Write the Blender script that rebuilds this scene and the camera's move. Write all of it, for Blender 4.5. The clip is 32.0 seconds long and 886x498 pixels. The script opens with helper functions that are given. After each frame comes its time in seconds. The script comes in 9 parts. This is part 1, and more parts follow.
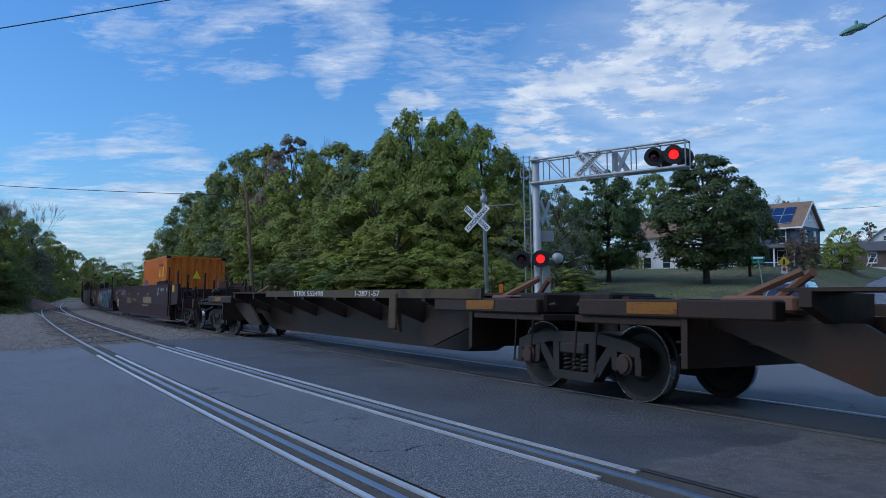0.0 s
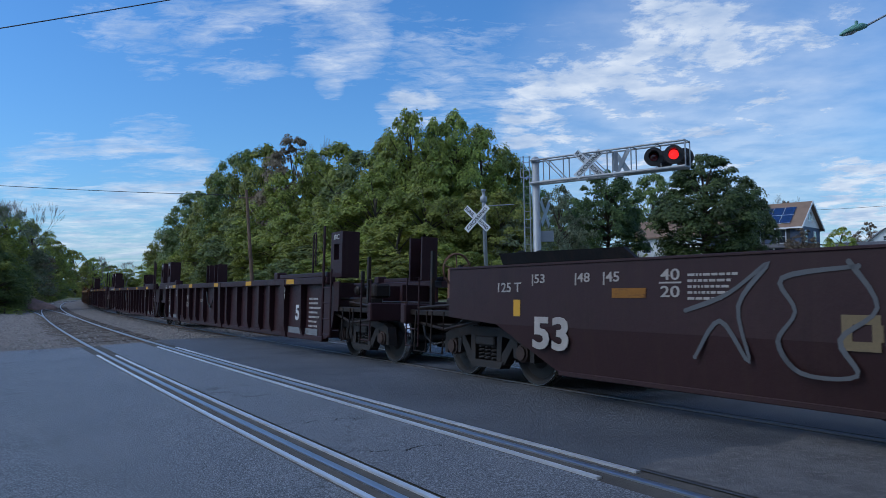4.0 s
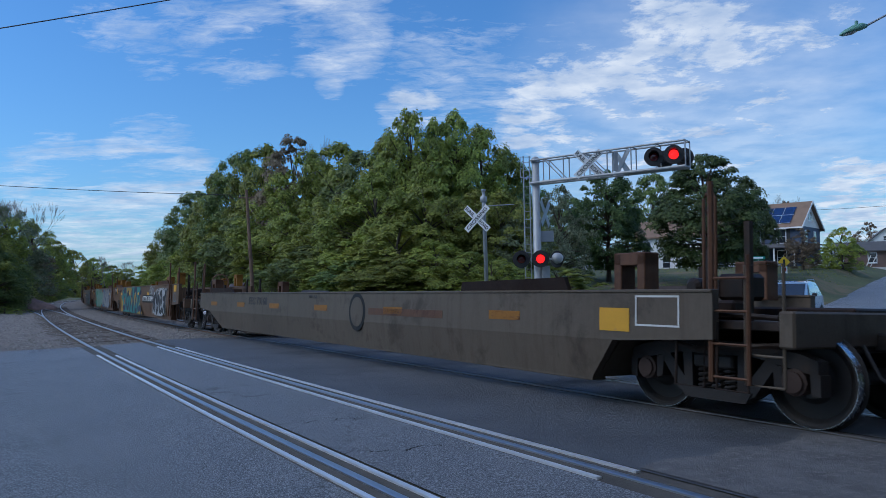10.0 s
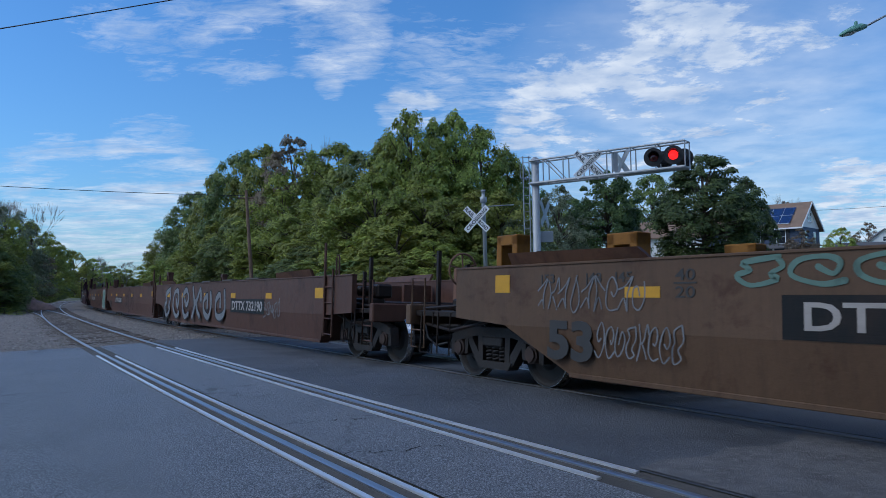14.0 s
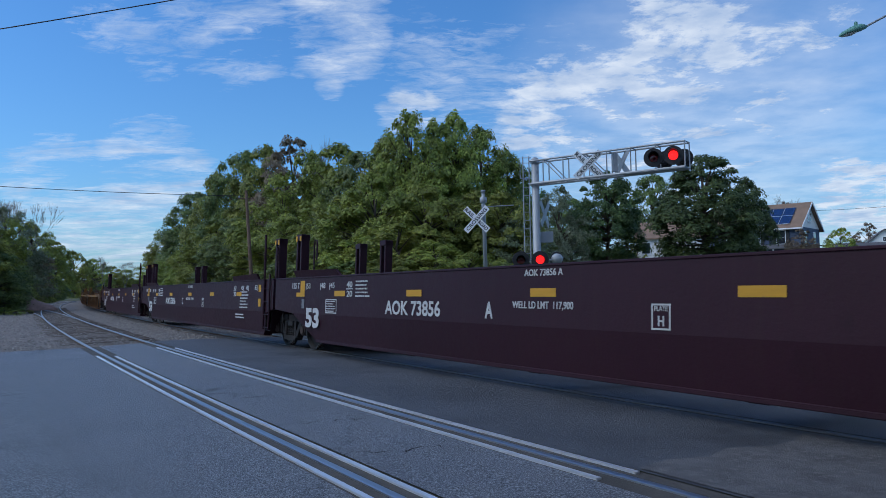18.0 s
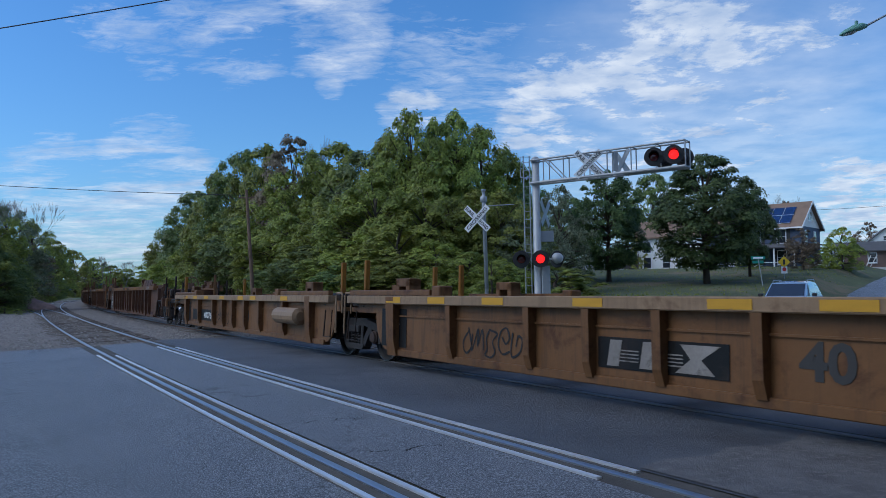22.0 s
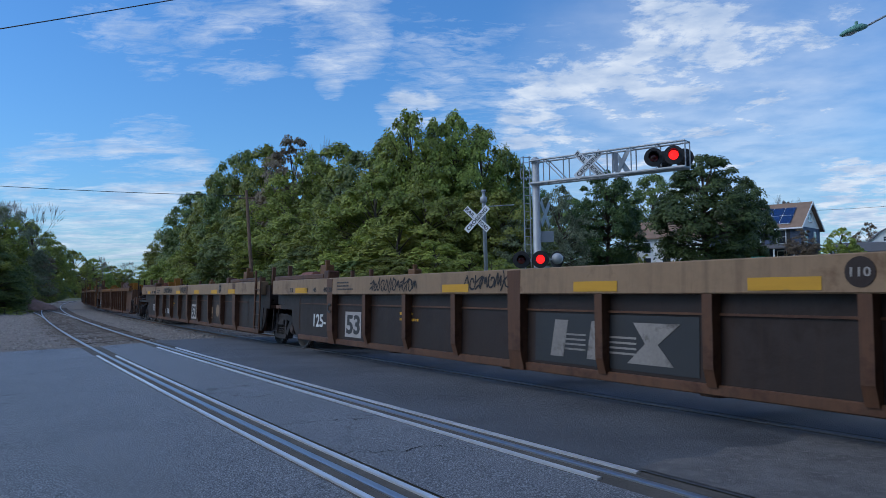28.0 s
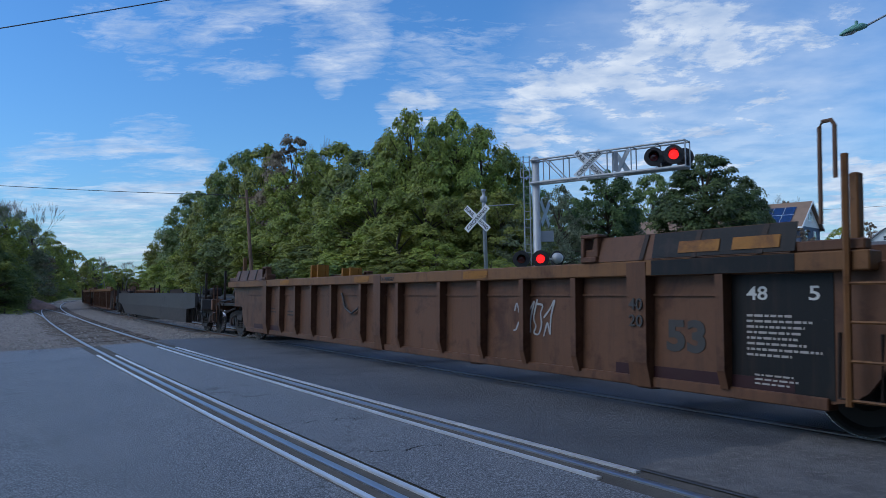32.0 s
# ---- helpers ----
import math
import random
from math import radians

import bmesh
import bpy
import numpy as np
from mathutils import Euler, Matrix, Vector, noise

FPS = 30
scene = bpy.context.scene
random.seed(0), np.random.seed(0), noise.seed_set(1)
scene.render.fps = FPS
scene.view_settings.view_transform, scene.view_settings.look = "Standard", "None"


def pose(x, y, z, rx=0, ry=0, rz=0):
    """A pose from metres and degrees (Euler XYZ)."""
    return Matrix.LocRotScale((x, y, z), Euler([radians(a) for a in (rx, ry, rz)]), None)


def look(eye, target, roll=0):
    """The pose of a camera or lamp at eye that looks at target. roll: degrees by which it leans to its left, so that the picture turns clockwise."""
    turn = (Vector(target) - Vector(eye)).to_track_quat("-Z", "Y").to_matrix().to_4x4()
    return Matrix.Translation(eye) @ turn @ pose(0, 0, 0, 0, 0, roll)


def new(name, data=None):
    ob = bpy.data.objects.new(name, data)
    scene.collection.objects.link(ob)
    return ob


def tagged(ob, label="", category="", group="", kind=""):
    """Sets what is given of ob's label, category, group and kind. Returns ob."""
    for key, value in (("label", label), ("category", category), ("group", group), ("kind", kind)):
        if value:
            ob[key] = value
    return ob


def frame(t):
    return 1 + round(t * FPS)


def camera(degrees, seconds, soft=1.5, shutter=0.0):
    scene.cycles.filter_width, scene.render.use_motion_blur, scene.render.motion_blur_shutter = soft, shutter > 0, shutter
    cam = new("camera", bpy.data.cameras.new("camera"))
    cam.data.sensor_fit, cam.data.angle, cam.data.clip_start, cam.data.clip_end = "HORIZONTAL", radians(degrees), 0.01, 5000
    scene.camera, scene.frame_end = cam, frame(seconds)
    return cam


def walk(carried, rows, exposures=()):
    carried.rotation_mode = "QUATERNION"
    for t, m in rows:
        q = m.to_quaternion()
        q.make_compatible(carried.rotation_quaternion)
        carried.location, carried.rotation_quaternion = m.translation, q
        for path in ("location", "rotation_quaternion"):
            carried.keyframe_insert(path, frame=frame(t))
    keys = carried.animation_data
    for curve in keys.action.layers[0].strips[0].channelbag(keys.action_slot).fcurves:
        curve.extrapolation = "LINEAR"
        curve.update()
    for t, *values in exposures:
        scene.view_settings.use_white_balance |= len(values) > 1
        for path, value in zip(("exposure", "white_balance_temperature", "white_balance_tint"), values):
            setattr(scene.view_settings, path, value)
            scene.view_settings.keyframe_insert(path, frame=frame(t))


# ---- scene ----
# ---------------------------------------------------------------- camera
EYE = (0.0, 0.0, 1.4154)
PITCH, ROLL = 2.960, -0.933


def view(yaw=0.0, up=0.0):
    """The tripod view, turned by a little yaw (to the right) and pitch, in degrees."""
    a, b = radians(yaw), radians(PITCH + up)
    return look(EYE, (EYE[0] + math.sin(a) * math.cos(b), EYE[1] + math.cos(a) * math.cos(b), EYE[2] + math.sin(b)), ROLL)


cam = camera(62.18, 32.0, soft=0.8, shutter=0.025)
walk(cam, [(0, view()), (11.0, view()), (12.5, view(0.02, 0.06)), (14.5, view(0.03, 0.03)), (15.5, view(0.08, 0.12)),
           (16.5, view(0.154, 0.2)), (17.0, view(0.154, 0.2)), (17.5, view(0.09, 0.13)), (18.0, view(0.03, 0.06)),
           (18.8, view()), (27.0, view()), (28.5, view(0, 0.05)), (29.7, view(0, 0.05)), (30.5, view()), (32.0, view())],
     exposures=[(0, 0.25, 5900, 8), (32.0, 0.25, 5900, 8)])
# ---------------------------------------------------------------- light
SUN_AZ, SUN_EL = 262.0, 42.0      # degrees clockwise from +y, and above the horizon


class Nodes:
    """Short hand for node trees."""

    def __init__(self, tree):
        self.t = tree

    def add(self, kind, **values):
        n = self.t.nodes.new(kind)
        for k, v in values.items():
            if k in n.inputs:
                n.inputs[k].default_value = v
        return n

    def link(self, a, b):
        self.t.links.new(a, b)

    def math(self, op, a, b=0.0, clamp=False):
        n = self.t.nodes.new("ShaderNodeMath")
        n.operation, n.use_clamp = op, clamp
        for i, v in enumerate((a, b)):
            if isinstance(v, (int, float)):
                n.inputs[i].default_value = v
            else:
                self.link(v, n.inputs[i])
        return n.outputs[0]

    def ramp(self, fac, stops):
        n = self.t.nodes.new("ShaderNodeValToRGB")
        while len(n.color_ramp.elements) < len(stops):
            n.color_ramp.elements.new(0.5)
        for e, (pos, col) in zip(n.color_ramp.elements, stops):
            e.position = pos
            e.color = (*col, 1) if isinstance(col, tuple) else (col, col, col, 1)
        self.link(fac, n.inputs[0])
        return n.outputs[0]

    def mix(self, fac, a, b, mode="MIX"):
        n = self.t.nodes.new("ShaderNodeMix")
        n.data_type, n.blend_type = "RGBA", mode
        for sock, v in ((n.inputs[0], fac), (n.inputs[6], a), (n.inputs[7], b)):
            if isinstance(v, (int, float)):
                sock.default_value = v
            elif isinstance(v, tuple):
                sock.default_value = (*v, 1)
            else:
                self.link(v, sock)
        return n.outputs[2]

    def noise(self, vec, scale, detail=4.0, rough=0.55, distort=0.0):
        n = self.add("ShaderNodeTexNoise", Scale=scale, Detail=detail, Roughness=rough, Distortion=distort)
        if vec is not None:
            self.link(vec, n.inputs["Vector"])
        return n.outputs["Fac"]


def make_world():
    world = bpy.data.worlds.new("sky")
    scene.world = world
    world.use_nodes = True
    k = Nodes(world.node_tree)
    bg = world.node_tree.nodes["Background"]
    sky = k.add("ShaderNodeTexSky")
    sky.sky_type, sky.sun_disc = "NISHITA", False
    sky.sun_elevation, sky.sun_rotation = radians(SUN_EL), radians(SUN_AZ)
    sky.air_density, sky.dust_density, sky.ozone_density = 1.3, 0.6, 2.0
    # clouds: a flat layer seen in perspective
    tc = k.add("ShaderNodeTexCoord")
    sep = k.add("ShaderNodeSeparateXYZ")
    k.link(tc.outputs["Generated"], sep.inputs[0])
    x, y, z = sep.outputs
    h = k.math("ADD", k.math("MAXIMUM", z, 0.0), 0.10)
    comb = k.add("ShaderNodeCombineXYZ")
    k.link(k.math("DIVIDE", x, h), comb.inputs[0])
    k.link(k.math("DIVIDE", y, h), comb.inputs[1])
    flat = comb.outputs[0]
    puffs = k.noise(flat, 3.4, 12.0, 0.66, 0.25)
    streaks = k.add("ShaderNodeMapping")
    streaks.inputs["Scale"].default_value = (1.0, 1.9, 1.0)
    streaks.inputs["Rotation"].default_value = (0, 0, radians(-25))
    k.link(flat, streaks.inputs["Vector"])
    ripple = k.noise(streaks.outputs[0], 9.0, 9.0, 0.7, 0.6)
    thin = k.noise(streaks.outputs[0], 1.1, 8.0, 0.6, 0.9)

    def bank(px, py, rad, soft):
        """A cloud bank about the direction of a point of the view."""
        d = Vector(((px - 784) / 1300, 1.0, (505 - py) / 1300)).normalized()
        n = k.t.nodes.new("ShaderNodeVectorMath")
        n.operation = "DISTANCE"
        k.link(tc.outputs["Generated"], n.inputs[0])
        n.inputs[1].default_value = d
        m = k.add("ShaderNodeMapRange")
        m.interpolation_type = "SMOOTHSTEP"
        k.link(n.outputs["Value"], m.inputs[0])
        for i, v in enumerate((rad, rad + soft, 1.0, 0.0)):
            m.inputs[i + 1].default_value = v
        return m.outputs[0]

    def most(specs):
        total = None
        for spec, w in specs:
            b = k.math("MULTIPLY", bank(*spec), w)
            total = b if total is None else k.math("MAXIMUM", total, b)
        return total

    away = k.math("MULTIPLY", k.math("SUBTRACT", 0.9, k.math("MULTIPLY", y, 2.2), True), 0.85)
    heaps = most((((1200, 90, 0.05, 0.14), 1.0), ((1050, 130, 0.03, 0.10), 1.0), ((1330, 130, 0.06, 0.16), 0.8), ((960, 200, 0.03, 0.09), 1.0), ((1180, 210, 0.08, 0.16), 0.8),
                  ((1180, 30, 0.02, 0.05), 0.9), ((740, 180, 0.015, 0.06), 0.9), ((1530, 365, 0.03, 0.08), 1.0), ((1550, 20, 0.02, 0.08), 0.8), ((1430, 260, 0.08, 0.2), 0.45)))
    heaps = k.math("MAXIMUM", heaps, away)
    wisps = most((((400, 10, 0.06, 0.10), 1.0), ((600, 20, 0.05, 0.10), 1.0), ((270, 70, 0.02, 0.07), 1.0), ((180, 10, 0.03, 0.07), 0.9), ((585, 145, 0.01, 0.035), 1.0), ((270, 285, 0.05, 0.07), 1.15), ((880, 60, 0.09, 0.17), 0.95),
                  ((110, 330, 0.05, 0.09), 1.0), ((190, 440, 0.05, 0.09), 1.1), ((710, 185, 0.02, 0.04), 1.0), ((900, 250, 0.04, 0.10), 0.8), ((1450, 120, 0.08, 0.2), 0.35), ((520, 225, 0.02, 0.08), 0.5)))
    edge = k.math("SUBTRACT", 0.80, k.math("MULTIPLY", heaps, 0.40))
    puff = k.math("MULTIPLY", k.math("SUBTRACT", k.math("ADD", k.math("MULTIPLY", puffs, 0.85), k.math("MULTIPLY", ripple, 0.15)), edge), 8.5, True)
    veil = k.math("ADD", k.math("MULTIPLY", thin, 0.66), k.math("MULTIPLY", ripple, 0.34))
    veil = k.math("MULTIPLY", k.math("SUBTRACT", veil, k.math("SUBTRACT", 0.80, k.math("MULTIPLY", wisps, 0.36))), 5.2, True)
    dens = k.math("SUBTRACT", 1.0, k.math("MULTIPLY", k.math("SUBTRACT", 1.0, puff), k.math("SUBTRACT", 1.0, k.math("MULTIPLY", veil, 0.85))))
    dens = k.math("MAXIMUM", dens, k.math("MULTIPLY", bank(1260, 220, 0.10, 0.22), k.math("ADD", 0.12, k.math("MULTIPLY", thin, 0.62))))
    dens = k.math("MULTIPLY", dens, k.math("MULTIPLY", z, 25.0, True))
    haze = k.math("MULTIPLY", k.math("POWER", k.math("SUBTRACT", 1.0, k.math("MAXIMUM", z, 0.0)), 10.0), 0.34)
    shade = k.ramp(k.noise(flat, 4.2, 6.0, 0.55), [(0.36, (4.2, 5.1, 6.7)), (0.62, (7.6, 7.8, 8.2))])
    # clouds shine more towards the sun's side of the sky
    near = k.t.nodes.new("ShaderNodeVectorMath")
    near.operation = "DOT_PRODUCT"
    k.link(tc.outputs["Generated"], near.inputs[0])
    near.inputs[1].default_value = (math.sin(radians(SUN_AZ)) * math.cos(radians(SUN_EL)), math.cos(radians(SUN_AZ)) * math.cos(radians(SUN_EL)), math.sin(radians(SUN_EL)))
    lit = k.add("ShaderNodeVectorMath")
    lit.operation = "SCALE"
    k.link(shade, lit.inputs[0])
    high = k.math("MULTIPLY", k.math("SUBTRACT", z, 0.45), 3.0, True)      # brightness added to the unseen cloud overhead, to light the ground
    k.link(k.math("ADD", k.math("ADD", 1.0, k.math("MULTIPLY", high, 1.1)), k.math("MULTIPLY", k.math("MAXIMUM", k.math("SUBTRACT", near.outputs["Value"], 0.62), 0.0), 5.6)), lit.inputs["Scale"])
    tint = k.mix(1.0, sky.outputs[0], (0.50, 0.86, 1.30), "MULTIPLY")
    base = k.mix(haze, tint, (4.6, 6.0, 7.8))
    out = k.mix(k.math("MULTIPLY", dens, 0.9), base, lit.outputs[0])
    k.link(out, bg.inputs[0])
    bg.inputs[1].default_value = 0.088


make_world()
sun = new("sun", bpy.data.lights.new("sun", "SUN"))
sun.data.energy, sun.data.angle, sun.data.color = 1.0, radians(40), (1.0, 0.90, 0.76)
_a, _e = radians(SUN_AZ), radians(SUN_EL)
sun.matrix_world = look((math.sin(_a) * math.cos(_e) * 50, math.cos(_a) * math.cos(_e) * 50, math.sin(_e) * 50), (0, 0, 0))
# ---------------------------------------------------------------- materials
MATS = {}


def material(name, colour, rough=0.6, metal=0.0, vary=0.25, scale=3.0, bump=0.0, bump_scale=40.0, second=None, second_at=0.55, second_scale=2.0,
             streak=0.0, piece=0.0, island=0.0, glow=0.0, coat=0.0, spec=0.5):
    """A surface: base colour with broad and fine variation, a second tone in patches (rust, dirt), vertical streaks and fine relief."""
    if name in MATS:
        return MATS[name]
    m = bpy.data.materials.new(name)
    m.use_nodes = True
    k = Nodes(m.node_tree)
    b = m.node_tree.nodes["Principled BSDF"]
    tc = k.add("ShaderNodeTexCoord")
    vec = tc.outputs["Object"]
    broad = k.noise(vec, scale * 0.35, 5.0, 0.6)
    fine = k.noise(vec, scale * 9.0, 4.0, 0.65)
    tone = k.math("ADD", k.math("MULTIPLY", broad, 0.65), k.math("MULTIPLY", fine, 0.35))
    col = k.ramp(tone, [(0.28, tuple(c * (1 - vary) for c in colour)), (0.5, tuple(colour)), (0.72, tuple(min(1.0, c * (1 + vary)) for c in colour))])
    if second:
        patch = k.noise(vec, second_scale, 7.0, 0.68, 0.4)
        col = k.mix(k.ramp(patch, [(second_at - 0.04, 0.0), (second_at + 0.08, 1.0)]), col, second)
    if streak:
        mp = k.add("ShaderNodeMapping")
        mp.inputs["Scale"].default_value = (7.0, 7.0, 0.5)
        k.link(vec, mp.inputs["Vector"])
        col = k.mix(k.math("MULTIPLY", k.ramp(k.noise(mp.outputs[0], 1.0, 6.0, 0.7), [(0.48, 0.0), (0.72, 1.0)]), streak), col, (0.05, 0.03, 0.022))
    if piece or island:
        src = k.add("ShaderNodeObjectInfo").outputs["Random"] if piece else k.add("ShaderNodeNewGeometry").outputs["Random Per Island"]
        amount = piece or island
        val = k.add("ShaderNodeHueSaturation")
        k.link(k.math("ADD", k.math("MULTIPLY", src, amount * 2), 1 - amount), val.inputs["Value"])
        k.link(col, val.inputs["Color"])
        col = val.outputs[0]
    k.link(col, b.inputs["Base Color"])
    k.link(k.math("ADD", k.math("MULTIPLY", fine, 0.24), rough - 0.12, True), b.inputs["Roughness"])
    b.inputs["Metallic"].default_value = metal
    b.inputs["Coat Weight"].default_value = coat
    b.inputs["Specular IOR Level"].default_value = spec
    if bump:
        bn = k.add("ShaderNodeBump", Strength=min(1.0, bump), Distance=0.02)
        k.link(k.math("ADD", k.noise(vec, bump_scale, 5.0, 0.6), k.noise(vec, bump_scale * 0.13, 3.0, 0.6)), bn.inputs["Height"])
        k.link(bn.outputs[0], b.inputs["Normal"])
    if glow:
        b.inputs["Emission Color"].default_value = (*colour, 1)
        b.inputs["Emission Strength"].default_value = glow
    MATS[name] = m
    return m


def leaf_material(name, colour, tip):
    if name in MATS:
        return MATS[name]
    m = bpy.data.materials.new(name)
    m.use_nodes = True
    k = Nodes(m.node_tree)
    b = m.node_tree.nodes["Principled BSDF"]
    rnd = k.add("ShaderNodeNewGeometry").outputs["Random Per Island"]
    tc = k.add("ShaderNodeTexCoord")
    clump = k.noise(tc.outputs["Object"], 0.7, 3.0, 0.6)
    f = k.math("ADD", k.math("MULTIPLY", rnd, 0.35), k.math("MULTIPLY", clump, 0.8))
    col = k.ramp(f, [(0.34, tuple(c * 0.62 for c in colour)), (0.56, tuple(colour)), (0.82, tuple(tip))])
    one = k.add("ShaderNodeObjectInfo").outputs["Random"]
    hs = k.add("ShaderNodeHueSaturation")
    k.link(k.math("ADD", k.math("MULTIPLY", one, 0.4), 0.8), hs.inputs["Value"])
    k.link(k.math("ADD", k.math("MULTIPLY", one, 0.03), 0.485), hs.inputs["Hue"])
    k.link(col, hs.inputs["Color"])
    col = hs.outputs[0]
    k.link(col, b.inputs["Base Color"])
    b.inputs["Roughness"].default_value = 0.55
    tr = k.add("ShaderNodeBsdfTranslucent")
    k.link(col, tr.inputs["Color"])
    mx = k.add("ShaderNodeMixShader", Fac=0.35)
    k.link(b.outputs[0], mx.inputs[1])
    k.link(tr.outputs[0], mx.inputs[2])
    k.link(mx.outputs[0], m.node_tree.nodes["Material Output"].inputs[0])
    MATS[name] = m
    return m


def asphalt_material():
    m = material("asphalt", (0.132, 0.141, 0.161), 0.58, 0, 0.32, 1.4, 0.9, 110.0, (0.104, 0.111, 0.128), 0.56, 0.45)
    k = Nodes(m.node_tree)
    b = m.node_tree.nodes["Principled BSDF"]
    base = b.inputs["Base Color"].links[0].from_socket
    tc = k.add("ShaderNodeTexCoord")
    grit = k.noise(tc.outputs["Object"], 75.0, 3.0, 0.75)
    base = k.mix(k.ramp(grit, [(0.53, 0.0), (0.60, 1.0)]), base, (0.36, 0.375, 0.40))
    base = k.mix(k.ramp(grit, [(0.40, 1.0), (0.48, 0.0)]), base, (0.030, 0.033, 0.038))
    wander = k.add("ShaderNodeTexVoronoi", Scale=0.33)
    wander.feature = "DISTANCE_TO_EDGE"
    mp = k.add("ShaderNodeMapping")
    k.link(tc.outputs["Object"], mp.inputs["Vector"])
    nz = k.add("ShaderNodeTexNoise", Scale=1.6, Detail=6.0, Roughness=0.65)
    k.link(mp.outputs[0], nz.inputs["Vector"])
    sum_ = k.t.nodes.new("ShaderNodeVectorMath")
    sum_.operation = "MULTIPLY_ADD"
    k.link(nz.outputs["Color"], sum_.inputs[0])
    sum_.inputs[1].default_value = (1.5, 1.5, 0.0)
    k.link(mp.outputs[0], sum_.inputs[2])
    k.link(sum_.outputs[0], wander.inputs["Vector"])
    gate = k.ramp(k.noise(tc.outputs["Object"], 0.25, 2.0), [(0.43, 0.0), (0.50, 0.9)])
    crack = k.math("MULTIPLY", k.ramp(wander.outputs["Distance"], [(0.0, 1.0), (0.006, 0.0)]), gate)
    base = k.mix(crack, base, (0.015, 0.015, 0.017))
    k.link(base, b.inputs["Base Color"])
    return m


M_ASPHALT = asphalt_material()
M_NEWROAD = material("smooth_dark_asphalt", (0.084, 0.090, 0.102), 0.66, 0, 0.45, 1.6, 0.9, 110.0, (0.056, 0.060, 0.069), 0.56, 0.5)
M_OLDROAD = material("worn_asphalt", (0.118, 0.115, 0.118), 0.9, 0, 0.5, 9.0, 1.0, 60.0, (0.165, 0.16, 0.158), 0.56, 14.0)
M_GROUND = material("dry_grass_ground", (0.072, 0.084, 0.033), 0.95, 0, 0.45, 0.6, 0.9, 12.0, (0.15, 0.115, 0.065), 0.56, 0.22)
M_BALLAST = material("ballast", (0.185, 0.160, 0.142), 0.95, 0, 0.45, 4.0, 1.0, 45.0, (0.155, 0.142, 0.135), 0.55, 1.0)
M_GRAVEL = material("grey_gravel", (0.25, 0.245, 0.245), 0.95, 0, 0.3, 2.0, 0.9, 60.0, (0.31, 0.30, 0.29), 0.56, 0.4)
M_STONE = material("ballast_stone", (0.20, 0.185, 0.17), 0.9, 0, 0.3, 8.0, 0, 1, None, island=0.3)
M_RAILTOP = material("polished_rail_head", (0.46, 0.47, 0.50), 0.40, 1.0, 0.12, 3.0)
# near main rail: the train's shade is put into its darker colour
M_RAILSHADED = material("shaded_rail_head", (0.16, 0.15, 0.15), 0.5, 0.7, 0.3, 3.0)
M_RAILSIDE = material("rusty_rail", (0.13, 0.075, 0.05), 0.85, 0.1, 0.35, 6.0, 0.3, 60)
M_BED = material("crossing_dirt", (0.075, 0.068, 0.06), 0.95, 0, 0.4, 4.0, 0.6, 40)
M_STRIP = material("steel_flangeway_strip", (0.76, 0.79, 0.84), 0.33, 0.6, 0.15, 3.0)
M_TIE = material("weathered_tie", (0.09, 0.07, 0.055), 0.92, 0, 0.4, 5.0, 0.6, 30, piece=0.25)
M_PILE = material("red_dirt", (0.24, 0.155, 0.13), 0.95, 0, 0.35, 2.0, 1.0, 9.0, (0.18, 0.12, 0.10), 0.55, 1.5)
M_TRUCK = material("grimy_cast_steel", (0.020, 0.017, 0.017), 0.75, 0.1, 0.45, 4.0, 0.4, 30, (0.036, 0.023, 0.018), 0.58, 3.0)
M_WHEEL = material("wheel_steel_dark", (0.020, 0.018, 0.018), 0.65, 0.3, 0.35, 4.0)
M_TREAD = material("polished_wheel_tread", (0.6, 0.62, 0.65), 0.25, 1.0, 0.1, 4.0)
M_GALV = material("galvanised_steel", (0.33, 0.35, 0.37), 0.55, 0.35, 0.15, 3.0)
M_WHITE = material("white_sign_face", (0.78, 0.79, 0.80), 0.55, 0, 0.06, 3.0)
M_BLACK = material("black_paint", (0.018, 0.018, 0.02), 0.6, 0, 0.3, 3.0)
M_RED = material("lit_red_lens", (1.0, 0.012, 0.012), 0.3, vary=0.0, glow=1.6)
M_REDOFF = material("dark_red_lens", (0.10, 0.008, 0.01), 0.15, 0, 0.1, coat=1.0)
M_BARK = material("bark", (0.085, 0.065, 0.05), 0.95, 0, 0.4, 4.0, 0.9, 14.0)
M_POLEWOOD = material("pole_wood", (0.15, 0.095, 0.065), 0.9, 0, 0.35, 6.0, 0.5, 40)
M_YELLOW = material("yellow_reflective", (0.50, 0.26, 0.012), 0.7, 0, 0.15, 4.0, 0, 1, (0.35, 0.2, 0.05), 0.66, 3.0)
M_LETTER = material("white_lettering", (0.50, 0.50, 0.49), 0.6, 0, 0.15, 5.0)
M_DKLETTER = material("black_lettering", (0.03, 0.028, 0.028), 0.65, 0, 0.2, 5.0)
M_LETTERGREY = material("faded_lettering", (0.33, 0.30, 0.28), 0.7, 0, 0.25, 5.0)
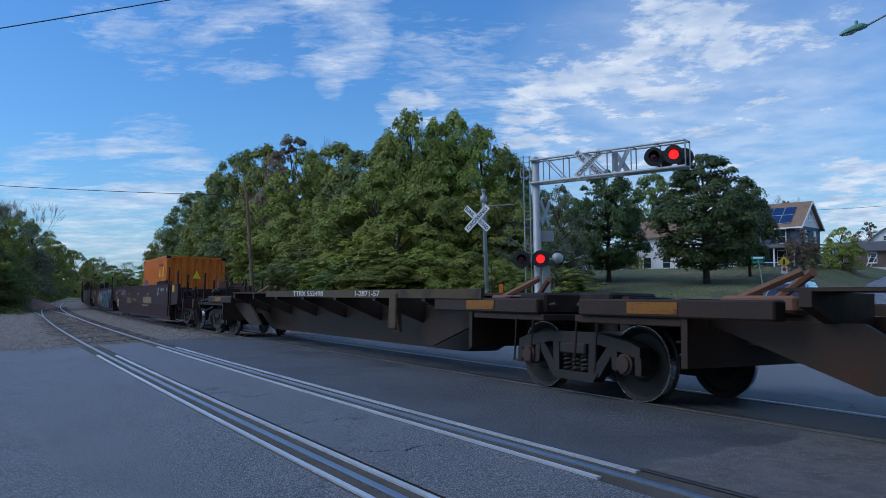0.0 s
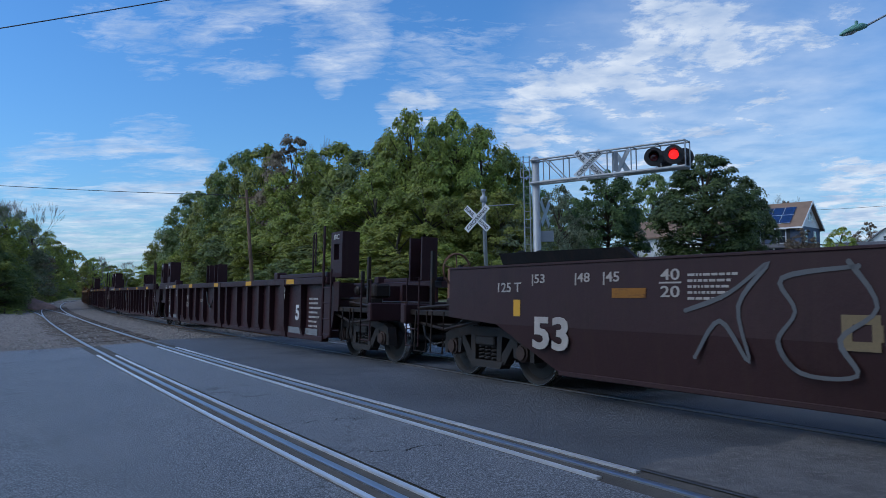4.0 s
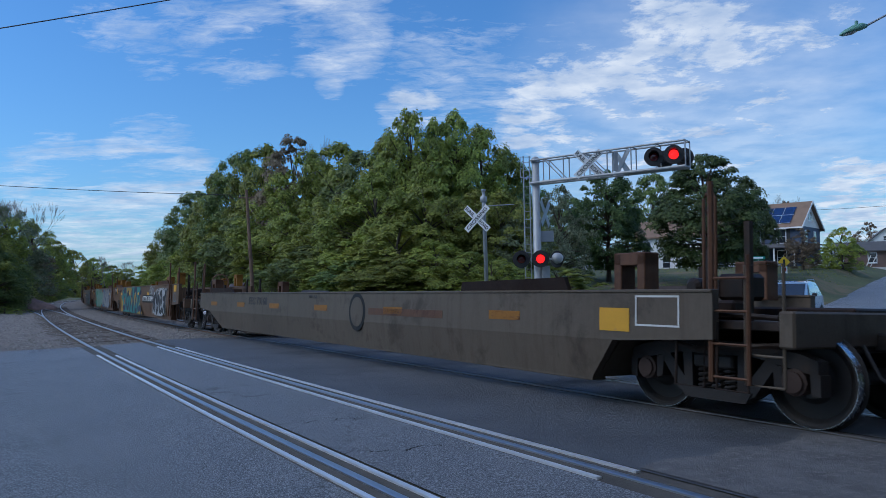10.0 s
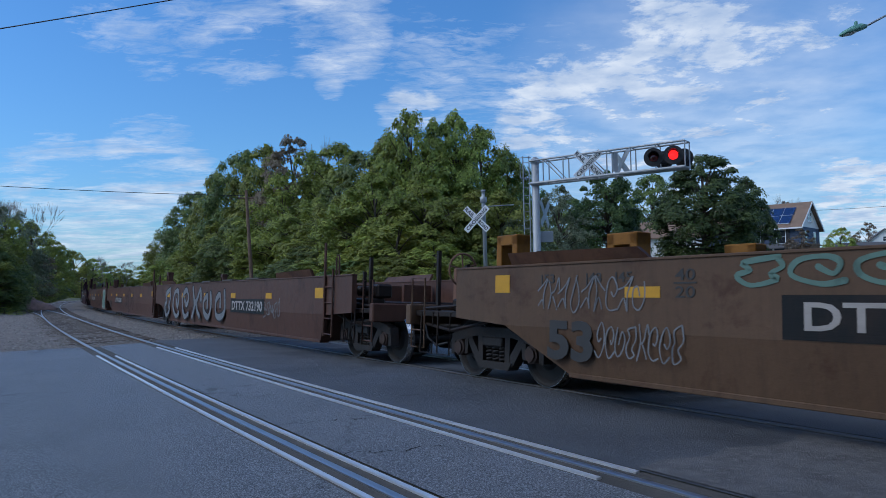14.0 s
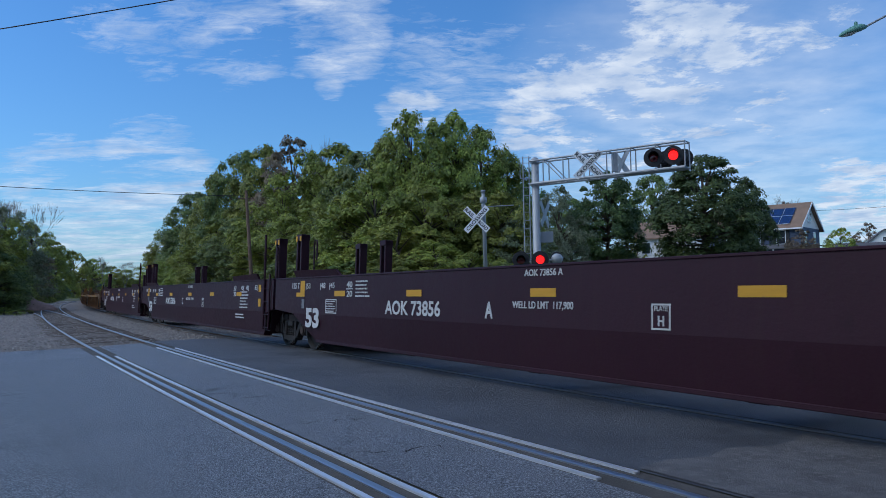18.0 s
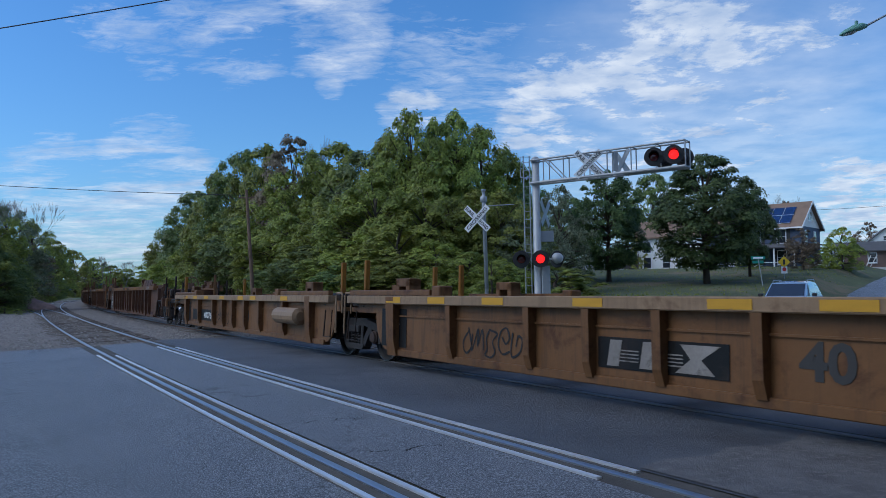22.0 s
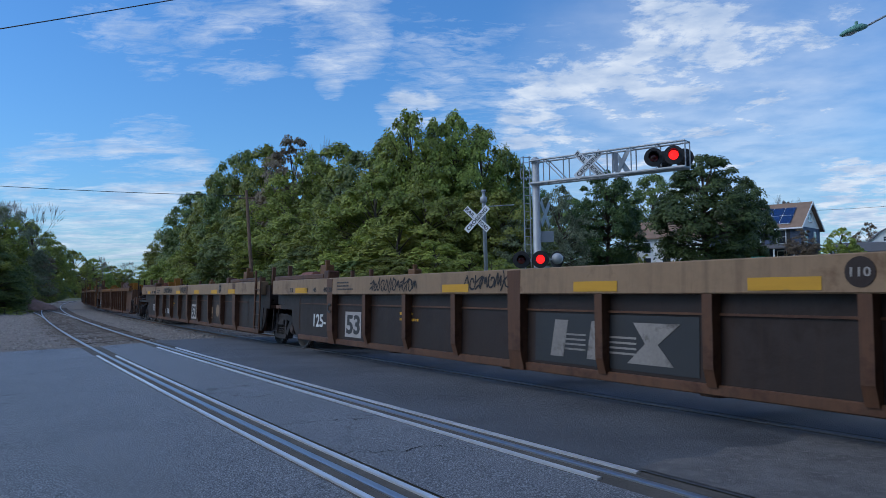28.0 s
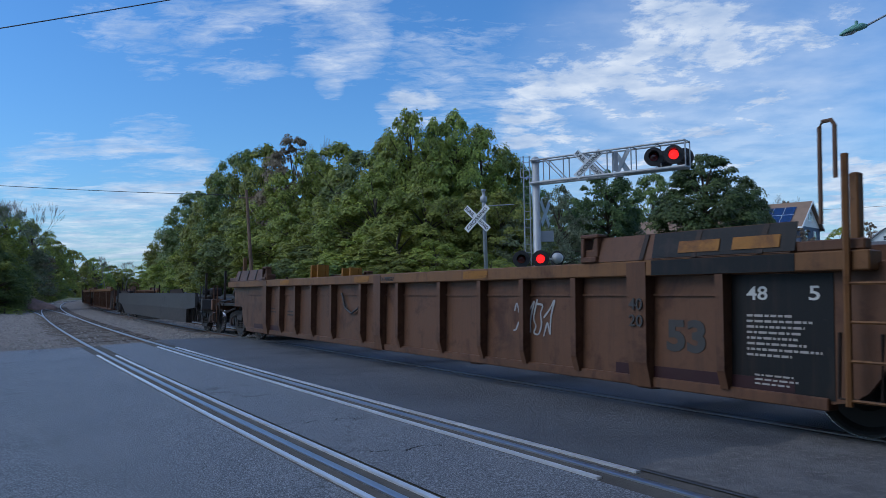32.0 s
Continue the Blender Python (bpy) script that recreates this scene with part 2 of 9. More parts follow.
LEAF = {"mid": leaf_material("leaf_mid", (0.195, 0.235, 0.040), (0.36, 0.39, 0.066)),
        "dark": leaf_material("leaf_dark", (0.125, 0.180, 0.050), (0.23, 0.285, 0.072)),
        "maple": leaf_material("leaf_maple", (0.058, 0.100, 0.026), (0.13, 0.175, 0.042)),
        "light": leaf_material("leaf_light", (0.23, 0.265, 0.04), (0.42, 0.43, 0.08)),
        "grey": leaf_material("leaf_grey", (0.15, 0.18, 0.095), (0.26, 0.29, 0.17)),
        "brown": leaf_material("leaf_brown", (0.16, 0.115, 0.075), (0.25, 0.19, 0.12))}


def paint(name, colour, rust=(0.10, 0.052, 0.03), at=0.60, streak=0.5, rough=0.48, grime=0.45):
    return material(name, tuple(c * grime for c in colour), rough, 0.0, 0.22, 1.2, 0.12, 25.0, tuple(c * grime for c in rust), at, 1.6, streak, spec=0.18)
# ---------------------------------------------------------------- mesh code
class Shape:
    """Collects faces for one mesh."""

    def __init__(self):
        self.v, self.f = [], []

    def poly(self, pts):
        n = len(self.v)
        self.v += [tuple(p) for p in pts]
        self.f.append(tuple(range(n, n + len(pts))))
        return self

    def loft(self, rings, cap=True, closed=True):
        """Skin over rings of equal length."""
        n, c = len(self.v), len(rings[0])
        for r in rings:
            self.v += [tuple(p) for p in r]
        for i in range(len(rings) - 1):
            for j in range(c if closed else c - 1):
                a, b = n + i * c + j, n + i * c + (j + 1) % c
                self.f.append((a, b, b + c, a + c))
        if cap:
            self.f.append(tuple(n + j for j in reversed(range(c))))
            self.f.append(tuple(n + (len(rings) - 1) * c + j for j in range(c)))
        return self

    def box(self, x0, x1, y0, y1, z0, z1, e=0.0):
        """A block; e: width of its bevel."""
        if e <= 0:
            r = lambda x: [(x, y0, z0), (x, y1, z0), (x, y1, z1), (x, y0, z1)]
            return self.loft([r(x0), r(x1)])
        def ring(x, d):
            a, b, c, h = y0 + d, y1 - d, z0 + d, z1 - d
            o = e - d
            return [(x, a + o, c), (x, b - o, c), (x, b, c + o), (x, b, h - o), (x, b - o, h), (x, a + o, h), (x, a, h - o), (x, a, c + o)] if o > 0 else \
                [(x, a, c), (x, b, c), (x, b, c), (x, b, h), (x, b, h), (x, a, h), (x, a, h), (x, a, c)]
        return self.loft([ring(x0, e * 0.98), ring(x0 + e, 0), ring(x1 - e, 0), ring(x1, e * 0.98)])

    def tube(self, pts, r, n=8, cap=True):
        """A round bar along points; r: one radius or one a point."""
        pts = [Vector(p) for p in pts]
        rings = []
        for i, p in enumerate(pts):
            d = (pts[min(i + 1, len(pts) - 1)] - pts[max(i - 1, 0)]).normalized()
            u = d.cross(Vector((0, 0, 1)) if abs(d.z) < 0.9 else Vector((1, 0, 0))).normalized()
            w = d.cross(u)
            rr = r[i] if isinstance(r, (list, tuple)) else r
            rings.append([p + (u * math.cos(2 * math.pi * j / n) + w * math.sin(2 * math.pi * j / n)) * rr for j in range(n)])
        return self.loft(rings, cap)

    def disc(self, centre, axis, profile, n=24, cap=True):
        """A turned body: profile of (distance along the axis, radius)."""
        c, d = Vector(centre), Vector(axis).normalized()
        u = d.cross(Vector((0, 0, 1)) if abs(d.z) < 0.9 else Vector((1, 0, 0))).normalized()
        w = d.cross(u)
        rings = [[c + d * a + (u * math.cos(2 * math.pi * j / n) + w * math.sin(2 * math.pi * j / n)) * r for j in range(n)] for a, r in profile]
        return self.loft(rings, cap)

    def plate(self, outline, y0, y1, bow=None):
        """A plate with an outline in x and z between y0 and y1; bow(z) shifts it sideways."""
        s = bow or (lambda z: 0.0)
        return self.loft([[(x, y0 + s(z), z) for x, z in outline], [(x, y1 + s(z), z) for x, z in outline]])

    def mesh(self, name, mat, smooth=False):
        me = bpy.data.meshes.new(name)
        me.from_pydata(self.v, [], self.f)
        me.update()
        bm = bmesh.new()
        bm.from_mesh(me)
        bmesh.ops.recalc_face_normals(bm, faces=bm.faces)
        bm.to_mesh(me)
        bm.free()
        if smooth:
            me.polygons.foreach_set("use_smooth", [True] * len(me.polygons))
        me.materials.append(mat)
        return me


def part(name, shape, mat, parent, label="", at=None, smooth=False):
    """One mesh object under a thing or a part. shape: a Shape, or mesh data to share."""
    me = shape.mesh(name, mat, smooth) if isinstance(shape, Shape) else shape
    ob = new(name, me)
    if parent is not None:
        ob.parent = parent
    if at is not None:
        ob.matrix_basis = at
    if label:
        ob["label"] = label
    return ob


def thing(name, label, category, at=None, group="", kind=""):
    ob = new(name)
    ob.empty_display_size = 0.3
    tagged(ob, label, category, group, kind)
    if at is not None:
        ob.matrix_basis = at
    return ob


CACHE = {}


def once(key, build):
    """Mesh data built once and shared."""
    if key not in CACHE:
        CACHE[key] = build()
    return CACHE[key]


def letters(text, mat, height, parent, at, width=None, name="lettering", label="", bold=0.0):
    """Lettering in the built-in font, its lower left corner at the pose."""
    def build():
        cu = bpy.data.curves.new("text", "FONT")
        cu.body, cu.size, cu.offset, cu.extrude, cu.resolution_u = text, 1.0, bold, 0.004, 3
        ob = bpy.data.objects.new("text", cu)
        scene.collection.objects.link(ob)
        bpy.context.view_layer.update()
        me = bpy.data.meshes.new_from_object(ob.evaluated_get(bpy.context.evaluated_depsgraph_get()))
        bpy.data.objects.remove(ob)
        co = np.empty(len(me.vertices) * 3)
        me.vertices.foreach_get("co", co)
        co = co.reshape(-1, 3)
        co[:, :2] -= co[:, :2].min(0)
        co[:, 0] /= max(1e-6, co[:, 0].max())
        co[:, 1] /= max(1e-6, co[:, 1].max())
        me.vertices.foreach_set("co", co.ravel())
        me.materials.clear()
        me.materials.append(mat)
        me.update()
        return me
    me = once(("text", text, mat.name, bold), build)
    w = width or height * 0.62 * len(text)
    return part(name, me, mat, parent, label, at @ Matrix.Diagonal((w, height, 1, 1)))


# ---------------------------------------------------------------- the line of the railway
P0, TH0, RADIUS, FAR = (4.0, 7.78), radians(122.6), 900.0, 165.0
SPEED = 19.4
CANT = 0.041     # lean of the main track, away from the road


def line(s):
    """Centre of the main track s metres up the line, and its heading away."""
    q = min(s, FAR)
    th = TH0 - q / RADIUS
    x = P0[0] - RADIUS * (math.sin(th) - math.sin(TH0))
    y = P0[1] + RADIUS * (math.cos(th) - math.cos(TH0))
    return x + math.cos(th) * (s - q), y + math.sin(th) * (s - q), th


def beside(s, lat, z=0.0):
    """A point lat metres from the main track's centre, on the near side."""
    x, y, th = line(s)
    return x - math.sin(th) * lat, y + math.cos(th) * lat, z


def rails_z(lat):
    """Height of the crossing's surface across the tracks."""
    return float(np.interp(lat, [-14, -8, -3, -0.75, 0.75, 3.60, 5.10, 9, 16], [-0.25, -0.2, -0.12, -0.062, 0.0, 0.045, 0.0, -0.02, -0.05]))


def smooth_step(a, b, x):
    t = min(1.0, max(0.0, (x - a) / (b - a)))
    return t * t * (3 - 2 * t)


def lateral(x, y):
    """Distance from the main track's centre, on the near side, and along it."""
    cx, cy = P0[0] + RADIUS * math.sin(TH0), P0[1] - RADIUS * math.cos(TH0)
    a = math.atan2(y - cy, x - cx) % (2 * math.pi)
    s = RADIUS * (TH0 + math.pi / 2 - a)
    if s > FAR:
        fx, fy, th = line(FAR)
        s = FAR + (x - fx) * math.cos(th) + (y - fy) * math.sin(th)
        return -(x - fx) * math.sin(th) + (y - fy) * math.cos(th), s
    return math.hypot(x - cx, y - cy) - RADIUS, s


def land(x, y):
    """Height of the land."""
    lat, s = lateral(x, y)
    z = rails_z(max(-14, min(16, lat)))
    q = -lat
    right = -0.8 * (x - 4.0) + 0.6 * (y - 7.8)          # metres to the near left of the road over the crossing
    bank = smooth_step(4.5, 10.0, q) * 1.15 * smooth_step(8.0, 10.5, right)
    hill = smooth_step(44, 92, y + 0.15 * x) * 2.05 * smooth_step(-12, 6, x - (y - 60) * 0.1) * smooth_step(12, 25, q)
    slope = smooth_step(30, 60, q) * 0.3
    return z + bank * (1 - smooth_step(60, 120, q) * 0.5) + hill + slope


def at_view(px, d):
    """Ground position in a direction of the view at a distance ahead."""
    return (px - 784) / 1300 * d, d
# ---------------------------------------------------------------- ground, road and tracks
def grid_sheet(name, xs, ys, fz, mat, label, keep=None):
    sh = Shape()
    idx = {}
    for i, x in enumerate(xs):
        for j, y in enumerate(ys):
            idx[i, j] = len(sh.v)
            sh.v.append((x, y, fz(x, y)))
    for i in range(len(xs) - 1):
        for j in range(len(ys) - 1):
            if keep is None or keep((xs[i] + xs[i + 1]) / 2, (ys[j] + ys[j + 1]) / 2):
                sh.f.append((idx[i, j], idx[i + 1, j], idx[i + 1, j + 1], idx[i, j + 1]))
    ob = new(name, sh.mesh(name, mat, True))
    return tagged(ob, label, kind="structure")


def spread(near, far, step, grow=1.22):
    out, d, x = [], step, near
    while x < far:
        x += d
        out.append(min(x, far))
        d *= grow
    return out


_xs = [-v for v in reversed(spread(60, 2600, 3))] + list(np.arange(-60, 70.1, 2.0)) + spread(70, 2600, 3)
_ys = [-v for v in reversed(spread(30, 2600, 3))] + list(np.arange(-30, 130.1, 2.0)) + spread(130, 2600, 3)
grid_sheet("ground", _xs, _ys, lambda x, y: land(x, y) - 0.10, M_GROUND, "grassy ground with worn dry patches")


def strip(name, s0, s1, step, lats, mat, label, dz=0.0, edge=0.0, seed=3, sides=(True, True)):
    """A sheet along the railway between two sides; edge: how ragged its ends and outer side are."""
    rnd = random.Random(seed)
    sh = Shape()
    ss = list(np.arange(s0, s1 + 0.01, step))
    for i, s in enumerate(ss):
        for j, la in enumerate(lats):
            ds = rnd.uniform(-edge, edge) if i in (0, len(ss) - 1) else 0
            dl = rnd.uniform(-edge, edge) if (j == 0 and sides[0]) or (j == len(lats) - 1 and sides[1]) else 0
            x, y, _ = beside(s + ds, la + dl)
            sh.v.append((x, y, rails_z(la) + dz))
    n = len(lats)
    for i in range(len(ss) - 1):
        for j in range(n - 1):
            a = i * n + j
            sh.f.append((a, a + 1, a + n + 1, a + n))
    ob = new(name, sh.mesh(name, mat, True))
    return tagged(ob, label, kind="structure")


# asphalt between the near kerb side and the far bank, with gaps for the rails
G = 0.7525
ROAD_END = {"near": 16.3, "mid": 18.2, "far": 19.9}
NEAR_RAILS = (5.10, 3.60)
MAIN_RAILS = (0.7525, -0.7525)


def span(a, b, n=2):
    return list(np.linspace(a, b, n))


def asphalt():
    gap = 0.232
    strip("road", -28, 17.1, 0.9, span(26, 5.10 + gap, 8), M_ASPHALT, "grey-blue patched asphalt road", -0.006, 0.12, 1, (True, False))
    strip("road", -28, 17.6, 0.9, span(5.10 - gap, 3.60 + gap, 4), M_ASPHALT, "asphalt between the rails of the siding", -0.004, 0.1, 2, (False, False))
    strip("road", -28, 18.2, 0.9, span(3.60 - gap, 0.7525 + 0.13, 5), M_NEWROAD, "smooth dark asphalt between the two tracks", -0.006, 0.12, 3, (False, False))
    strip("road", -28, 18.6, 0.9, span(0.7525 - 0.13, -0.7525 + 0.13, 4), M_NEWROAD, "asphalt between the rails of the main track", -0.006, 0.1, 4, (False, False))
    strip("road", -28, 18.9, 0.9, span(-0.7525 - 0.13, -5.2, 4), M_ASPHALT, "asphalt beyond the main track", -0.006, 0.15, 5, (False, True))
    for lat, w in ((5.10, gap), (3.60, gap), (0.7525, 0.13), (-0.7525, 0.13)):
        strip("flangeway_bed", -28, 17.5, 1.0, span(lat + w, lat - w, 3), M_BED, "dirty bed of a rail in the crossing", -0.013, 0, 6)
    strip("roadbed", 16.5, 165, 2.0, [9.0, 7.6, 7.0, 6.4, 5.10, 3.60, 2.6, 1.8, 0.75, -0.75, -1.6, -3.2, -5.5], M_BALLAST, "grey crushed-stone ballast under both tracks", -0.075, 0.0, 7)
    strip("roadbed", -60, -27.5, 2.0, [9.0, 7.0, 5.10, 3.60, 2.6, 1.8, 0.75, -0.75, -1.6, -3.2, -5.5], M_BALLAST, "grey crushed-stone ballast", -0.075, 0.0, 8)
    strip("gravel_yard", 16.6, 60, 1.5, [34, 26, 18, 14, 11, 9.4, 8.2], M_GRAVEL, "pale grey gravel beside the siding", -0.045, 0.35, 9)


asphalt()


def swept(profile, s0, s1, step, lat, dz=0.0, cant=0.0):
    """A profile of (sideways, height) carried along the line."""
    sh = Shape()
    rings = []
    n = max(2, int((s1 - s0) / step) + 1)
    for s in np.linspace(s0, s1, n):
        rings.append([beside(s, lat + a, rails_z(lat) + dz + b) for a, b in profile])
    return sh.loft(rings)


HEAD = [(-0.036, -0.03), (-0.036, -0.004), (-0.026, 0.0), (0.026, 0.0), (0.036, -0.004), (0.036, -0.03)]
WEB = [(-0.07, -0.16), (-0.07, -0.145), (-0.012, -0.125), (-0.012, -0.0301), (0.012, -0.0301), (0.012, -0.125), (0.07, -0.145), (0.07, -0.16)]
BAR = [(-0.024, -0.05), (-0.024, -0.002), (0.024, -0.002), (0.024, -0.05)]


def tracks():
    siding = thing("siding_track", "steel rails of a siding, set in asphalt with paired flangeway strips", "track", kind="structure")
    for lat in NEAR_RAILS:
        r = part("rail", swept(WEB, -45, 150, 1.5, lat), M_RAILSIDE, siding)
        part("rail_head", swept(HEAD, -45, 150, 1.5, lat, 0.004), M_RAILTOP, r, "bright worn rail head")
        for d, s0, s1 in ((0.175, -1.5 if lat > 4 else -0.5, 13.9 if lat > 4 else 15.0), (-0.165, -1.5 if lat > 4 else -0.55, 13.5 if lat > 4 else 14.5)):
            part("flangeway_strip", swept(BAR, s0, s1, 1.5, lat + d, 0.006), M_STRIP, siding, "bright steel strip beside the rail")
    main = thing("main_track", "steel rails of the main line, canted on a gentle curve", "track", kind="structure")
    for lat in MAIN_RAILS:
        r = part("rail", swept(WEB, -60, 520, 2.0, lat), M_RAILSIDE, main)
        part("rail_head", swept(HEAD, -60, 520, 2.0, lat, 0.004), M_RAILSHADED if lat > 0 else M_RAILTOP, r, "dull rail head, darkened for the train's shade" if lat > 0 else "bright worn rail head")
    tie = once("tie", lambda: Shape().box(-0.115, 0.115, -1.3, 1.3, -0.18, 0.0, 0.012).mesh("tie", M_TIE))
    rnd = random.Random(5)
    for owner, lat, s0, s1, zz in ((siding, 4.35, 18.4, 78, -0.05), (main, 0.0, 19.4, 84, -0.075)):
        s = s0
        while s < s1:
            x, y, th = line(s)
            p = beside(s, lat, rails_z(lat) + zz - rnd.uniform(0, 0.02))
            slope = (rails_z(lat + 0.75) - rails_z(lat - 0.75)) / 1.5
            part("tie", tie, M_TIE, owner, at=Matrix.Translation(p) @ Matrix.Rotation(th + rnd.uniform(-0.02, 0.02), 4, "Z") @ Matrix.Rotation(math.atan(slope), 4, "X"))
            s += 0.52 + rnd.uniform(-0.02, 0.02)
    # turnout: a pair of rails that leave the siding up the line
    turnout = thing("turnout", "rusty turnout rails that curve off the siding", "track", kind="structure")
    for lat in (5.10, 3.60):
        rings_h, rings_w = [], []
        for i in range(30):
            s = 42 + i * 1.6
            off = lat + 0.0016 * (i * 1.6) ** 2
            rings_h.append([beside(s, off + a, 0.0 + b) for a, b in HEAD])
            rings_w.append([beside(s, off + a, 0.0 + b) for a, b in WEB])
        r = part("rail", Shape().loft(rings_w), M_RAILSIDE, turnout)
        part("rail_head", Shape().loft(rings_h), M_RAILTOP, r)


tracks()


def scattered_stones():
    rnd = random.Random(11)
    sh = Shape()

    def stone(x, y, z, r):
        pts = [Vector((rnd.uniform(-1, 1), rnd.uniform(-1, 1), rnd.uniform(-0.7, 0.7))).normalized() * r * rnd.uniform(0.7, 1.2) for _ in range(4)]
        n = len(sh.v)
        top = Vector((rnd.uniform(-0.3, 0.3) * r, rnd.uniform(-0.3, 0.3) * r, r * 0.8))
        base = [Vector((math.cos(a + rnd.uniform(-0.4, 0.4)) * r, math.sin(a + rnd.uniform(-0.4, 0.4)) * r, rnd.uniform(-0.3, 0.2) * r)) for a in (0, 1.26, 2.51, 3.77, 5.03)]
        sh.v += [(x + v.x, y + v.y, z + v.z) for v in [top] + base]
        for j in range(5):
            sh.f.append((n, n + 1 + j, n + 1 + (j + 1) % 5))
    for _ in range(9000):
        s = 17.8 + 52 * rnd.random() ** 1.7
        lat = rnd.uniform(-2.5, 8.5)
        if min(abs(lat - a) for a in (*NEAR_RAILS, *MAIN_RAILS)) < 0.12:
            continue
        x, y, _ = beside(s, lat)
        stone(x, y, rails_z(lat) - 0.07, rnd.uniform(0.025, 0.055))
    ob = new("ballast_stones", sh.mesh("ballast_stones", M_STONE))
    tagged(ob, "loose grey crushed stones between the tracks", "gravel", kind="stuff")


scattered_stones()


strip("worn_asphalt", -9.0, -0.35, 0.33, span(3.33, 1.02, 7), M_OLDROAD, "broken pale old asphalt beside the main track", 0.002, 0.13, 12, (False, True))


def earth_pile():
    rnd = random.Random(4)
    cx, cy = -38.4, 66.5
    sh = Shape()
    n = 26
    rings = []
    for i in range(11):
        r = 1 - i / 10
        ring = []
        for j in range(n):
            a = 2 * math.pi * j / n
            k = noise.noise(Vector((math.cos(a) * 2, math.sin(a) * 2, i * 0.3)))
            ring.append((cx + math.cos(a) * (3.3 * r * (1 + 0.2 * k) + 0.05), cy + math.sin(a) * 2.2 * r * (1 + 0.2 * k), -0.1 + 1.75 * (1 - r) ** 0.85 + 0.3 * k * r * (1 - r)))
        rings.append(ring)
    sh.loft(rings)
    ob = new("earth_mound", sh.mesh("earth_mound", M_PILE, True))
    tagged(ob, "heap of reddish-brown earth and gravel beside the siding", "earth pile")


earth_pile()


def road_cracks():
    """Thin wandering cracks in the asphalt, each along a line between two points of (station, side)."""
    rnd = random.Random(15)
    dark = material("crack_dirt", (0.016, 0.016, 0.018), 0.95, 0, 0.3, 5.0)
    for s0, l0, l1 in ((1.6, 4.82, 3.9), (3.1, 4.82, 3.88), (5.4, 4.8, 3.9), (7.9, 4.82, 3.9), (10.6, 4.8, 3.9), (4.2, 3.3, 1.9), (7.2, 3.3, 1.4), (9.5, 3.3, 1.8), (11.6, 3.3, 1.1), (13.2, 4.8, 3.9)):
        s1 = s0 - rnd.uniform(0.45, 0.8) * (l0 - l1)
        n = 26
        pts, a, b = [], 0.0, 0.0
        for i in range(n + 1):
            a, b = a * 0.8 + rnd.uniform(-0.035, 0.035), b * 0.8 + rnd.uniform(-0.035, 0.035)
            t = i / n
            pts.append((s0 + (s1 - s0) * t + a * 2, l0 + (l1 - l0) * t + b * 2))
        v, f = [], []
        for i, (s, la) in enumerate(pts):
            w = 0.006 * (1 - abs(2 * i / n - 1)) + 0.0015 + rnd.uniform(0, 0.003)
            for k in (-w, w):
                x, y, _ = beside(s + k, la + k * 0.5)
                v.append((x, y, rails_z(la) - 0.0015))
        for i in range(n):
            f.append((2 * i, 2 * i + 1, 2 * i + 3, 2 * i + 2))
        me = bpy.data.meshes.new("road_crack")
        me.from_pydata(v, [], f)
        me.materials.append(dark)
        tagged(new("road_crack", me), "thin dark crack in the asphalt", kind="structure")


road_cracks()
# ---------------------------------------------------------------- train
SIDE = Matrix.Rotation(math.pi / 2, 4, "X")      # lettering upright on the side that faces the road
WHEEL_R = 0.457


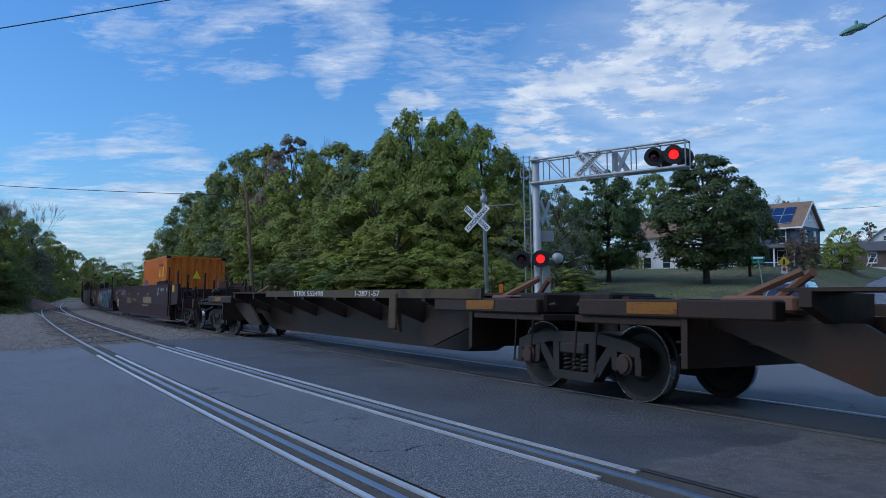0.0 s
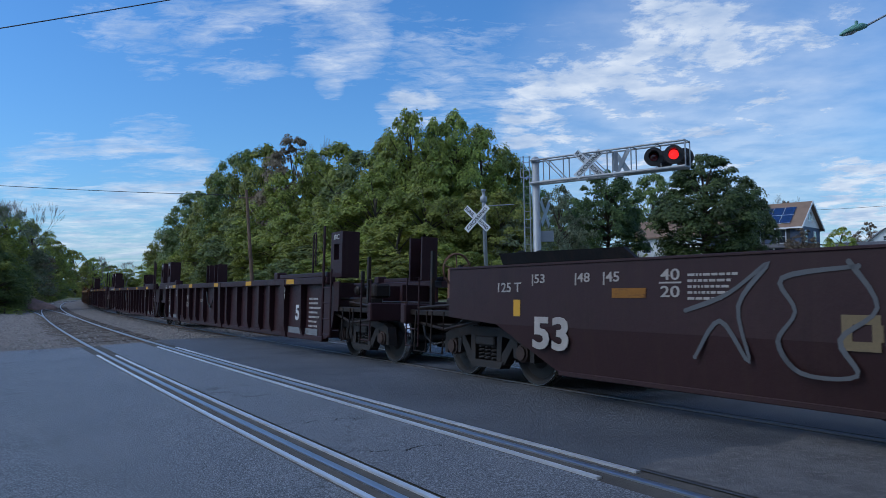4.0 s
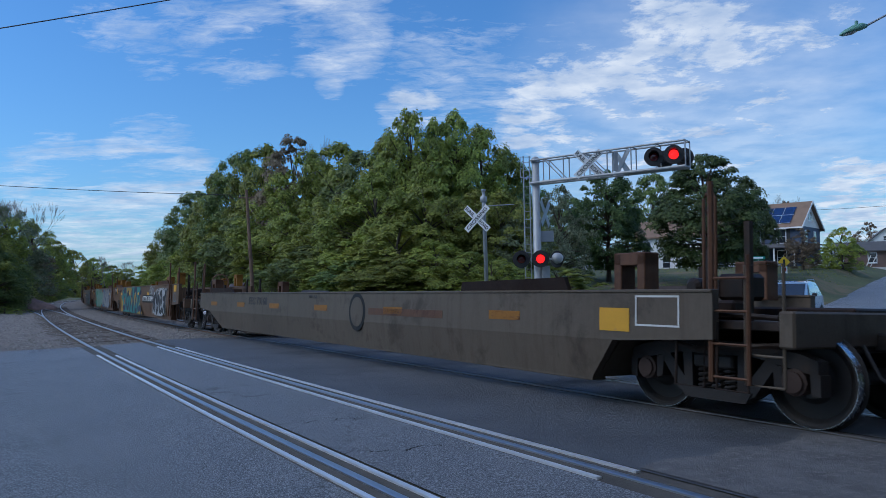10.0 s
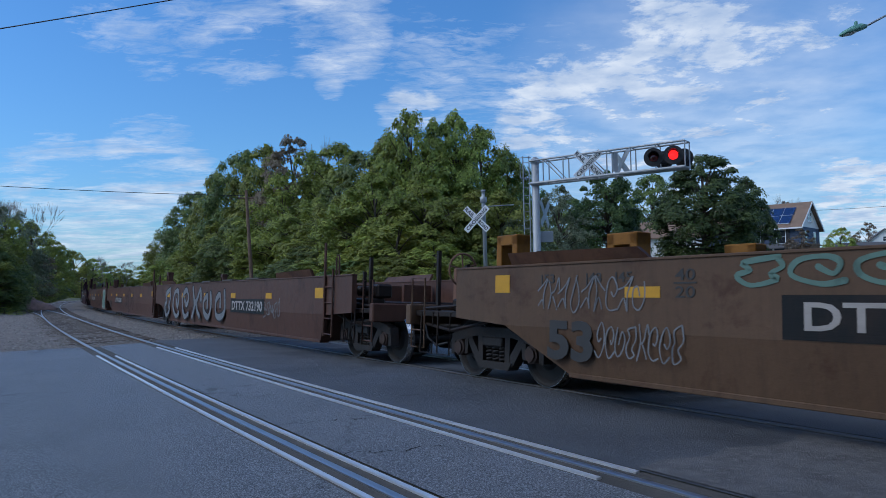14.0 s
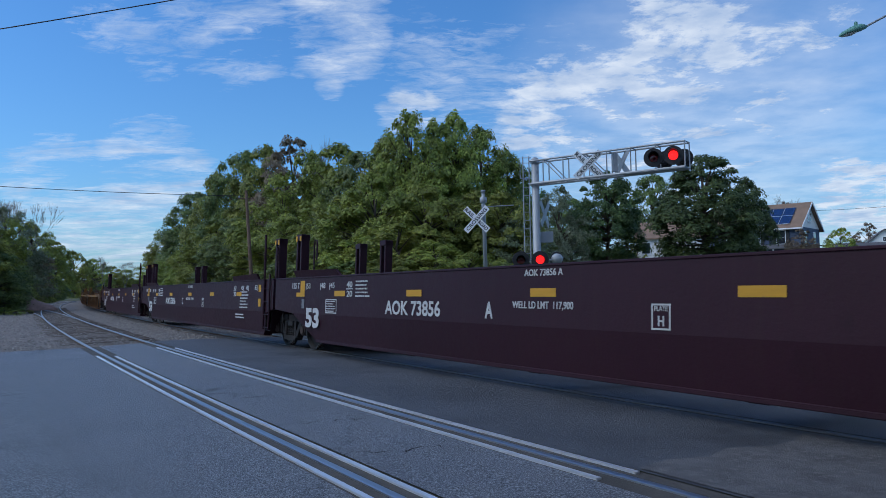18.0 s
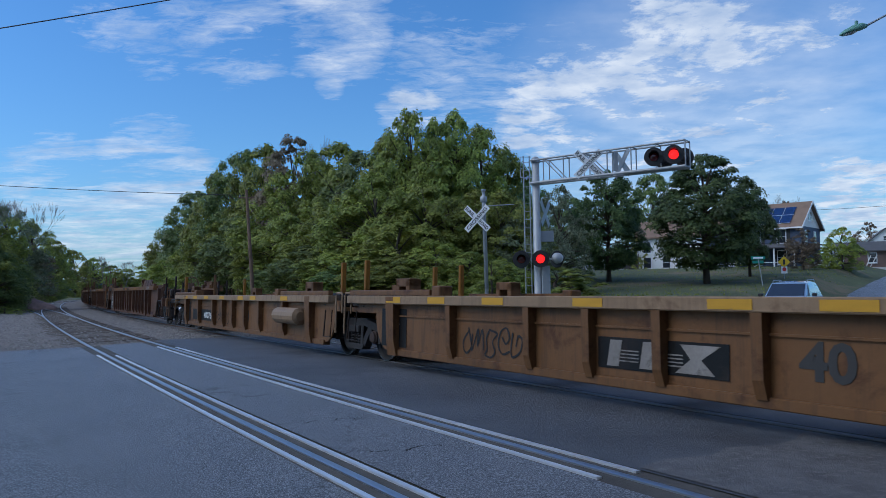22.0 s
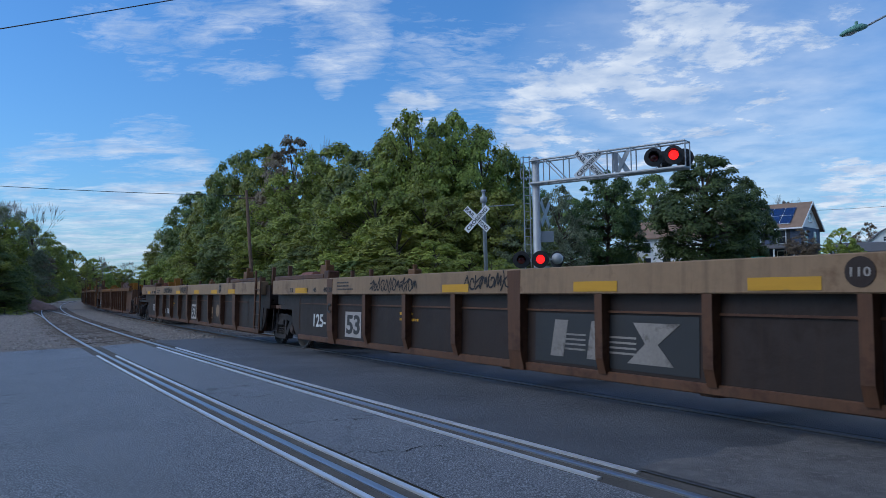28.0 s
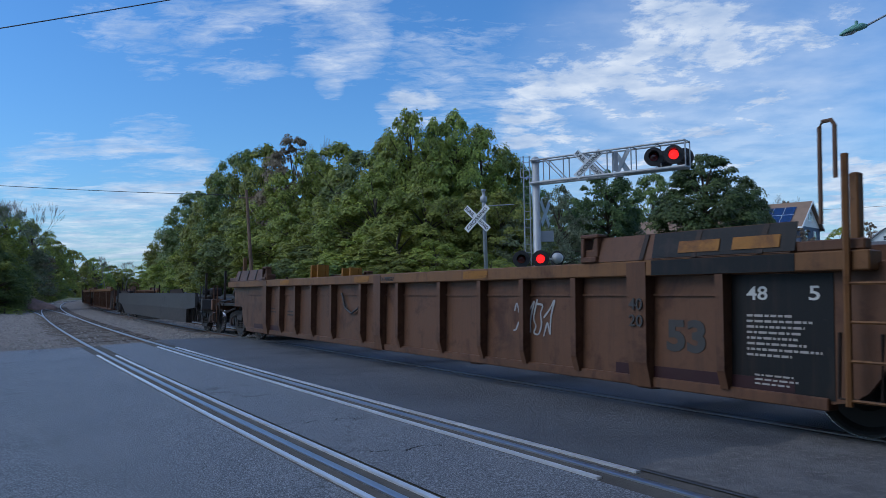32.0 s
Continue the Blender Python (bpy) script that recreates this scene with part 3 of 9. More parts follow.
def truck_meshes():
    c = {}
    c["axle"] = Shape().disc((0, -0.95, 0), (0, 1, 0), [(0, 0.075), (0.15, 0.09), (0.95, 0.08), (1.75, 0.09), (1.9, 0.075)], 14).mesh("axle", M_WHEEL, True)
    for side, key in ((1, "wheel_far"), (-1, "wheel_near")):
        prof = [(-0.065, 0.12), (-0.065, 0.17), (-0.02, 0.22), (-0.01, 0.36), (-0.05, 0.40), (-0.066, 0.425), (-0.066, 0.452), (0.03, 0.457), (0.045, 0.485), (0.062, 0.482),
                (0.065, 0.42), (0.02, 0.38), (0.015, 0.22), (0.06, 0.16), (0.06, 0.12)]
        c[key] = Shape().disc((0, side * 0.755, 0), (0, -side, 0), prof, 40).mesh("wheel", M_WHEEL)
        c["tread" + key] = Shape().disc((0, side * 0.755, 0), (0, -side, 0), [(-0.068, 0.4525), (0.029, 0.4595), (0.029, 0.456), (-0.068, 0.449), (-0.068, 0.4525)], 40, False).mesh("tread", M_TREAD)
    def frame_side():
        s = Shape()
        t = 0.085
        s.plate([(-1.12, 0.52), (-1.12, 0.66), (-0.95, 0.72), (-0.45, 0.80), (0.45, 0.80), (0.95, 0.72), (1.12, 0.66), (1.12, 0.52), (0.92, 0.57), (0.45, 0.66), (-0.45, 0.66), (-0.92, 0.57)], -t, t)
        for k in (-1, 1):
            s.plate([(k * 0.72, 0.62), (k * 0.60, 0.66), (k * 0.30, 0.30), (k * 0.36, 0.22), (k * 0.46, 0.27)], -t * 0.9, t * 0.9)
            s.plate([(k * 0.40, 0.67), (k * 0.28, 0.67), (k * 0.27, 0.25), (k * 0.37, 0.25)], -t, t)
            s.plate([(k * 1.14, 0.54), (k * 1.14, 0.34), (k * 1.05, 0.34), (k * 1.04, 0.54)], -t, t)
            s.plate([(k * 0.76, 0.60), (k * 0.76, 0.36), (k * 0.68, 0.38), (k * 0.66, 0.60)], -t, t)
        s.plate([(-0.44, 0.30), (0.44, 0.30), (0.36, 0.19), (-0.36, 0.19)], -t * 1.1, t * 1.1)
        return s.mesh("side_frame", M_TRUCK)
    c["side_frame"] = frame_side()
    def springs():
        s = Shape()
        for x in (-0.16, 0.0, 0.16):
            pts = [(x + 0.062 * math.cos(a), 0.062 * math.sin(a), 0.29 + 0.25 * a / (2 * math.pi * 4.5)) for a in np.linspace(0, 2 * math.pi * 4.5, 46)]
            s.tube(pts, 0.019, 5)
        return s.mesh("spring_nest", M_TRUCK)
    c["spring"] = springs()
    c["bolster"] = Shape().box(-0.24, 0.24, -1.12, 1.12, 0.52, 0.66, 0.02).box(-0.3, 0.3, -0.35, 0.35, 0.66, 0.8, 0.02).mesh("bolster", M_TRUCK)
    c["cap"] = Shape().disc((0, 0, 0), (0, -1, 0), [(-0.1, 0.13), (0.04, 0.13), (0.05, 0.10), (0.075, 0.10), (0.08, 0.05)], 12).mesh("bearing_cap", material("rusty_bearing", (0.045, 0.027, 0.022), 0.8, 0.1, 0.35, 5))
    c["beam"] = Shape().tube([(0, -0.8, 0.36), (0, 0.8, 0.36)], 0.04, 6).box(-0.05, 0.05, -0.78, -0.62, 0.28, 0.46).box(-0.05, 0.05, 0.62, 0.78, 0.28, 0.46).mesh("brake_beam", M_TRUCK)
    return c


M_GRIME = paint("grimy_end_paint", (0.050, 0.036, 0.031), (0.085, 0.048, 0.030), 0.57, 0.5)
TRUCK = truck_meshes()
TRUCKS, UNITS, WHEELSETS = [], [], []
TRUCK_LEAD = 0.43      # metres by which the trucks at a car's two ends stand ahead of its end marks


def truck(S, lead=0.0):
    """A two-axle truck S metres up the line at the start, or a little ahead of that."""
    t = thing("railway_truck", "grimy two-axle cast steel freight truck on the main track", "railway truck", group="trucks of the train")
    for y in (-1.0, 1.0):
        part("side_frame", TRUCK["side_frame"], None, t, at=pose(0, y, 0))
        part("spring_nest", TRUCK["spring"], None, t, at=pose(0, y * 1.01, 0))
        for x in (-0.89, 0.89):
            part("bearing_cap", TRUCK["cap"], None, t, at=pose(x, y * 1.06, WHEEL_R, 0, 0, 0 if y < 0 else 180))
    part("bolster", TRUCK["bolster"], None, t)
    for x in (-0.89, 0.89):
        w = part("wheelset", TRUCK["axle"], None, t, at=pose(x, 0, WHEEL_R))
        for k in ("wheel_near", "wheel_far"):
            part("wheel", TRUCK[k], None, w)
            part("tread", TRUCK["tread" + k], None, w, "bright polished tread")
        WHEELSETS.append((w, x, S - lead))
        part("brake_beam", TRUCK["beam"], None, t, at=pose(x * 0.42, 0, 0))
    TRUCKS.append((t, S - lead))
    return t


def arch_outline(h, z0, z1, r=0.5):
    """Side outline of a well: its lower corners rise in a curve over the trucks. h: half length to the end marks; the front is +x."""
    rear = [(-(h - 0.7), z1), (-(h - 0.7), 0.93), (-(h - 1.45), 0.93)] + [(-(h - 1.45) + r * (1 - math.cos(q)), 0.93 - (0.93 - z0) * math.sin(q)) for q in np.linspace(0.25, math.pi / 2, 5)]
    front = [(h - 0.12, z1), (h - 0.12, 0.93), (h - 0.36, 0.93)] + [(h - 0.36 - r * (1 - math.cos(q)), 0.93 - (0.93 - z0) * math.sin(q)) for q in np.linspace(0.25, math.pi / 2, 5)]
    return rear + list(reversed(front))


def side_smooth(h, top, mid, outer):
    back, fore = h - 0.02, h + (0.75 if outer[1] else -0.12)
    def build_up():
        return Shape().plate([(-back, mid + 0.07), (-(h - 1.2), mid), (h - 0.5, mid), (fore, mid + 0.07), (fore, top), (-back, top)], -1.5, -1.40)
    def build_low():
        z = lambda v: (mid - v) * 0.16
        return Shape().plate([(-(h - 1.2), mid), (-(h - 2.4), 0.30), (h - 1.0, 0.30), (h - 0.6, mid)], -1.498, -1.40, z)
    return build_up, build_low


def common_ends(u, h, mat, outer, z_top, dark):
    """Platforms, bulkheads and joints at the ends of a unit. outer: which ends carry couplers."""
    for k in (-1, 1):
        out = outer[0] if k < 0 else outer[1]
        end = h + (1.55 if out else -0.28)
        key = ("ends", round(h, 2), mat.name, k, out, z_top)
        part("end_platform", once(("grime",) + key + (1,), lambda: Shape().box(min(k * (h - 1.9), k * end), max(k * (h - 1.9), k * end), -1.34, 1.34, 0.93, 1.02, 0.01)
                                  .box(min(k * (h - 0.9), k * end), max(k * (h - 0.9), k * end), -0.42, 0.42, 0.72, 1.16, 0.02).mesh("end_platform", M_GRIME if out else mat)), None, u)
        part("bulkhead", once(key + (2,), lambda: Shape().box(k * (h - 1.95) - 0.04, k * (h - 1.95) + 0.04, -1.36, 1.36, 0.5, z_top - 0.12).mesh("bulkhead", mat)), None, u)
        if out:
            part("coupler", once(key + (3,), lambda: Shape().box(min(k * (h + 0.8), k * (h + 2.02)), max(k * (h + 0.8), k * (h + 2.02)), -0.09, 0.09, 0.74, 0.92, 0.02)
                                 .box(min(k * (h + 1.78), k * (h + 2.2)), max(k * (h + 1.78), k * (h + 2.2)), -0.17, 0.17, 0.68, 0.98, 0.05).mesh("coupler", M_TRUCK)), None, u, "grimy cast coupler")
            part("end_sill", once(key + (4,), lambda: Shape().box(k * (h + 1.5) - 0.08, k * (h + 1.5) + 0.08, -1.45, 1.45, 0.78, 1.12, 0.02).mesh("end_sill", mat)), None, u)
            for y in (-1.4, 1.4):
                part("grab_iron", once(key + (5, y), lambda: Shape().tube([(k * (h + 1.45), y, 0.42), (k * (h + 1.45), y, 1.55), (k * (h + 1.05), y, 1.55), (k * (h + 1.05), y, 0.42), (k * (h + 1.45), y, 0.42)], 0.016, 6)
                                       .tube([(k * (h + 1.45), y, 0.7), (k * (h + 1.05), y, 0.7)], 0.014, 6).mesh("grab_iron", mat)), None, u)
            part("air_hose", once(key + (6,), lambda: Shape().tube([(k * (h + 1.58), -0.35, 0.8), (k * (h + 1.75), -0.37, 0.5), (k * (h + 1.95), -0.3, 0.36), (k * (h + 2.1), -0.15, 0.42)], 0.022, 7).mesh("air_hose", M_BLACK)), None, u, "black rubber air hose")
        else:
            part("articulation_joint", once(key + (7,), lambda: Shape().box(min(k * (h - 0.5), k * (h - 0.02)), max(k * (h - 0.5), k * (h - 0.02)), -0.3, 0.3, 0.62, 1.0, 0.03).mesh("articulation_joint", M_TRUCK)), None, u)
        # gear on the platform: brackets, brake cylinder, piping
        if out:
            for i, (px_, py_, pz) in enumerate(((0.35, -1.05, 1.75), (0.95, -1.2, 2.0), (0.0, -0.7, 1.6), (1.25, 0.9, 1.9))):
                part("stanchion", once(key + (20, i), lambda: Shape().box(k * (h + px_) - 0.03, k * (h + px_) + 0.03, py_ - 0.03, py_ + 0.03, 1.0, pz).mesh("stanchion", M_GRIME)), None, u)
            part("brake_rigging", once(key + (21,), lambda: Shape().box(min(k * (h - 0.2), k * (h + 0.7)), max(k * (h - 0.2), k * (h + 0.7)), -1.1, -0.75, 1.02, 1.22, 0.03).tube([(k * (h + 0.1), -1.2, 1.12), (k * (h + 1.3), -1.25, 1.05)], 0.03, 6)
                                       .tube([(k * (h - 0.5), -1.25, 0.88), (k * (h + 0.4), -1.3, 0.72), (k * (h + 1.3), -1.2, 0.8)], 0.028, 6).mesh("brake_rigging", M_GRIME)), None, u)
            part("control_valve", once(key + (22,), lambda: Shape().box(k * (h + 0.55) - 0.18, k * (h + 0.55) + 0.18, -0.95, -0.6, 1.22, 1.5, 0.04).disc((k * (h + 0.2), -0.9, 1.36), (0, -1, 0), [(0, 0.1), (0.2, 0.1), (0.24, 0.06)], 12).mesh("control_valve", M_GRIME)), None, u)
            for i, xx in enumerate((0.25, 0.75)):
                part("step", once(key + (23, i), lambda: Shape().tube([(k * (h + xx), -1.42, 1.0), (k * (h + xx), -1.44, 0.35), (k * (h + xx + 0.35), -1.44, 0.35), (k * (h + xx + 0.35), -1.42, 1.0)], 0.016, 6).mesh("step", M_GRIME)), None, u)
            if k < 0:
                wheel_pts = [(k * (h + 1.2) + 0.0, -0.55 + 0.28 * math.cos(a), 1.72 + 0.28 * math.sin(a)) for a in np.linspace(0, 2 * math.pi, 21)]
                def brake_wheel():
                    s_ = Shape().tube(wheel_pts, 0.02, 6)
                    for a in (0.4, 1.65, 2.9, 4.2, 5.4):
                        s_.tube([(k * (h + 1.2), -0.55, 1.72), (k * (h + 1.2), -0.55 + 0.28 * math.cos(a), 1.72 + 0.28 * math.sin(a))], 0.014, 5)
                    return s_.box(k * (h + 1.2) - 0.12, k * (h + 1.2) + 0.02, -0.68, -0.42, 1.02, 1.75, 0.03).mesh("brake_wheel", material("rusty_hitch", (0.16, 0.08, 0.05), 0.8, 0, 0.35, 3))
                part("brake_wheel", once(key + (24,), brake_wheel), None, u, "rusty hand brake wheel")
        else:
            part("joint_cover", once(key + (25,), lambda: Shape().box(min(k * (h - 0.85), k * (h - 0.3)), max(k * (h - 0.85), k * (h - 0.3)), -1.3, -0.5, 1.02, 1.3, 0.03).tube([(k * (h - 1.7), -1.28, 1.2), (k * (h - 0.9), -1.34, 1.05), (k * (h - 0.2), -1.2, 1.15)], 0.03, 6).mesh("joint_cover", M_GRIME)), None, u)
            part("step", once(key + (26,), lambda: Shape().tube([(k * (h - 0.75), -1.42, 0.95), (k * (h - 0.75), -1.45, 0.4), (k * (h - 0.4), -1.45, 0.4), (k * (h - 0.4), -1.42, 0.95)], 0.016, 6).mesh("step", M_GRIME)), None, u)
        part("platform_bracket", once(key + (8,), lambda: Shape().box(k * (h - 1.1) - 0.06, k * (h - 1.1) + 0.06, -1.32, -0.6, 1.02, z_top - 0.1, 0.01).mesh("platform_bracket", mat)), None, u)
        part("platform_bracket", once(key + (10,), lambda: Shape().box(k * (h - 1.1) - 0.06, k * (h - 1.1) + 0.06, 0.6, 1.32, 1.02, z_top - 0.1, 0.01).mesh("platform_bracket", mat)), None, u)
        part("pipe", once(key + (9,), lambda: Shape().tube([(k * (h - 1.8), -0.9, 1.1), (k * (h - 1.2), -0.95, 1.2), (k * (h - 0.5), -0.7, 1.18), (k * (h - 0.3), -0.3, 1.1)], 0.03, 6).mesh("pipe", M_TRUCK)), None, u)


def ladder(u, x, z0, z1, tall, mat, y=-1.5, w=0.42):
    key = ("ladder", z0, z1, tall, mat.name, w)
    def build():
        s = Shape()
        s.tube([(0, 0, z0), (0, 0, tall)], 0.03, 6)
        s.tube([(w, 0, z0), (w, 0, z1 + 0.15)], 0.022, 6)
        z = z0 + 0.05
        while z < z1:
            s.tube([(0, 0, z), (w, 0, z)], 0.014, 5)
            z += 0.32
        return s.mesh("ladder", mat)
    part("ladder", once(key, build), None, u, at=pose(x, y - 0.03, 0))


def handrail(u, x, z0, z1, mat, y=-1.3, w=0.14):
    part("handrail", once(("handrail", z0, z1, mat.name, w), lambda: Shape().tube([(0, 0, z0), (0, 0, z1 - 0.05), (0.03, 0, z1), (w - 0.03, 0, z1), (w, 0, z1 - 0.05), (w, 0, z0 + 0.4)], 0.02, 7).mesh("handrail", mat)), None, u, at=pose(x, y, 0))


def portal(u, x, z0, z1, mat, style, sides=(-1.12, 1.12)):
    """A container guide at an end: style tells its shape."""
    for y in sides:
        k = -1 if y < 0 else 1
        if style == "post":
            sh = lambda: Shape().box(-0.16, -0.08, -0.1, 0.1, z0, z1, 0.01).box(0.08, 0.16, -0.1, 0.1, z0, z1, 0.01).box(-0.16, 0.16, -0.11, 0.11, z1 - 0.12, z1 + 0.02, 0.01).tube([(-0.12, 0, z0 + 0.1), (0.12, 0, z1 - 0.3)], 0.025, 5)
        elif style == "plate":
            def sh():
                s = Shape()
                ring = lambda y_: ([(0.28 * math.cos(a) * 0.5, y_, z0 + 0.62 + 0.15 * math.sin(a)) for a in np.linspace(0, 2 * math.pi, 17)[:-1]])
                o = [(-0.26, z0), (0.26, z0), (0.26, z1), (-0.26, z1)]
                s.box(-0.3, -0.14, -0.05, 0.05, z0, z1).box(0.14, 0.3, -0.05, 0.05, z0, z1).box(-0.14, 0.14, -0.05, 0.05, z0, z0 + 0.38).box(-0.14, 0.14, -0.05, 0.05, z0 + 0.72, z1)
                s.box(-0.3, -0.24, 0.05, 0.35, z0, z1).box(0.24, 0.3, 0.05, 0.35, z0, z1)
                return s
        elif style == "horn":
            sh = lambda: Shape().box(-0.24, -0.12, -0.12, 0.12, z0, z1, 0.01).box(0.12, 0.24, -0.12, 0.12, z0, z1, 0.01).box(-0.24, 0.24, -0.12, 0.12, z1 - 0.14, z1 + 0.01, 0.01)
        elif style == "crate":
            sh = lambda: Shape().box(-0.3, 0.3, -0.14, -0.02, z0, z1, 0.015).box(-0.3, -0.2, -0.02, 0.22, z0, z1, 0.01).box(0.2, 0.3, -0.02, 0.22, z0, z1, 0.01).box(-0.14, 0.14, -0.16, -0.14, z0 + 0.06, z0 + 0.2, 0.005)
        else:
            sh = lambda: Shape().box(-0.04, 0.04, -0.05, 0.05, z0, z1, 0.012).box(-0.16, 0.16, -0.1, 0.1, z0, z0 + 0.22, 0.015)
        part("container_guide", once(("portal", style, z0, z1, mat.name, k), lambda: sh().mesh("container_guide", mat)), None, u, at=pose(x, y, 0, 0, 0, 0 if k < 0 else 180))


def plain_floor(u, h, mat, z=0.36):
    for k in (-1, 1):
        part("floor_ledge", once(("ledge", round(h, 2), mat.name), lambda: Shape().box(-(h - 2.2), h - 2.2, -0.2, 0.2, z - 0.03, z + 0.03, 0.008).mesh("floor_ledge", mat)), None, u, at=pose(0, k * 1.12, 0))
    for i in range(5):
        x = -(h - 3) + i * (2 * (h - 3)) / 4
        part("cross_beam", once(("crossbeam", mat.name), lambda: Shape().box(-0.12, 0.12, -1.33, 1.33, 0.24, 0.42, 0.01).mesh("cross_beam", mat)), None, u, at=pose(x, 0, 0))


def smooth_unit(u, h, mat, dark, outer, top=1.65, mid=0.86):
    up, low = side_smooth(h, top, mid, outer)
    for k in (0, 180):
        s = part("side_wall", once(("su", top, round(h, 2), mat.name, outer), lambda: up().mesh("side_wall", mat)), None, u, at=pose(0, 0, 0, 0, 0, k))
        part("lower_side_wall", once(("sl", top, round(h, 2), mat.name), lambda: low().mesh("lower_side_wall", mat)), None, u, at=pose(0, 0, 0, 0, 0, k))
        part("top_rail", once(("tr", top, round(h, 2), mat.name, outer), lambda: Shape().box(-(h - 0.02), h + (0.75 if outer[1] else -0.12), -1.515, -1.39, top - 0.01, top + 0.025, 0.008).mesh("top_rail", mat)), None, u, at=pose(0, 0, 0, 0, 0, k))
        part("bottom_rail", once(("br", round(h, 2), mat.name), lambda: Shape().box(-(h - 2.4), h - 1.0, -1.42, -1.2, 0.26, 0.32, 0.008).mesh("bottom_rail", mat)), None, u, at=pose(0, 0, 0, 0, 0, k))
        for e in (-1, 1):
            part("raised_guide_plate", once(("rg", top, round(h, 2), mat.name, e), lambda: Shape().plate([(e * (h - 1.35), top + 0.025), (e * (h - 3.75), top + 0.025), (e * (h - 3.62), top + 0.15), (e * (h - 1.35), top + 0.18)], -1.50, -1.44, lambda z: (top + 0.025 - z) * 0.45).mesh("raised_guide_plate", dark)), None, u, at=pose(0, 0, 0, 0, 0, k))
    for e, a, b in ((-1, 1.2, 2.4), (1, 0.6, 1.0)):     # the slanted foot of the well over each truck
        part("end_slope", once(("es", top, round(h, 2), mat.name, e), lambda: Shape().loft([[(e * (h - a), y, mid + 0.02), (e * (h - b), y, 0.30), (e * (h - b - 0.15), y, 0.30), (e * (h - a - 0.15), y, mid + 0.02)] for y in (-1.33, 1.33)]).mesh("end_slope", mat)), None, u)
    plain_floor(u, h, mat)
    common_ends(u, h, mat, outer, top, dark)


def ribbed_unit(u, h, mat, chord_mat, panel_mat, outer, top, chord, ribs, rib_w, heavy, bottom=0.33):
    """A well with ribbed sides. ribs, heavy: where its ribs and its wide posts stand, in metres ahead of the rear end mark."""
    L = h - 0.45
    for k in (0, 180):
        part("side_panel", once(("rp", round(h, 2), panel_mat.name, top), lambda: Shape().plate(arch_outline(h, bottom, top - 0.1), -1.36, -1.32).mesh("side_panel", panel_mat)), None, u, at=pose(0, 0, 0, 0, 0, k))
        part("top_chord", once(("tc", round(h, 2), chord_mat.name, top, chord), lambda: Shape().box(-L, L, -1.50, -1.30, chord, top, 0.012).mesh("top_chord", chord_mat)), None, u, at=pose(0, 0, 0, 0, 0, k))
        part("bottom_sill", once(("bs", round(h, 2), mat.name), lambda: Shape().box(-(h - 1.98), h - 0.88, -1.40, -1.24, bottom - 0.06, bottom + 0.05, 0.01).mesh("bottom_sill", mat)), None, u, at=pose(0, 0, 0, 0, 0, k))
        rib = once(("rib", mat.name, top, chord, rib_w), lambda: Shape().loft([[(-rib_w / 2, -1.355, z), (-rib_w / 2, -1.36 - d, z), (rib_w / 2, -1.36 - d, z), (rib_w / 2, -1.355, z)] for z, d in ((bottom + 0.02, 0.06), (bottom + 0.2, 0.12), (chord, 0.14))]).mesh("rib", mat))
        for d in ribs:
            part("rib", rib, None, u, at=pose(d - h, 0, 0, 0, 0, k))
        part("rub_rail", once(("rr2", round(h, 2), mat.name, chord), lambda: Shape().box(-(h - 2.0), h - 2.0, -1.385, -1.355, chord - 0.215, chord - 0.19).mesh("rub_rail", mat)), None, u, at=pose(0, 0, 0, 0, 0, k))
        if heavy:
            for e in (d - h for d in heavy):
                part("heavy_post", once(("hp", mat.name, top, chord), lambda: Shape().loft([[(-w, -1.35, z), (-w, -1.36 - d, z), (w, -1.36 - d, z), (w, -1.35, z)] for z, d, w in ((bottom - 0.06, 0.07, 0.15), (bottom + 0.2, 0.12, 0.13), (top - 0.02, 0.15, 0.14))]).mesh("heavy_post", mat)), None, u, at=pose(e, 0, 0, 0, 0, k))
        for e in (-1, 1):
            part("corner_plate", once(("cp", round(h, 2), mat.name, e, top), lambda: Shape().box(min(e * (h - 3.5), e * (h - 0.5)), max(e * (h - 3.5), e * (h - 0.5)), -1.47, -1.36, top + 0.004, top + 0.10, 0.012).mesh("corner_plate", mat)), None, u, at=pose(0, 0, 0, 0, 0, k))
            part("corner_casting", once(("cc", round(h, 2), mat.name, e, top), lambda: Shape().box(min(e * (h - 3.85), e * (h - 3.6)), max(e * (h - 3.85), e * (h - 3.6)), -1.50, -1.25, top - 0.02, top + 0.16, 0.02).mesh("corner_casting", mat)), None, u, at=pose(0, 0, 0, 0, 0, k))
    plain_floor(u, h, mat)
    common_ends(u, h, mat, outer, top, mat)


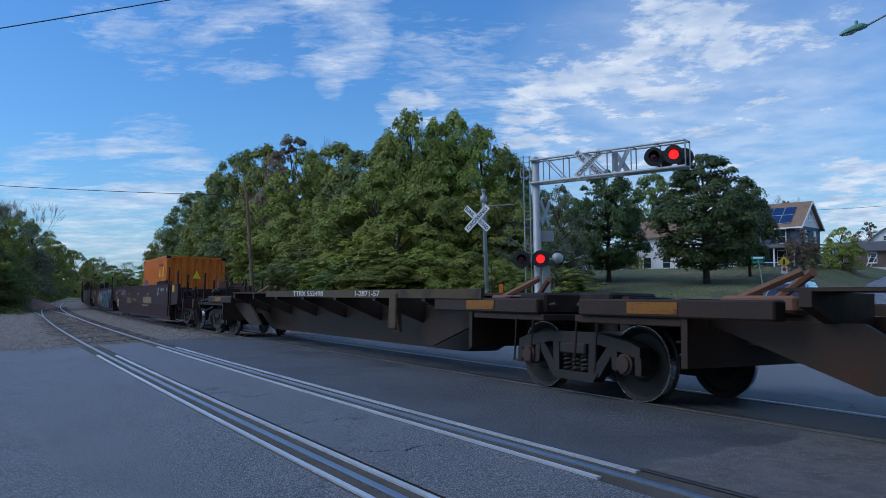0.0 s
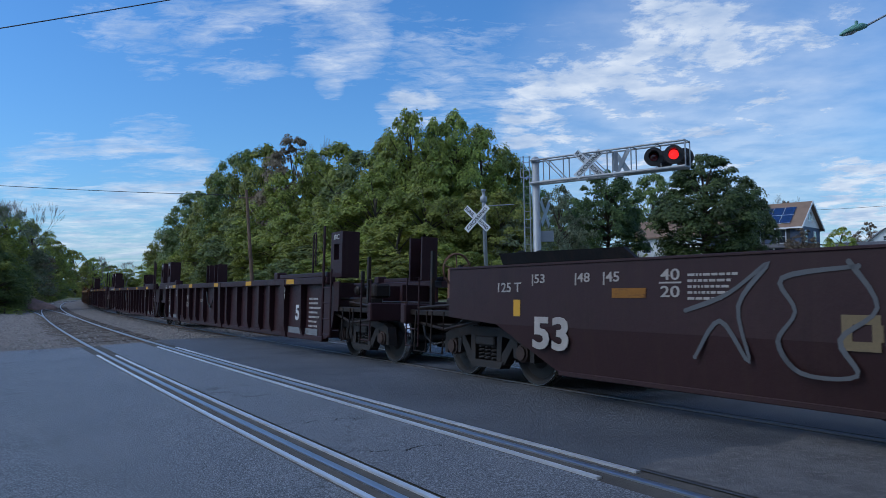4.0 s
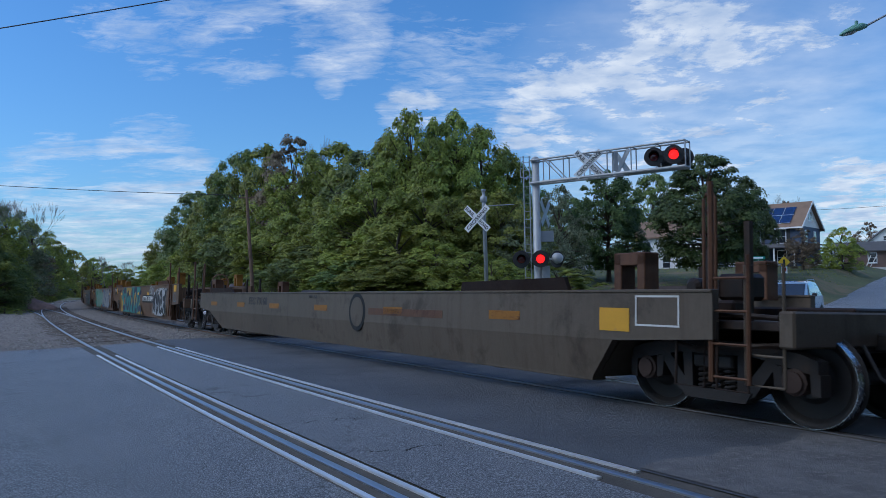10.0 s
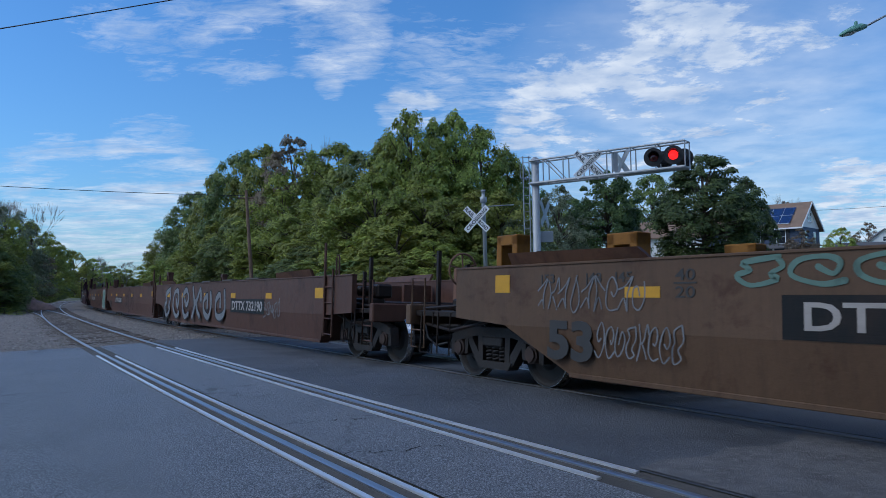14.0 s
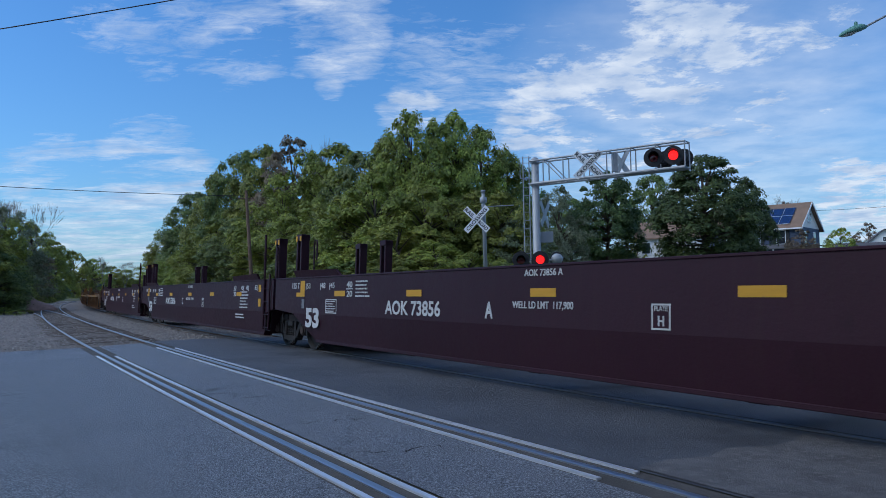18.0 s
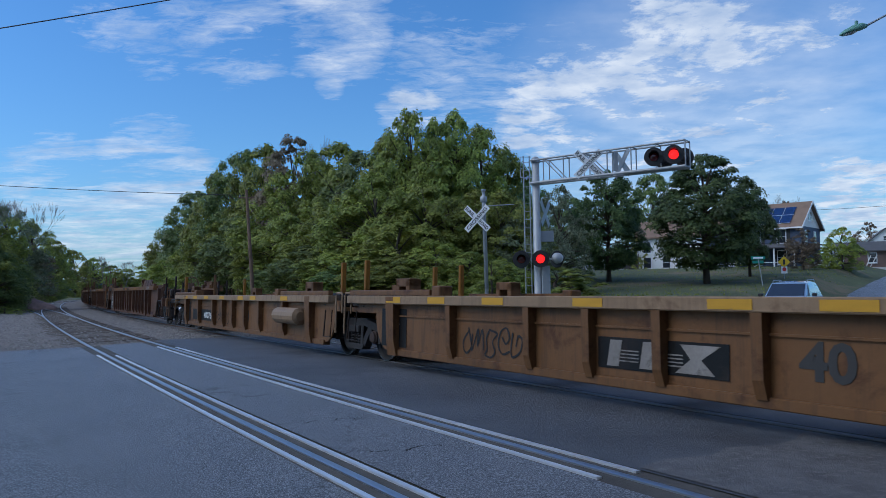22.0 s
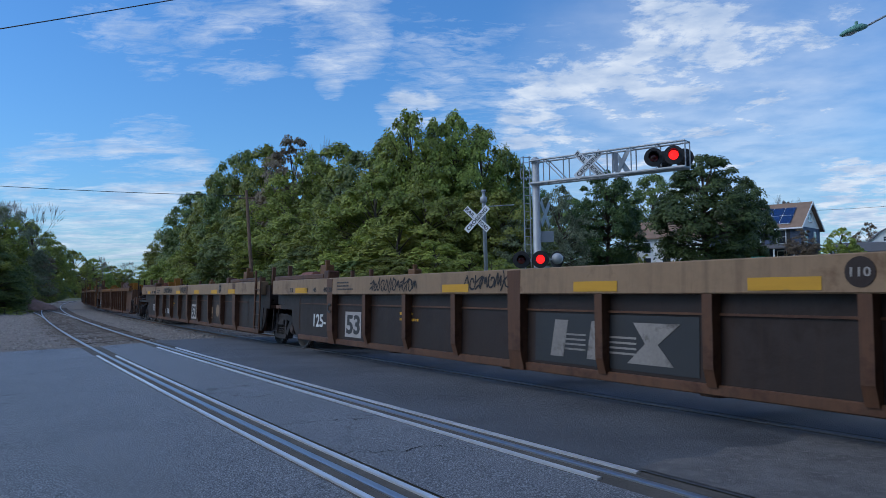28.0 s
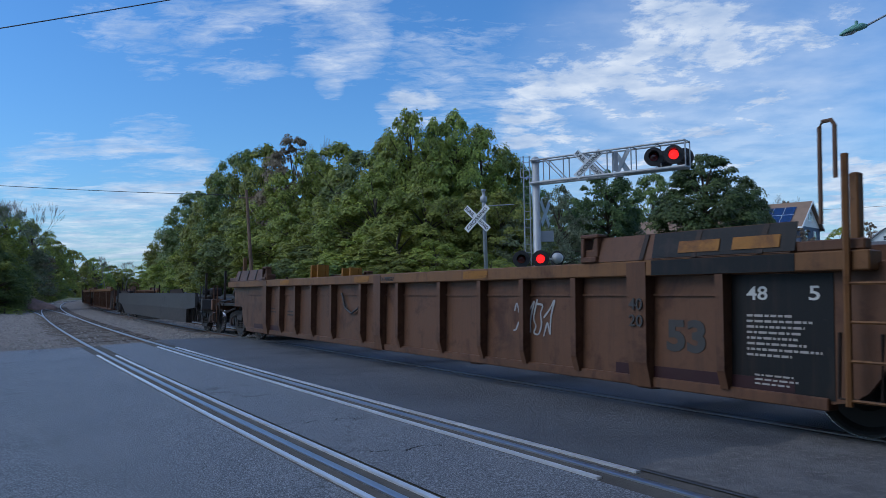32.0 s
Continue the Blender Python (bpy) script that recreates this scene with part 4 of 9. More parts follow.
def spine_unit(u, h, mat, edge, outer):
    part("centre_sill", Shape().loft([[(x, -0.33, z0), (x, 0.33, z0), (x, 0.33, 1.08), (x, -0.33, 1.08)] for x, z0 in ((-(h - 0.3), 0.75), (-(h - 2.6), 0.72), (-(h - 3.6), 0.30), (h - 3.6, 0.30), (h - 2.6, 0.72), (h - 0.3, 0.75))]), mat, u)
    for k in (0, 180):
        part("side_sill", Shape().plate([(-(h - 6.2), 1.21), (h - 1.6, 1.21), (h - 1.6, 1.36), (-(h - 6.2), 1.36)], -1.42, -1.36) if k == 0 else Shape().plate([(-(h - 1.6), 1.21), (h - 6.2, 1.21), (h - 6.2, 1.36), (-(h - 1.6), 1.36)], -1.42, -1.36), edge, u, at=pose(0, 0, 0, 0, 0, k))
        for i in range(7):
            x = -(h - 3.3) + i * (2 * (h - 3.3)) / 6
            part("outrigger", once("outrigger", lambda: Shape().loft([[(-0.06, -1.40, 1.16), (0.06, -1.40, 1.16), (0.06, -1.40, 1.30), (-0.06, -1.40, 1.30)], [(-0.06, -0.33, 0.75), (0.06, -0.33, 0.75), (0.06, -0.33, 1.30), (-0.06, -0.33, 1.30)]]).mesh("outrigger", mat)), None, u, at=pose(x, 0, 0, 0, 0, k))
        part("middle_post", once("middlepost", lambda: Shape().box(-0.14, 0.14, -1.45, -1.33, 0.66, 1.30, 0.02).mesh("middle_post", edge)), None, u, at=pose(4.45, 0, 0, 0, 0, k))
        part("middle_post_foot", once("middlepost2", lambda: Shape().loft([[(-0.14, -1.44, 0.95), (0.14, -1.44, 0.95), (0.14, -1.34, 0.95), (-0.14, -1.34, 0.95)], [(-0.05, -1.40, 0.62), (0.2, -1.40, 0.62), (0.2, -1.34, 0.62), (-0.05, -1.34, 0.62)]]).mesh("middle_post_foot", edge)), None, u, at=pose(4.45, 0, 0, 0, 0, k))
        for e in (-1, 1):
            part("end_beam", once(("spineend", e), lambda: Shape().box(min(e * (h - 3.0), e * (h - 0.4)), max(e * (h - 3.0), e * (h - 0.4)), -1.40, -1.2, 1.02, 1.22, 0.02).mesh("end_beam", mat)), None, u, at=pose(0, 0, 0, 0, 0, k))
            part("gusset", once(("spinegus", e), lambda: Shape().plate([(e * (h - 1.8), 1.02), (e * (h - 3.6), 1.02), (e * (h - 4.6), 0.45), (e * (h - 3.7), 0.40)], -1.0, -0.94).mesh("gusset", mat)), None, u, at=pose(0, 0, 0, 0, 0, k))
    part("deck_plate", Shape().box(-(h - 3.0), h - 3.0, -1.36, -0.8, 1.30, 1.335).box(-(h - 3.0), h - 3.0, 0.8, 1.36, 1.30, 1.335), mat, u)
    for e in (-1, 1):
        part("trailer_hitch", Shape().box(e * (h - 2.2) - 0.45, e * (h - 2.2) + 0.45, -0.5, 0.5, 1.1, 1.28, 0.03).tube([(e * (h - 2.2) - 0.3, -0.35, 1.25), (e * (h - 2.2) + 0.3, -0.1, 1.55)], 0.05, 6).tube([(e * (h - 2.2) - 0.3, 0.35, 1.25), (e * (h - 2.2) + 0.3, 0.1, 1.55)], 0.05, 6), material("rusty_hitch", (0.16, 0.08, 0.05), 0.8, 0, 0.35, 3), u)
    common_ends(u, h, mat, outer, 1.35, mat)


def mark(u, h, text, d, z, height, width, mat=None, y=-1.503, name="lettering", bold=0.01, label=""):
    """Lettering on the road side, d metres ahead of the rear truck."""
    return letters(text, mat or M_LETTER, height, u, Matrix.Translation((-h + d, y, z)) @ SIDE, width, name, label, bold)


def panel(u, h, d, z, w, hh, mat=None, y=-1.503, name="reflective_panel", label=""):
    return part(name, once(("panel", (mat or M_YELLOW).name), lambda: Shape().box(0, 1, -0.004, 0.0, 0, 1).mesh(name, mat or M_YELLOW)), None, u, label, Matrix.Translation((-h + d, y, z)) @ Matrix.Diagonal((w, 1, hh, 1)))


def fine_print(u, h, d, z, w, hh, rows, mat=None, y=-1.503, seed=1):
    """Stencilled small print that cannot be read: bars."""
    rnd = random.Random(seed)
    s = Shape()
    step = hh / rows
    for i in range(rows):
        x = 0.0
        end = w * rnd.uniform(0.6, 1.0)
        while x < end:
            l = min(rnd.uniform(0.02, 0.09), end - x)
            s.box(x, x + l, -0.003, 0, hh - (i + 0.72) * step, hh - (i + 0.3) * step)
            x += l + 0.018
    part("fine_print", s, mat or M_LETTER, u, "", Matrix.Translation((-h + d, y, z)))


def framed(u, h, d, z, w, hh, mat=None, y=-1.503):
    t = 0.02
    part("stencil_frame", Shape().box(0, w, -0.003, 0, 0, t).box(0, w, -0.003, 0, hh - t, hh).box(0, t, -0.003, 0, t, hh - t).box(w - t, w, -0.003, 0, t, hh - t), mat or M_LETTER, u, "", Matrix.Translation((-h + d, y, z)))


def spray(name, colour):
    colour = tuple(c * 0.50 for c in colour)
    return material("spray_" + name, colour, 0.7, 0, 0.2, 2.0, 0, 1, tuple(c * 0.6 for c in colour), 0.62, 1.5)


def ribbon(pts, w):
    """A flat stroke along points in x and z."""
    left, right = [], []
    for i, p in enumerate(pts):
        a, b = pts[max(0, i - 1)], pts[min(len(pts) - 1, i + 1)]
        d = Vector((b[0] - a[0], b[1] - a[1])).normalized()
        ww = w * (0.86 + 0.14 * math.sin(0.55 * i + p[0]))
        left.append((p[0] - d.y * ww / 2, p[1] + d.x * ww / 2))
        right.append((p[0] + d.y * ww / 2, p[1] - d.x * ww / 2))
    return left, right


FORMS = {  # loops, hooks and darts in a unit box
    "hook": [[(0.1, 0.9), (0.0, 0.4), (0.35, 0.05), (0.85, 0.2), (0.9, 0.6), (0.55, 0.75), (0.4, 0.45)]],
    "drop": [[(0.5, 1.0), (0.2, 0.6), (0.1, 0.25), (0.45, 0.0), (0.8, 0.2), (0.75, 0.6), (0.5, 1.0)]],
    "wave": [[(0.0, 0.2), (0.25, 0.85), (0.45, 0.3), (0.65, 0.9), (0.9, 0.15), (1.05, 0.6)]],
    "fork": [[(0.1, 0.0), (0.3, 0.5), (0.05, 1.0)], [(0.3, 0.5), (0.7, 0.65), (0.95, 1.0), (1.1, 0.7)], [(0.55, 0.45), (0.75, 0.2), (1.05, 0.1)]],
    "curl": [[(1.0, 0.1), (0.5, 0.0), (0.05, 0.3), (0.1, 0.8), (0.55, 1.0), (0.9, 0.7), (0.7, 0.4), (0.45, 0.55)]],
    "dart": [[(0.0, 0.6), (0.5, 0.75), (1.0, 1.0), (0.7, 0.55), (0.85, 0.05), (0.5, 0.4), (0.1, 0.1)]],
    "bean": [[(0.2, 1.0), (0.0, 0.6), (0.3, 0.35), (0.1, 0.1), (0.6, 0.0), (0.95, 0.3), (0.7, 0.6), (0.9, 0.9), (0.2, 1.0)]]}


def curve_through(ln, steps=5):
    """Points on a smooth curve through points."""
    pts = []
    for i, (a, b) in enumerate(zip(ln, ln[1:])):
        p0, p3 = ln[max(0, i - 1)], ln[min(len(ln) - 1, i + 2)]
        for q in range(steps):
            t = q / steps
            pts.append(tuple(0.5 * (2 * a[m] + (b[m] - p0[m]) * t + (2 * p0[m] - 5 * a[m] + 4 * b[m] - p3[m]) * t * t + (3 * a[m] - p0[m] - 3 * b[m] + p3[m]) * t ** 3) for m in (0, 1)))
    return pts + [ln[-1]]


def sprayed(u, h, d0, z0, lines, w, mat, depth, y, name="graffiti"):
    """One sprayed form: flat strokes with round ends, laid on the side of a car."""
    v, f = [], []
    for ln in lines:
        l, r = ribbon(ln, w)
        for i in range(len(ln) - 1):
            k = len(v)
            v += [(q[0], -depth, q[1]) for q in (l[i], r[i], r[i + 1], l[i + 1])]
            f.append((k, k + 1, k + 2, k + 3))
        for cx, cz in (ln[0], ln[-1]):
            k = len(v)
            v += [(cx + w * 0.48 * math.cos(q), -depth - 0.0004, cz + w * 0.48 * math.sin(q)) for q in np.linspace(0, 2 * math.pi, 11)[:-1]]
            f.append(tuple(range(k, k + 10)))
    me = bpy.data.meshes.new(name)
    me.from_pydata(v, [], f)
    me.materials.append(mat)
    part(name, me, None, u, "", Matrix.Translation((-h + d0, y, z0)))


def form_lines(rnd, x0, x1, z0, z1, slant=0.12, jig=0.07):
    """Strokes of one sprayed form in a box."""
    flip = rnd.random() < 0.2
    out = []
    for ln in FORMS[rnd.choice(sorted(FORMS))]:
        pts = []
        for a, b in ln:
            a, b = (1 - a if flip else a) + rnd.uniform(-jig, jig), b + rnd.uniform(-jig, jig)
            pts.append((x0 + (x1 - x0) * a + (z1 - z0) * (b - 0.5) * slant, z0 + (z1 - z0) * b))
        out.append(curve_through(pts))
    return out


def graffiti(u, h, d0, d1, z0, z1, n, fill, rim, back=None, seed=1, thick=0.16, y=-1.503, glints=None):
    """A sprayed piece: a ragged cloud of colours, and n sprayed forms with a rim; shapes only."""
    rnd = random.Random(seed)
    W, H = d1 - d0, z1 - z0
    if back:
        clouds = back if isinstance(back, list) else [back]
        for bi, bm_ in enumerate(clouds):
            m = 22
            x0, x1 = W * (bi - 0.06) / len(clouds), W * (bi + 1.06) / len(clouds)
            x0, x1 = max(0, x0), min(W, x1)
            ring = []
            for i in range(2 * m):
                q = 2 * math.pi * i / (2 * m)
                c, s_ = math.cos(q), math.sin(q)
                k = 0.90 + 0.2 * noise.noise(Vector((c * 1.8, s_ * 1.8, seed + bi * 3.1)))
                ring.append(((x0 + x1) / 2 + (x1 - x0) / 2 * k * math.copysign(abs(c) ** 0.45, c), H * (0.5 + 0.5 * min(1.0, k) * math.copysign(abs(s_) ** 0.45, s_))))
            patch(u, h, [(d0 + a, z0 + b) for a, b in ring], bm_, 0.0015 + 0.0004 * bi, y)
    fat = thick > 0.09
    for i in range(n):
        wide = 0.16 if fat else 0.05
        lines = form_lines(rnd, W * (i + wide) / n, W * (i + 1 - wide) / n, H * (0.14 if fat else 0.05), H * (0.86 if fat else 0.95))
        for mat, w, depth in ((rim, thick * 1.42, 0.0042), (fill, thick, 0.0060)):
            if mat is not None:
                sprayed(u, h, d0, z0, lines, w, mat, depth + 0.00015 * (i % 3), y)
        if glints:
            sprayed(u, h, d0, z0, [[(a - thick * 0.16, b + thick * 0.14) for a, b in ln[: len(ln) // 2]] for ln in lines[:1]], thick * 0.16, glints, 0.008, y)


def tag(u, h, d0, d1, z0, z1, mat, seed=1, w=0.03, y=-1.503):
    """A quick sprayed scrawl of joined sprayed forms."""
    rnd = random.Random(seed)
    n = max(3, int((d1 - d0) / ((z1 - z0) * 0.55)))
    for i in range(n):
        lines = form_lines(rnd, (d1 - d0) * i / n, (d1 - d0) * (i + 0.95) / n, rnd.uniform(0, 0.15) * (z1 - z0), (z1 - z0) * rnd.uniform(0.75, 1.0), 0.2, 0.1)
        sprayed(u, h, d0, z0, lines, min(w, 0.045), mat, 0.003, y)


def patch(u, h, outline, mat, depth=0.004, y=-1.503):
    """A flat sprayed area; outline of (metres ahead of the rear truck, height)."""
    me = bpy.data.meshes.new("graffiti")
    me.from_pydata([(a, -depth, b) for a, b in outline], [], [tuple(range(len(outline)))])
    me.materials.append(mat)
    part("graffiti", me, None, u, "", Matrix.Translation((-h, y, 0)))
# ---------------------------------------------------------------- the cars, from the front of the train to the rear
C_BN = paint("brown_car_paint", (0.076, 0.036, 0.040), (0.055, 0.028, 0.030), 0.6, 0.35)
C_WR = paint("maroon_car_paint", (0.075, 0.030, 0.036), (0.05, 0.025, 0.027), 0.6, 0.35)
C_AOK = paint("fresh_maroon_paint", (0.064, 0.018, 0.033), (0.048, 0.016, 0.027), 0.66, 0.15, 0.5)
C_TAN = paint("faded_tan_car_paint", (0.30, 0.145, 0.060), (0.16, 0.07, 0.032), 0.57, 0.55, grime=0.50)
C_TANDK = paint("grimy_brown_panel", (0.175, 0.086, 0.050), (0.105, 0.048, 0.03), 0.55, 0.55, grime=0.60)
C_TANPANEL = paint("dark_brown_panel", (0.072, 0.050, 0.044), (0.055, 0.034, 0.028), 0.57, 0.5)
C_CHORD = paint("pale_tan_chord", (0.34, 0.225, 0.135), (0.20, 0.115, 0.065), 0.6, 0.4, grime=0.72)
C_YEL = paint("faded_yellow_paint", (0.52, 0.225, 0.035), (0.25, 0.10, 0.03), 0.57, 0.2)
C_FEC = paint("dusty_grey_brown_paint", (0.21, 0.168, 0.128), (0.13, 0.10, 0.075), 0.57, 0.4)
C_DT = paint("brown_tan_paint", (0.235, 0.14, 0.085), (0.16, 0.08, 0.048), 0.58, 0.4)
C_DT2 = paint("red_brown_paint", (0.20, 0.098, 0.070), (0.13, 0.062, 0.046), 0.58, 0.35)
C_SPINE = paint("spine_brown", (0.085, 0.055, 0.042), (0.12, 0.06, 0.035), 0.56, 0.5)
C_EDGE = paint("spine_edge", (0.17, 0.115, 0.06), (0.08, 0.05, 0.035), 0.55, 0.5)
C_GREYB = paint("grey_car_paint", (0.12, 0.115, 0.115), (0.08, 0.07, 0.065), 0.6, 0.35)
C_BLACKP = paint("black_panel_paint", (0.022, 0.022, 0.024), (0.05, 0.04, 0.035), 0.63, 0.35)

SPRAY = {n: spray(n, c) for n, c in dict(white=(0.55, 0.56, 0.57), silver=(0.30, 0.31, 0.33), teal=(0.03, 0.27, 0.24), green=(0.02, 0.26, 0.13), navy=(0.012, 0.02, 0.065), blue=(0.06, 0.20, 0.42),
                                         black=(0.012, 0.012, 0.014), yellow=(0.50, 0.30, 0.03), pink=(0.42, 0.10, 0.22), red=(0.30, 0.04, 0.03), mint=(0.20, 0.36, 0.30), grey=(0.16, 0.17, 0.19),
                                         sky=(0.14, 0.34, 0.48), olive=(0.16, 0.20, 0.07), orange=(0.45, 0.14, 0.02), violet=(0.16, 0.05, 0.16)).items()}


def unit(kind, Sf, Sr, outer, colours, label):
    """A car body carried by trucks at Sf (front) and Sr (rear), in metres up the line at the start."""
    h = (Sr - Sf) / 2
    u = thing("well_car" if kind != "spine" else "spine_car", label, "freight car", group="cars of the train")
    if kind == "smooth":
        smooth_unit(u, h, colours[0], colours[1], outer)
    elif kind == "lowsmooth":
        smooth_unit(u, h, colours[0], colours[1], outer, 1.30, 0.76)
    elif kind == "ribbed":
        ribbed_unit(u, h, *colours, outer, 1.64, 1.47, (4.82, 5.86, 6.84, 7.93, 9.32, 10.80, 12.18, 13.29, 14.28, 15.30, 17.40), 0.09, (3.74, 10.05, 16.33))
    elif kind == "maroon":
        ribbed_unit(u, h, *colours, outer, 1.64, 1.49, (1.85, 2.9, 5.08, 6.09, 7.07, 8.14, 9.54, 11.0, 12.1, 13.1, 14.1, 15.0, 17.2), 0.11, (4.15, 10.2, 16.0))
    elif kind == "wide":
        ribbed_unit(u, h, *colours, outer, 1.64, 1.43, (1.9, 5.71, 7.71, 11.98, 14.05, 17.9), 0.13, (3.5, 9.86, 16.2))
    elif kind == "tall":
        ribbed_unit(u, h, *colours, outer, 1.62, 1.28, (5.52, 7.05, 8.59, 11.71, 13.23, 14.78), 0.12, (3.93, 10.11, 16.3))
    elif kind == "low":
        ribbed_unit(u, h, *colours, outer, 1.25, 1.10, (4.08, 5.98, 7.1, 8.18, 9.38, 10.69, 12.55), 0.12, (2.21, 14.2), 0.27)
    else:
        spine_unit(u, h, colours[0], colours[1], outer)
    UNITS.append((u, Sf, Sr))
    return u, h


def car(stations, kind, colours, label):
    """All units of one car, with its trucks."""
    made = []
    for i, (a, b) in enumerate(zip(stations, stations[1:])):
        made.append(unit(kind, a, b, (i == len(stations) - 2, i == 0), colours, label))
    for s in stations:
        truck(s, TRUCK_LEAD if s in (stations[0], stations[-1]) else 0.0)
    return made


def strokes(u, h, lines, mat, w, depth=0.005, y=-1.503):
    """Broad brushed strokes along points of (metres ahead of the rear end mark, height)."""
    for ln in lines:
        sprayed(u, h, 0.0, 0.0, [curve_through(ln)], w, mat, depth, y)


def striped_emblem(u, h, d, z, w, hh, y):
    """A pale emblem of slanted blocks tied by thin stripes; shapes only."""
    s = Shape()
    k = hh * 0.18
    for a, b in ((0.06, 0.17), (0.36, 0.47)):
        s.plate([(w * a, 0), (w * b, 0), (w * b + k, hh), (w * a + k, hh)], -0.004, 0)
    for i in range(4):
        s.box(w * 0.18, w * 0.35, -0.004, 0, hh * (0.2 + 0.13 * i), hh * (0.25 + 0.13 * i))
        s.box(w * 0.48, w * 0.72, -0.004, 0, hh * (0.2 + 0.13 * i), hh * (0.25 + 0.13 * i))
    s.plate([(w * 0.66, 0), (w * 0.96, 0), (w * 0.86, hh * 0.5), (w, hh), (w * 0.7, hh), (w * 0.78, hh * 0.5)], -0.0045, 0)
    part("brand_emblem", s, material("faded_emblem_paint", (0.21, 0.19, 0.175), 0.75, 0, 0.4, 3.0, 0, 1, (0.10, 0.085, 0.075), 0.58, 4.0), u, "faded pale striped emblem", Matrix.Translation((-h + d, y, z)))


def load_marks(u, h, mat=None, dark=False):
    """Clearance figures at both ends of a smooth well."""
    m = mat or M_LETTER
    for txt, d, w in (("|53", 1.98, 0.25), ("|48", 2.79, 0.25), ("|45", 3.26, 0.25)):
        mark(u, h, txt, d, 1.38, 0.15, w, m)
        mark(u, h, txt[1:] + "|", 2 * h - d + 0.35, 1.38, 0.15, w, m)
    for d in (4.10, 2 * h - 3.65):
        mark(u, h, "40", d, 1.42, 0.12, 0.25, m)
        mark(u, h, "20", d, 1.24, 0.12, 0.25, m)
        panel(u, h, d - 0.02, 1.385, 0.29, 0.018, m)


# spine car at the head of the view
spine = car([-14.9, 2.7, 20.2], "spine", (C_SPINE, C_EDGE), "dark rusty spine car with a narrow deck and no load")
u, h = spine[1]
mark(u, h, "TTRX 552498", 8.2, 1.235, 0.11, 1.8, y=-1.424)
mark(u, h, "1-2871-57", 11.6, 1.235, 0.11, 1.05, y=-1.424)
for u, h in spine:
    for d in (1.2, 2 * h - 2.0):
        panel(u, h, d, 1.06, 0.7, 0.13, C_YEL, -1.405)

# brown three-unit well car
bn = car([24.8, 43.95, 63.25, 82.65], "smooth", (C_BN, C_BLACKP), "dark brown articulated well car, weathered, with sprayed pieces on its side")
for i, (u, h) in enumerate(bn):
    load_marks(u, h, M_LETTERGREY)
    mark(u, h, "53", 2.0, 0.57, 0.42, 0.68, M_LETTERGREY, bold=0.03)
    mark(u, h, "125 T", 1.25, 1.30, 0.13, 0.5, M_LETTERGREY)
    fine_print(u, h, 4.45, 1.2, 0.6, 0.3, 5, M_LETTERGREY, seed=i)
    for d in (3.4, 6.6, 9.8, 12.7):
        panel(u, h, d, 1.23, 0.5, 0.11, C_YEL)
    panel(u, h, 1.6, 0.98, 0.14, 0.22, M_YELLOW)
    ladder(u, h - 0.95, 0.42, 1.65, 2.35, C_BN)
    handrail(u, h - 0.45, 1.0, 2.2, C_BN)
u, h = bn[0]
part("brand_emblem", Shape().plate([(0, 0.08), (2.3, 0.08), (2.42, 0.36), (0.1, 0.36)], -0.004, 0).box(-0.1, 1.7, -0.004, 0, -0.06, 0.0), material("faded_gold", (0.15, 0.11, 0.055), 0.7, 0, 0.3, 4), u, "faded gold slanted emblem", Matrix.Translation((-h + 11.6, -1.503, 0.80)))
mark(u, h, "255412  A", 8.3, 0.92, 0.14, 1.6, material("faded_gold", (0.15, 0.11, 0.055), 0.7, 0, 0.3, 4))
panel(u, h, 2 * h - 0.3, 1.36, 0.42, 0.26, M_YELLOW)
for u, h in bn:
    for _i in range(4):
        part("brand_lettering", Shape().box(0, 0.09, -0.004, 0, 0, 0.3).box(0.09, 0.32, -0.004, 0, 0.22, 0.3).box(0.09, 0.32, -0.004, 0, 0, 0.08).box(0.25, 0.34, -0.004, 0, 0.08, 0.22), material("faded_gold", (0.15, 0.11, 0.055), 0.7, 0, 0.3, 4), u, "faded gold block shape", Matrix.Translation((-h + 6.02 + 0.48 * _i, -1.503, 0.80)))
u, h = bn[1]
graffiti(u, h, 7.6, 10.8, 0.36, 1.6, 4, SPRAY["white"], SPRAY["black"], None, 3, 0.11)
graffiti(u, h, 10.6, 16.8, 0.34, 1.64, 5, SPRAY["black"], SPRAY["navy"], [SPRAY["sky"], SPRAY["teal"], SPRAY["blue"]], 4, 0.28, glints=SPRAY["sky"])
tag(u, h, 17.0, 18.0, 1.05, 1.5, SPRAY["sky"], 5)
u, h = bn[0]
tag(u, h, 4.9, 5.7, 1.1, 1.5, SPRAY["blue"], 5)
u, h = bn[1]
graffiti(u, h, 2.5, 3.5, 0.86, 1.34, 5, SPRAY["sky"], None, None, 6, 0.055)
u, h = bn[2]
graffiti(u, h, 9.2, 15.4, 0.34, 1.62, 6, SPRAY["black"], SPRAY["teal"], [SPRAY["pink"], C_BN, SPRAY["teal"], C_BN, SPRAY["pink"]], 8, 0.3, glints=SPRAY["teal"])
graffiti(u, h, 4.4, 8.2, 0.5, 1.6, 4, SPRAY["grey"], None, None, 9, 0.05)
mark(u, h, "B", 8.97, 0.92, 0.2, 0.18)
mark(u, h, "TRUE FRIENDS", 8.5, 1.32, 0.10, 0.8, SPRAY["white"])
mark(u, h, "STAND...", 8.75, 1.18, 0.10, 0.5, SPRAY["white"])
mark(u, h, "THE TEST", 15.0, 1.17, 0.13, 0.65, SPRAY["white"])
mark(u, h, "OF TIME...", 15.15, 1.0, 0.13, 0.7, SPRAY["white"])

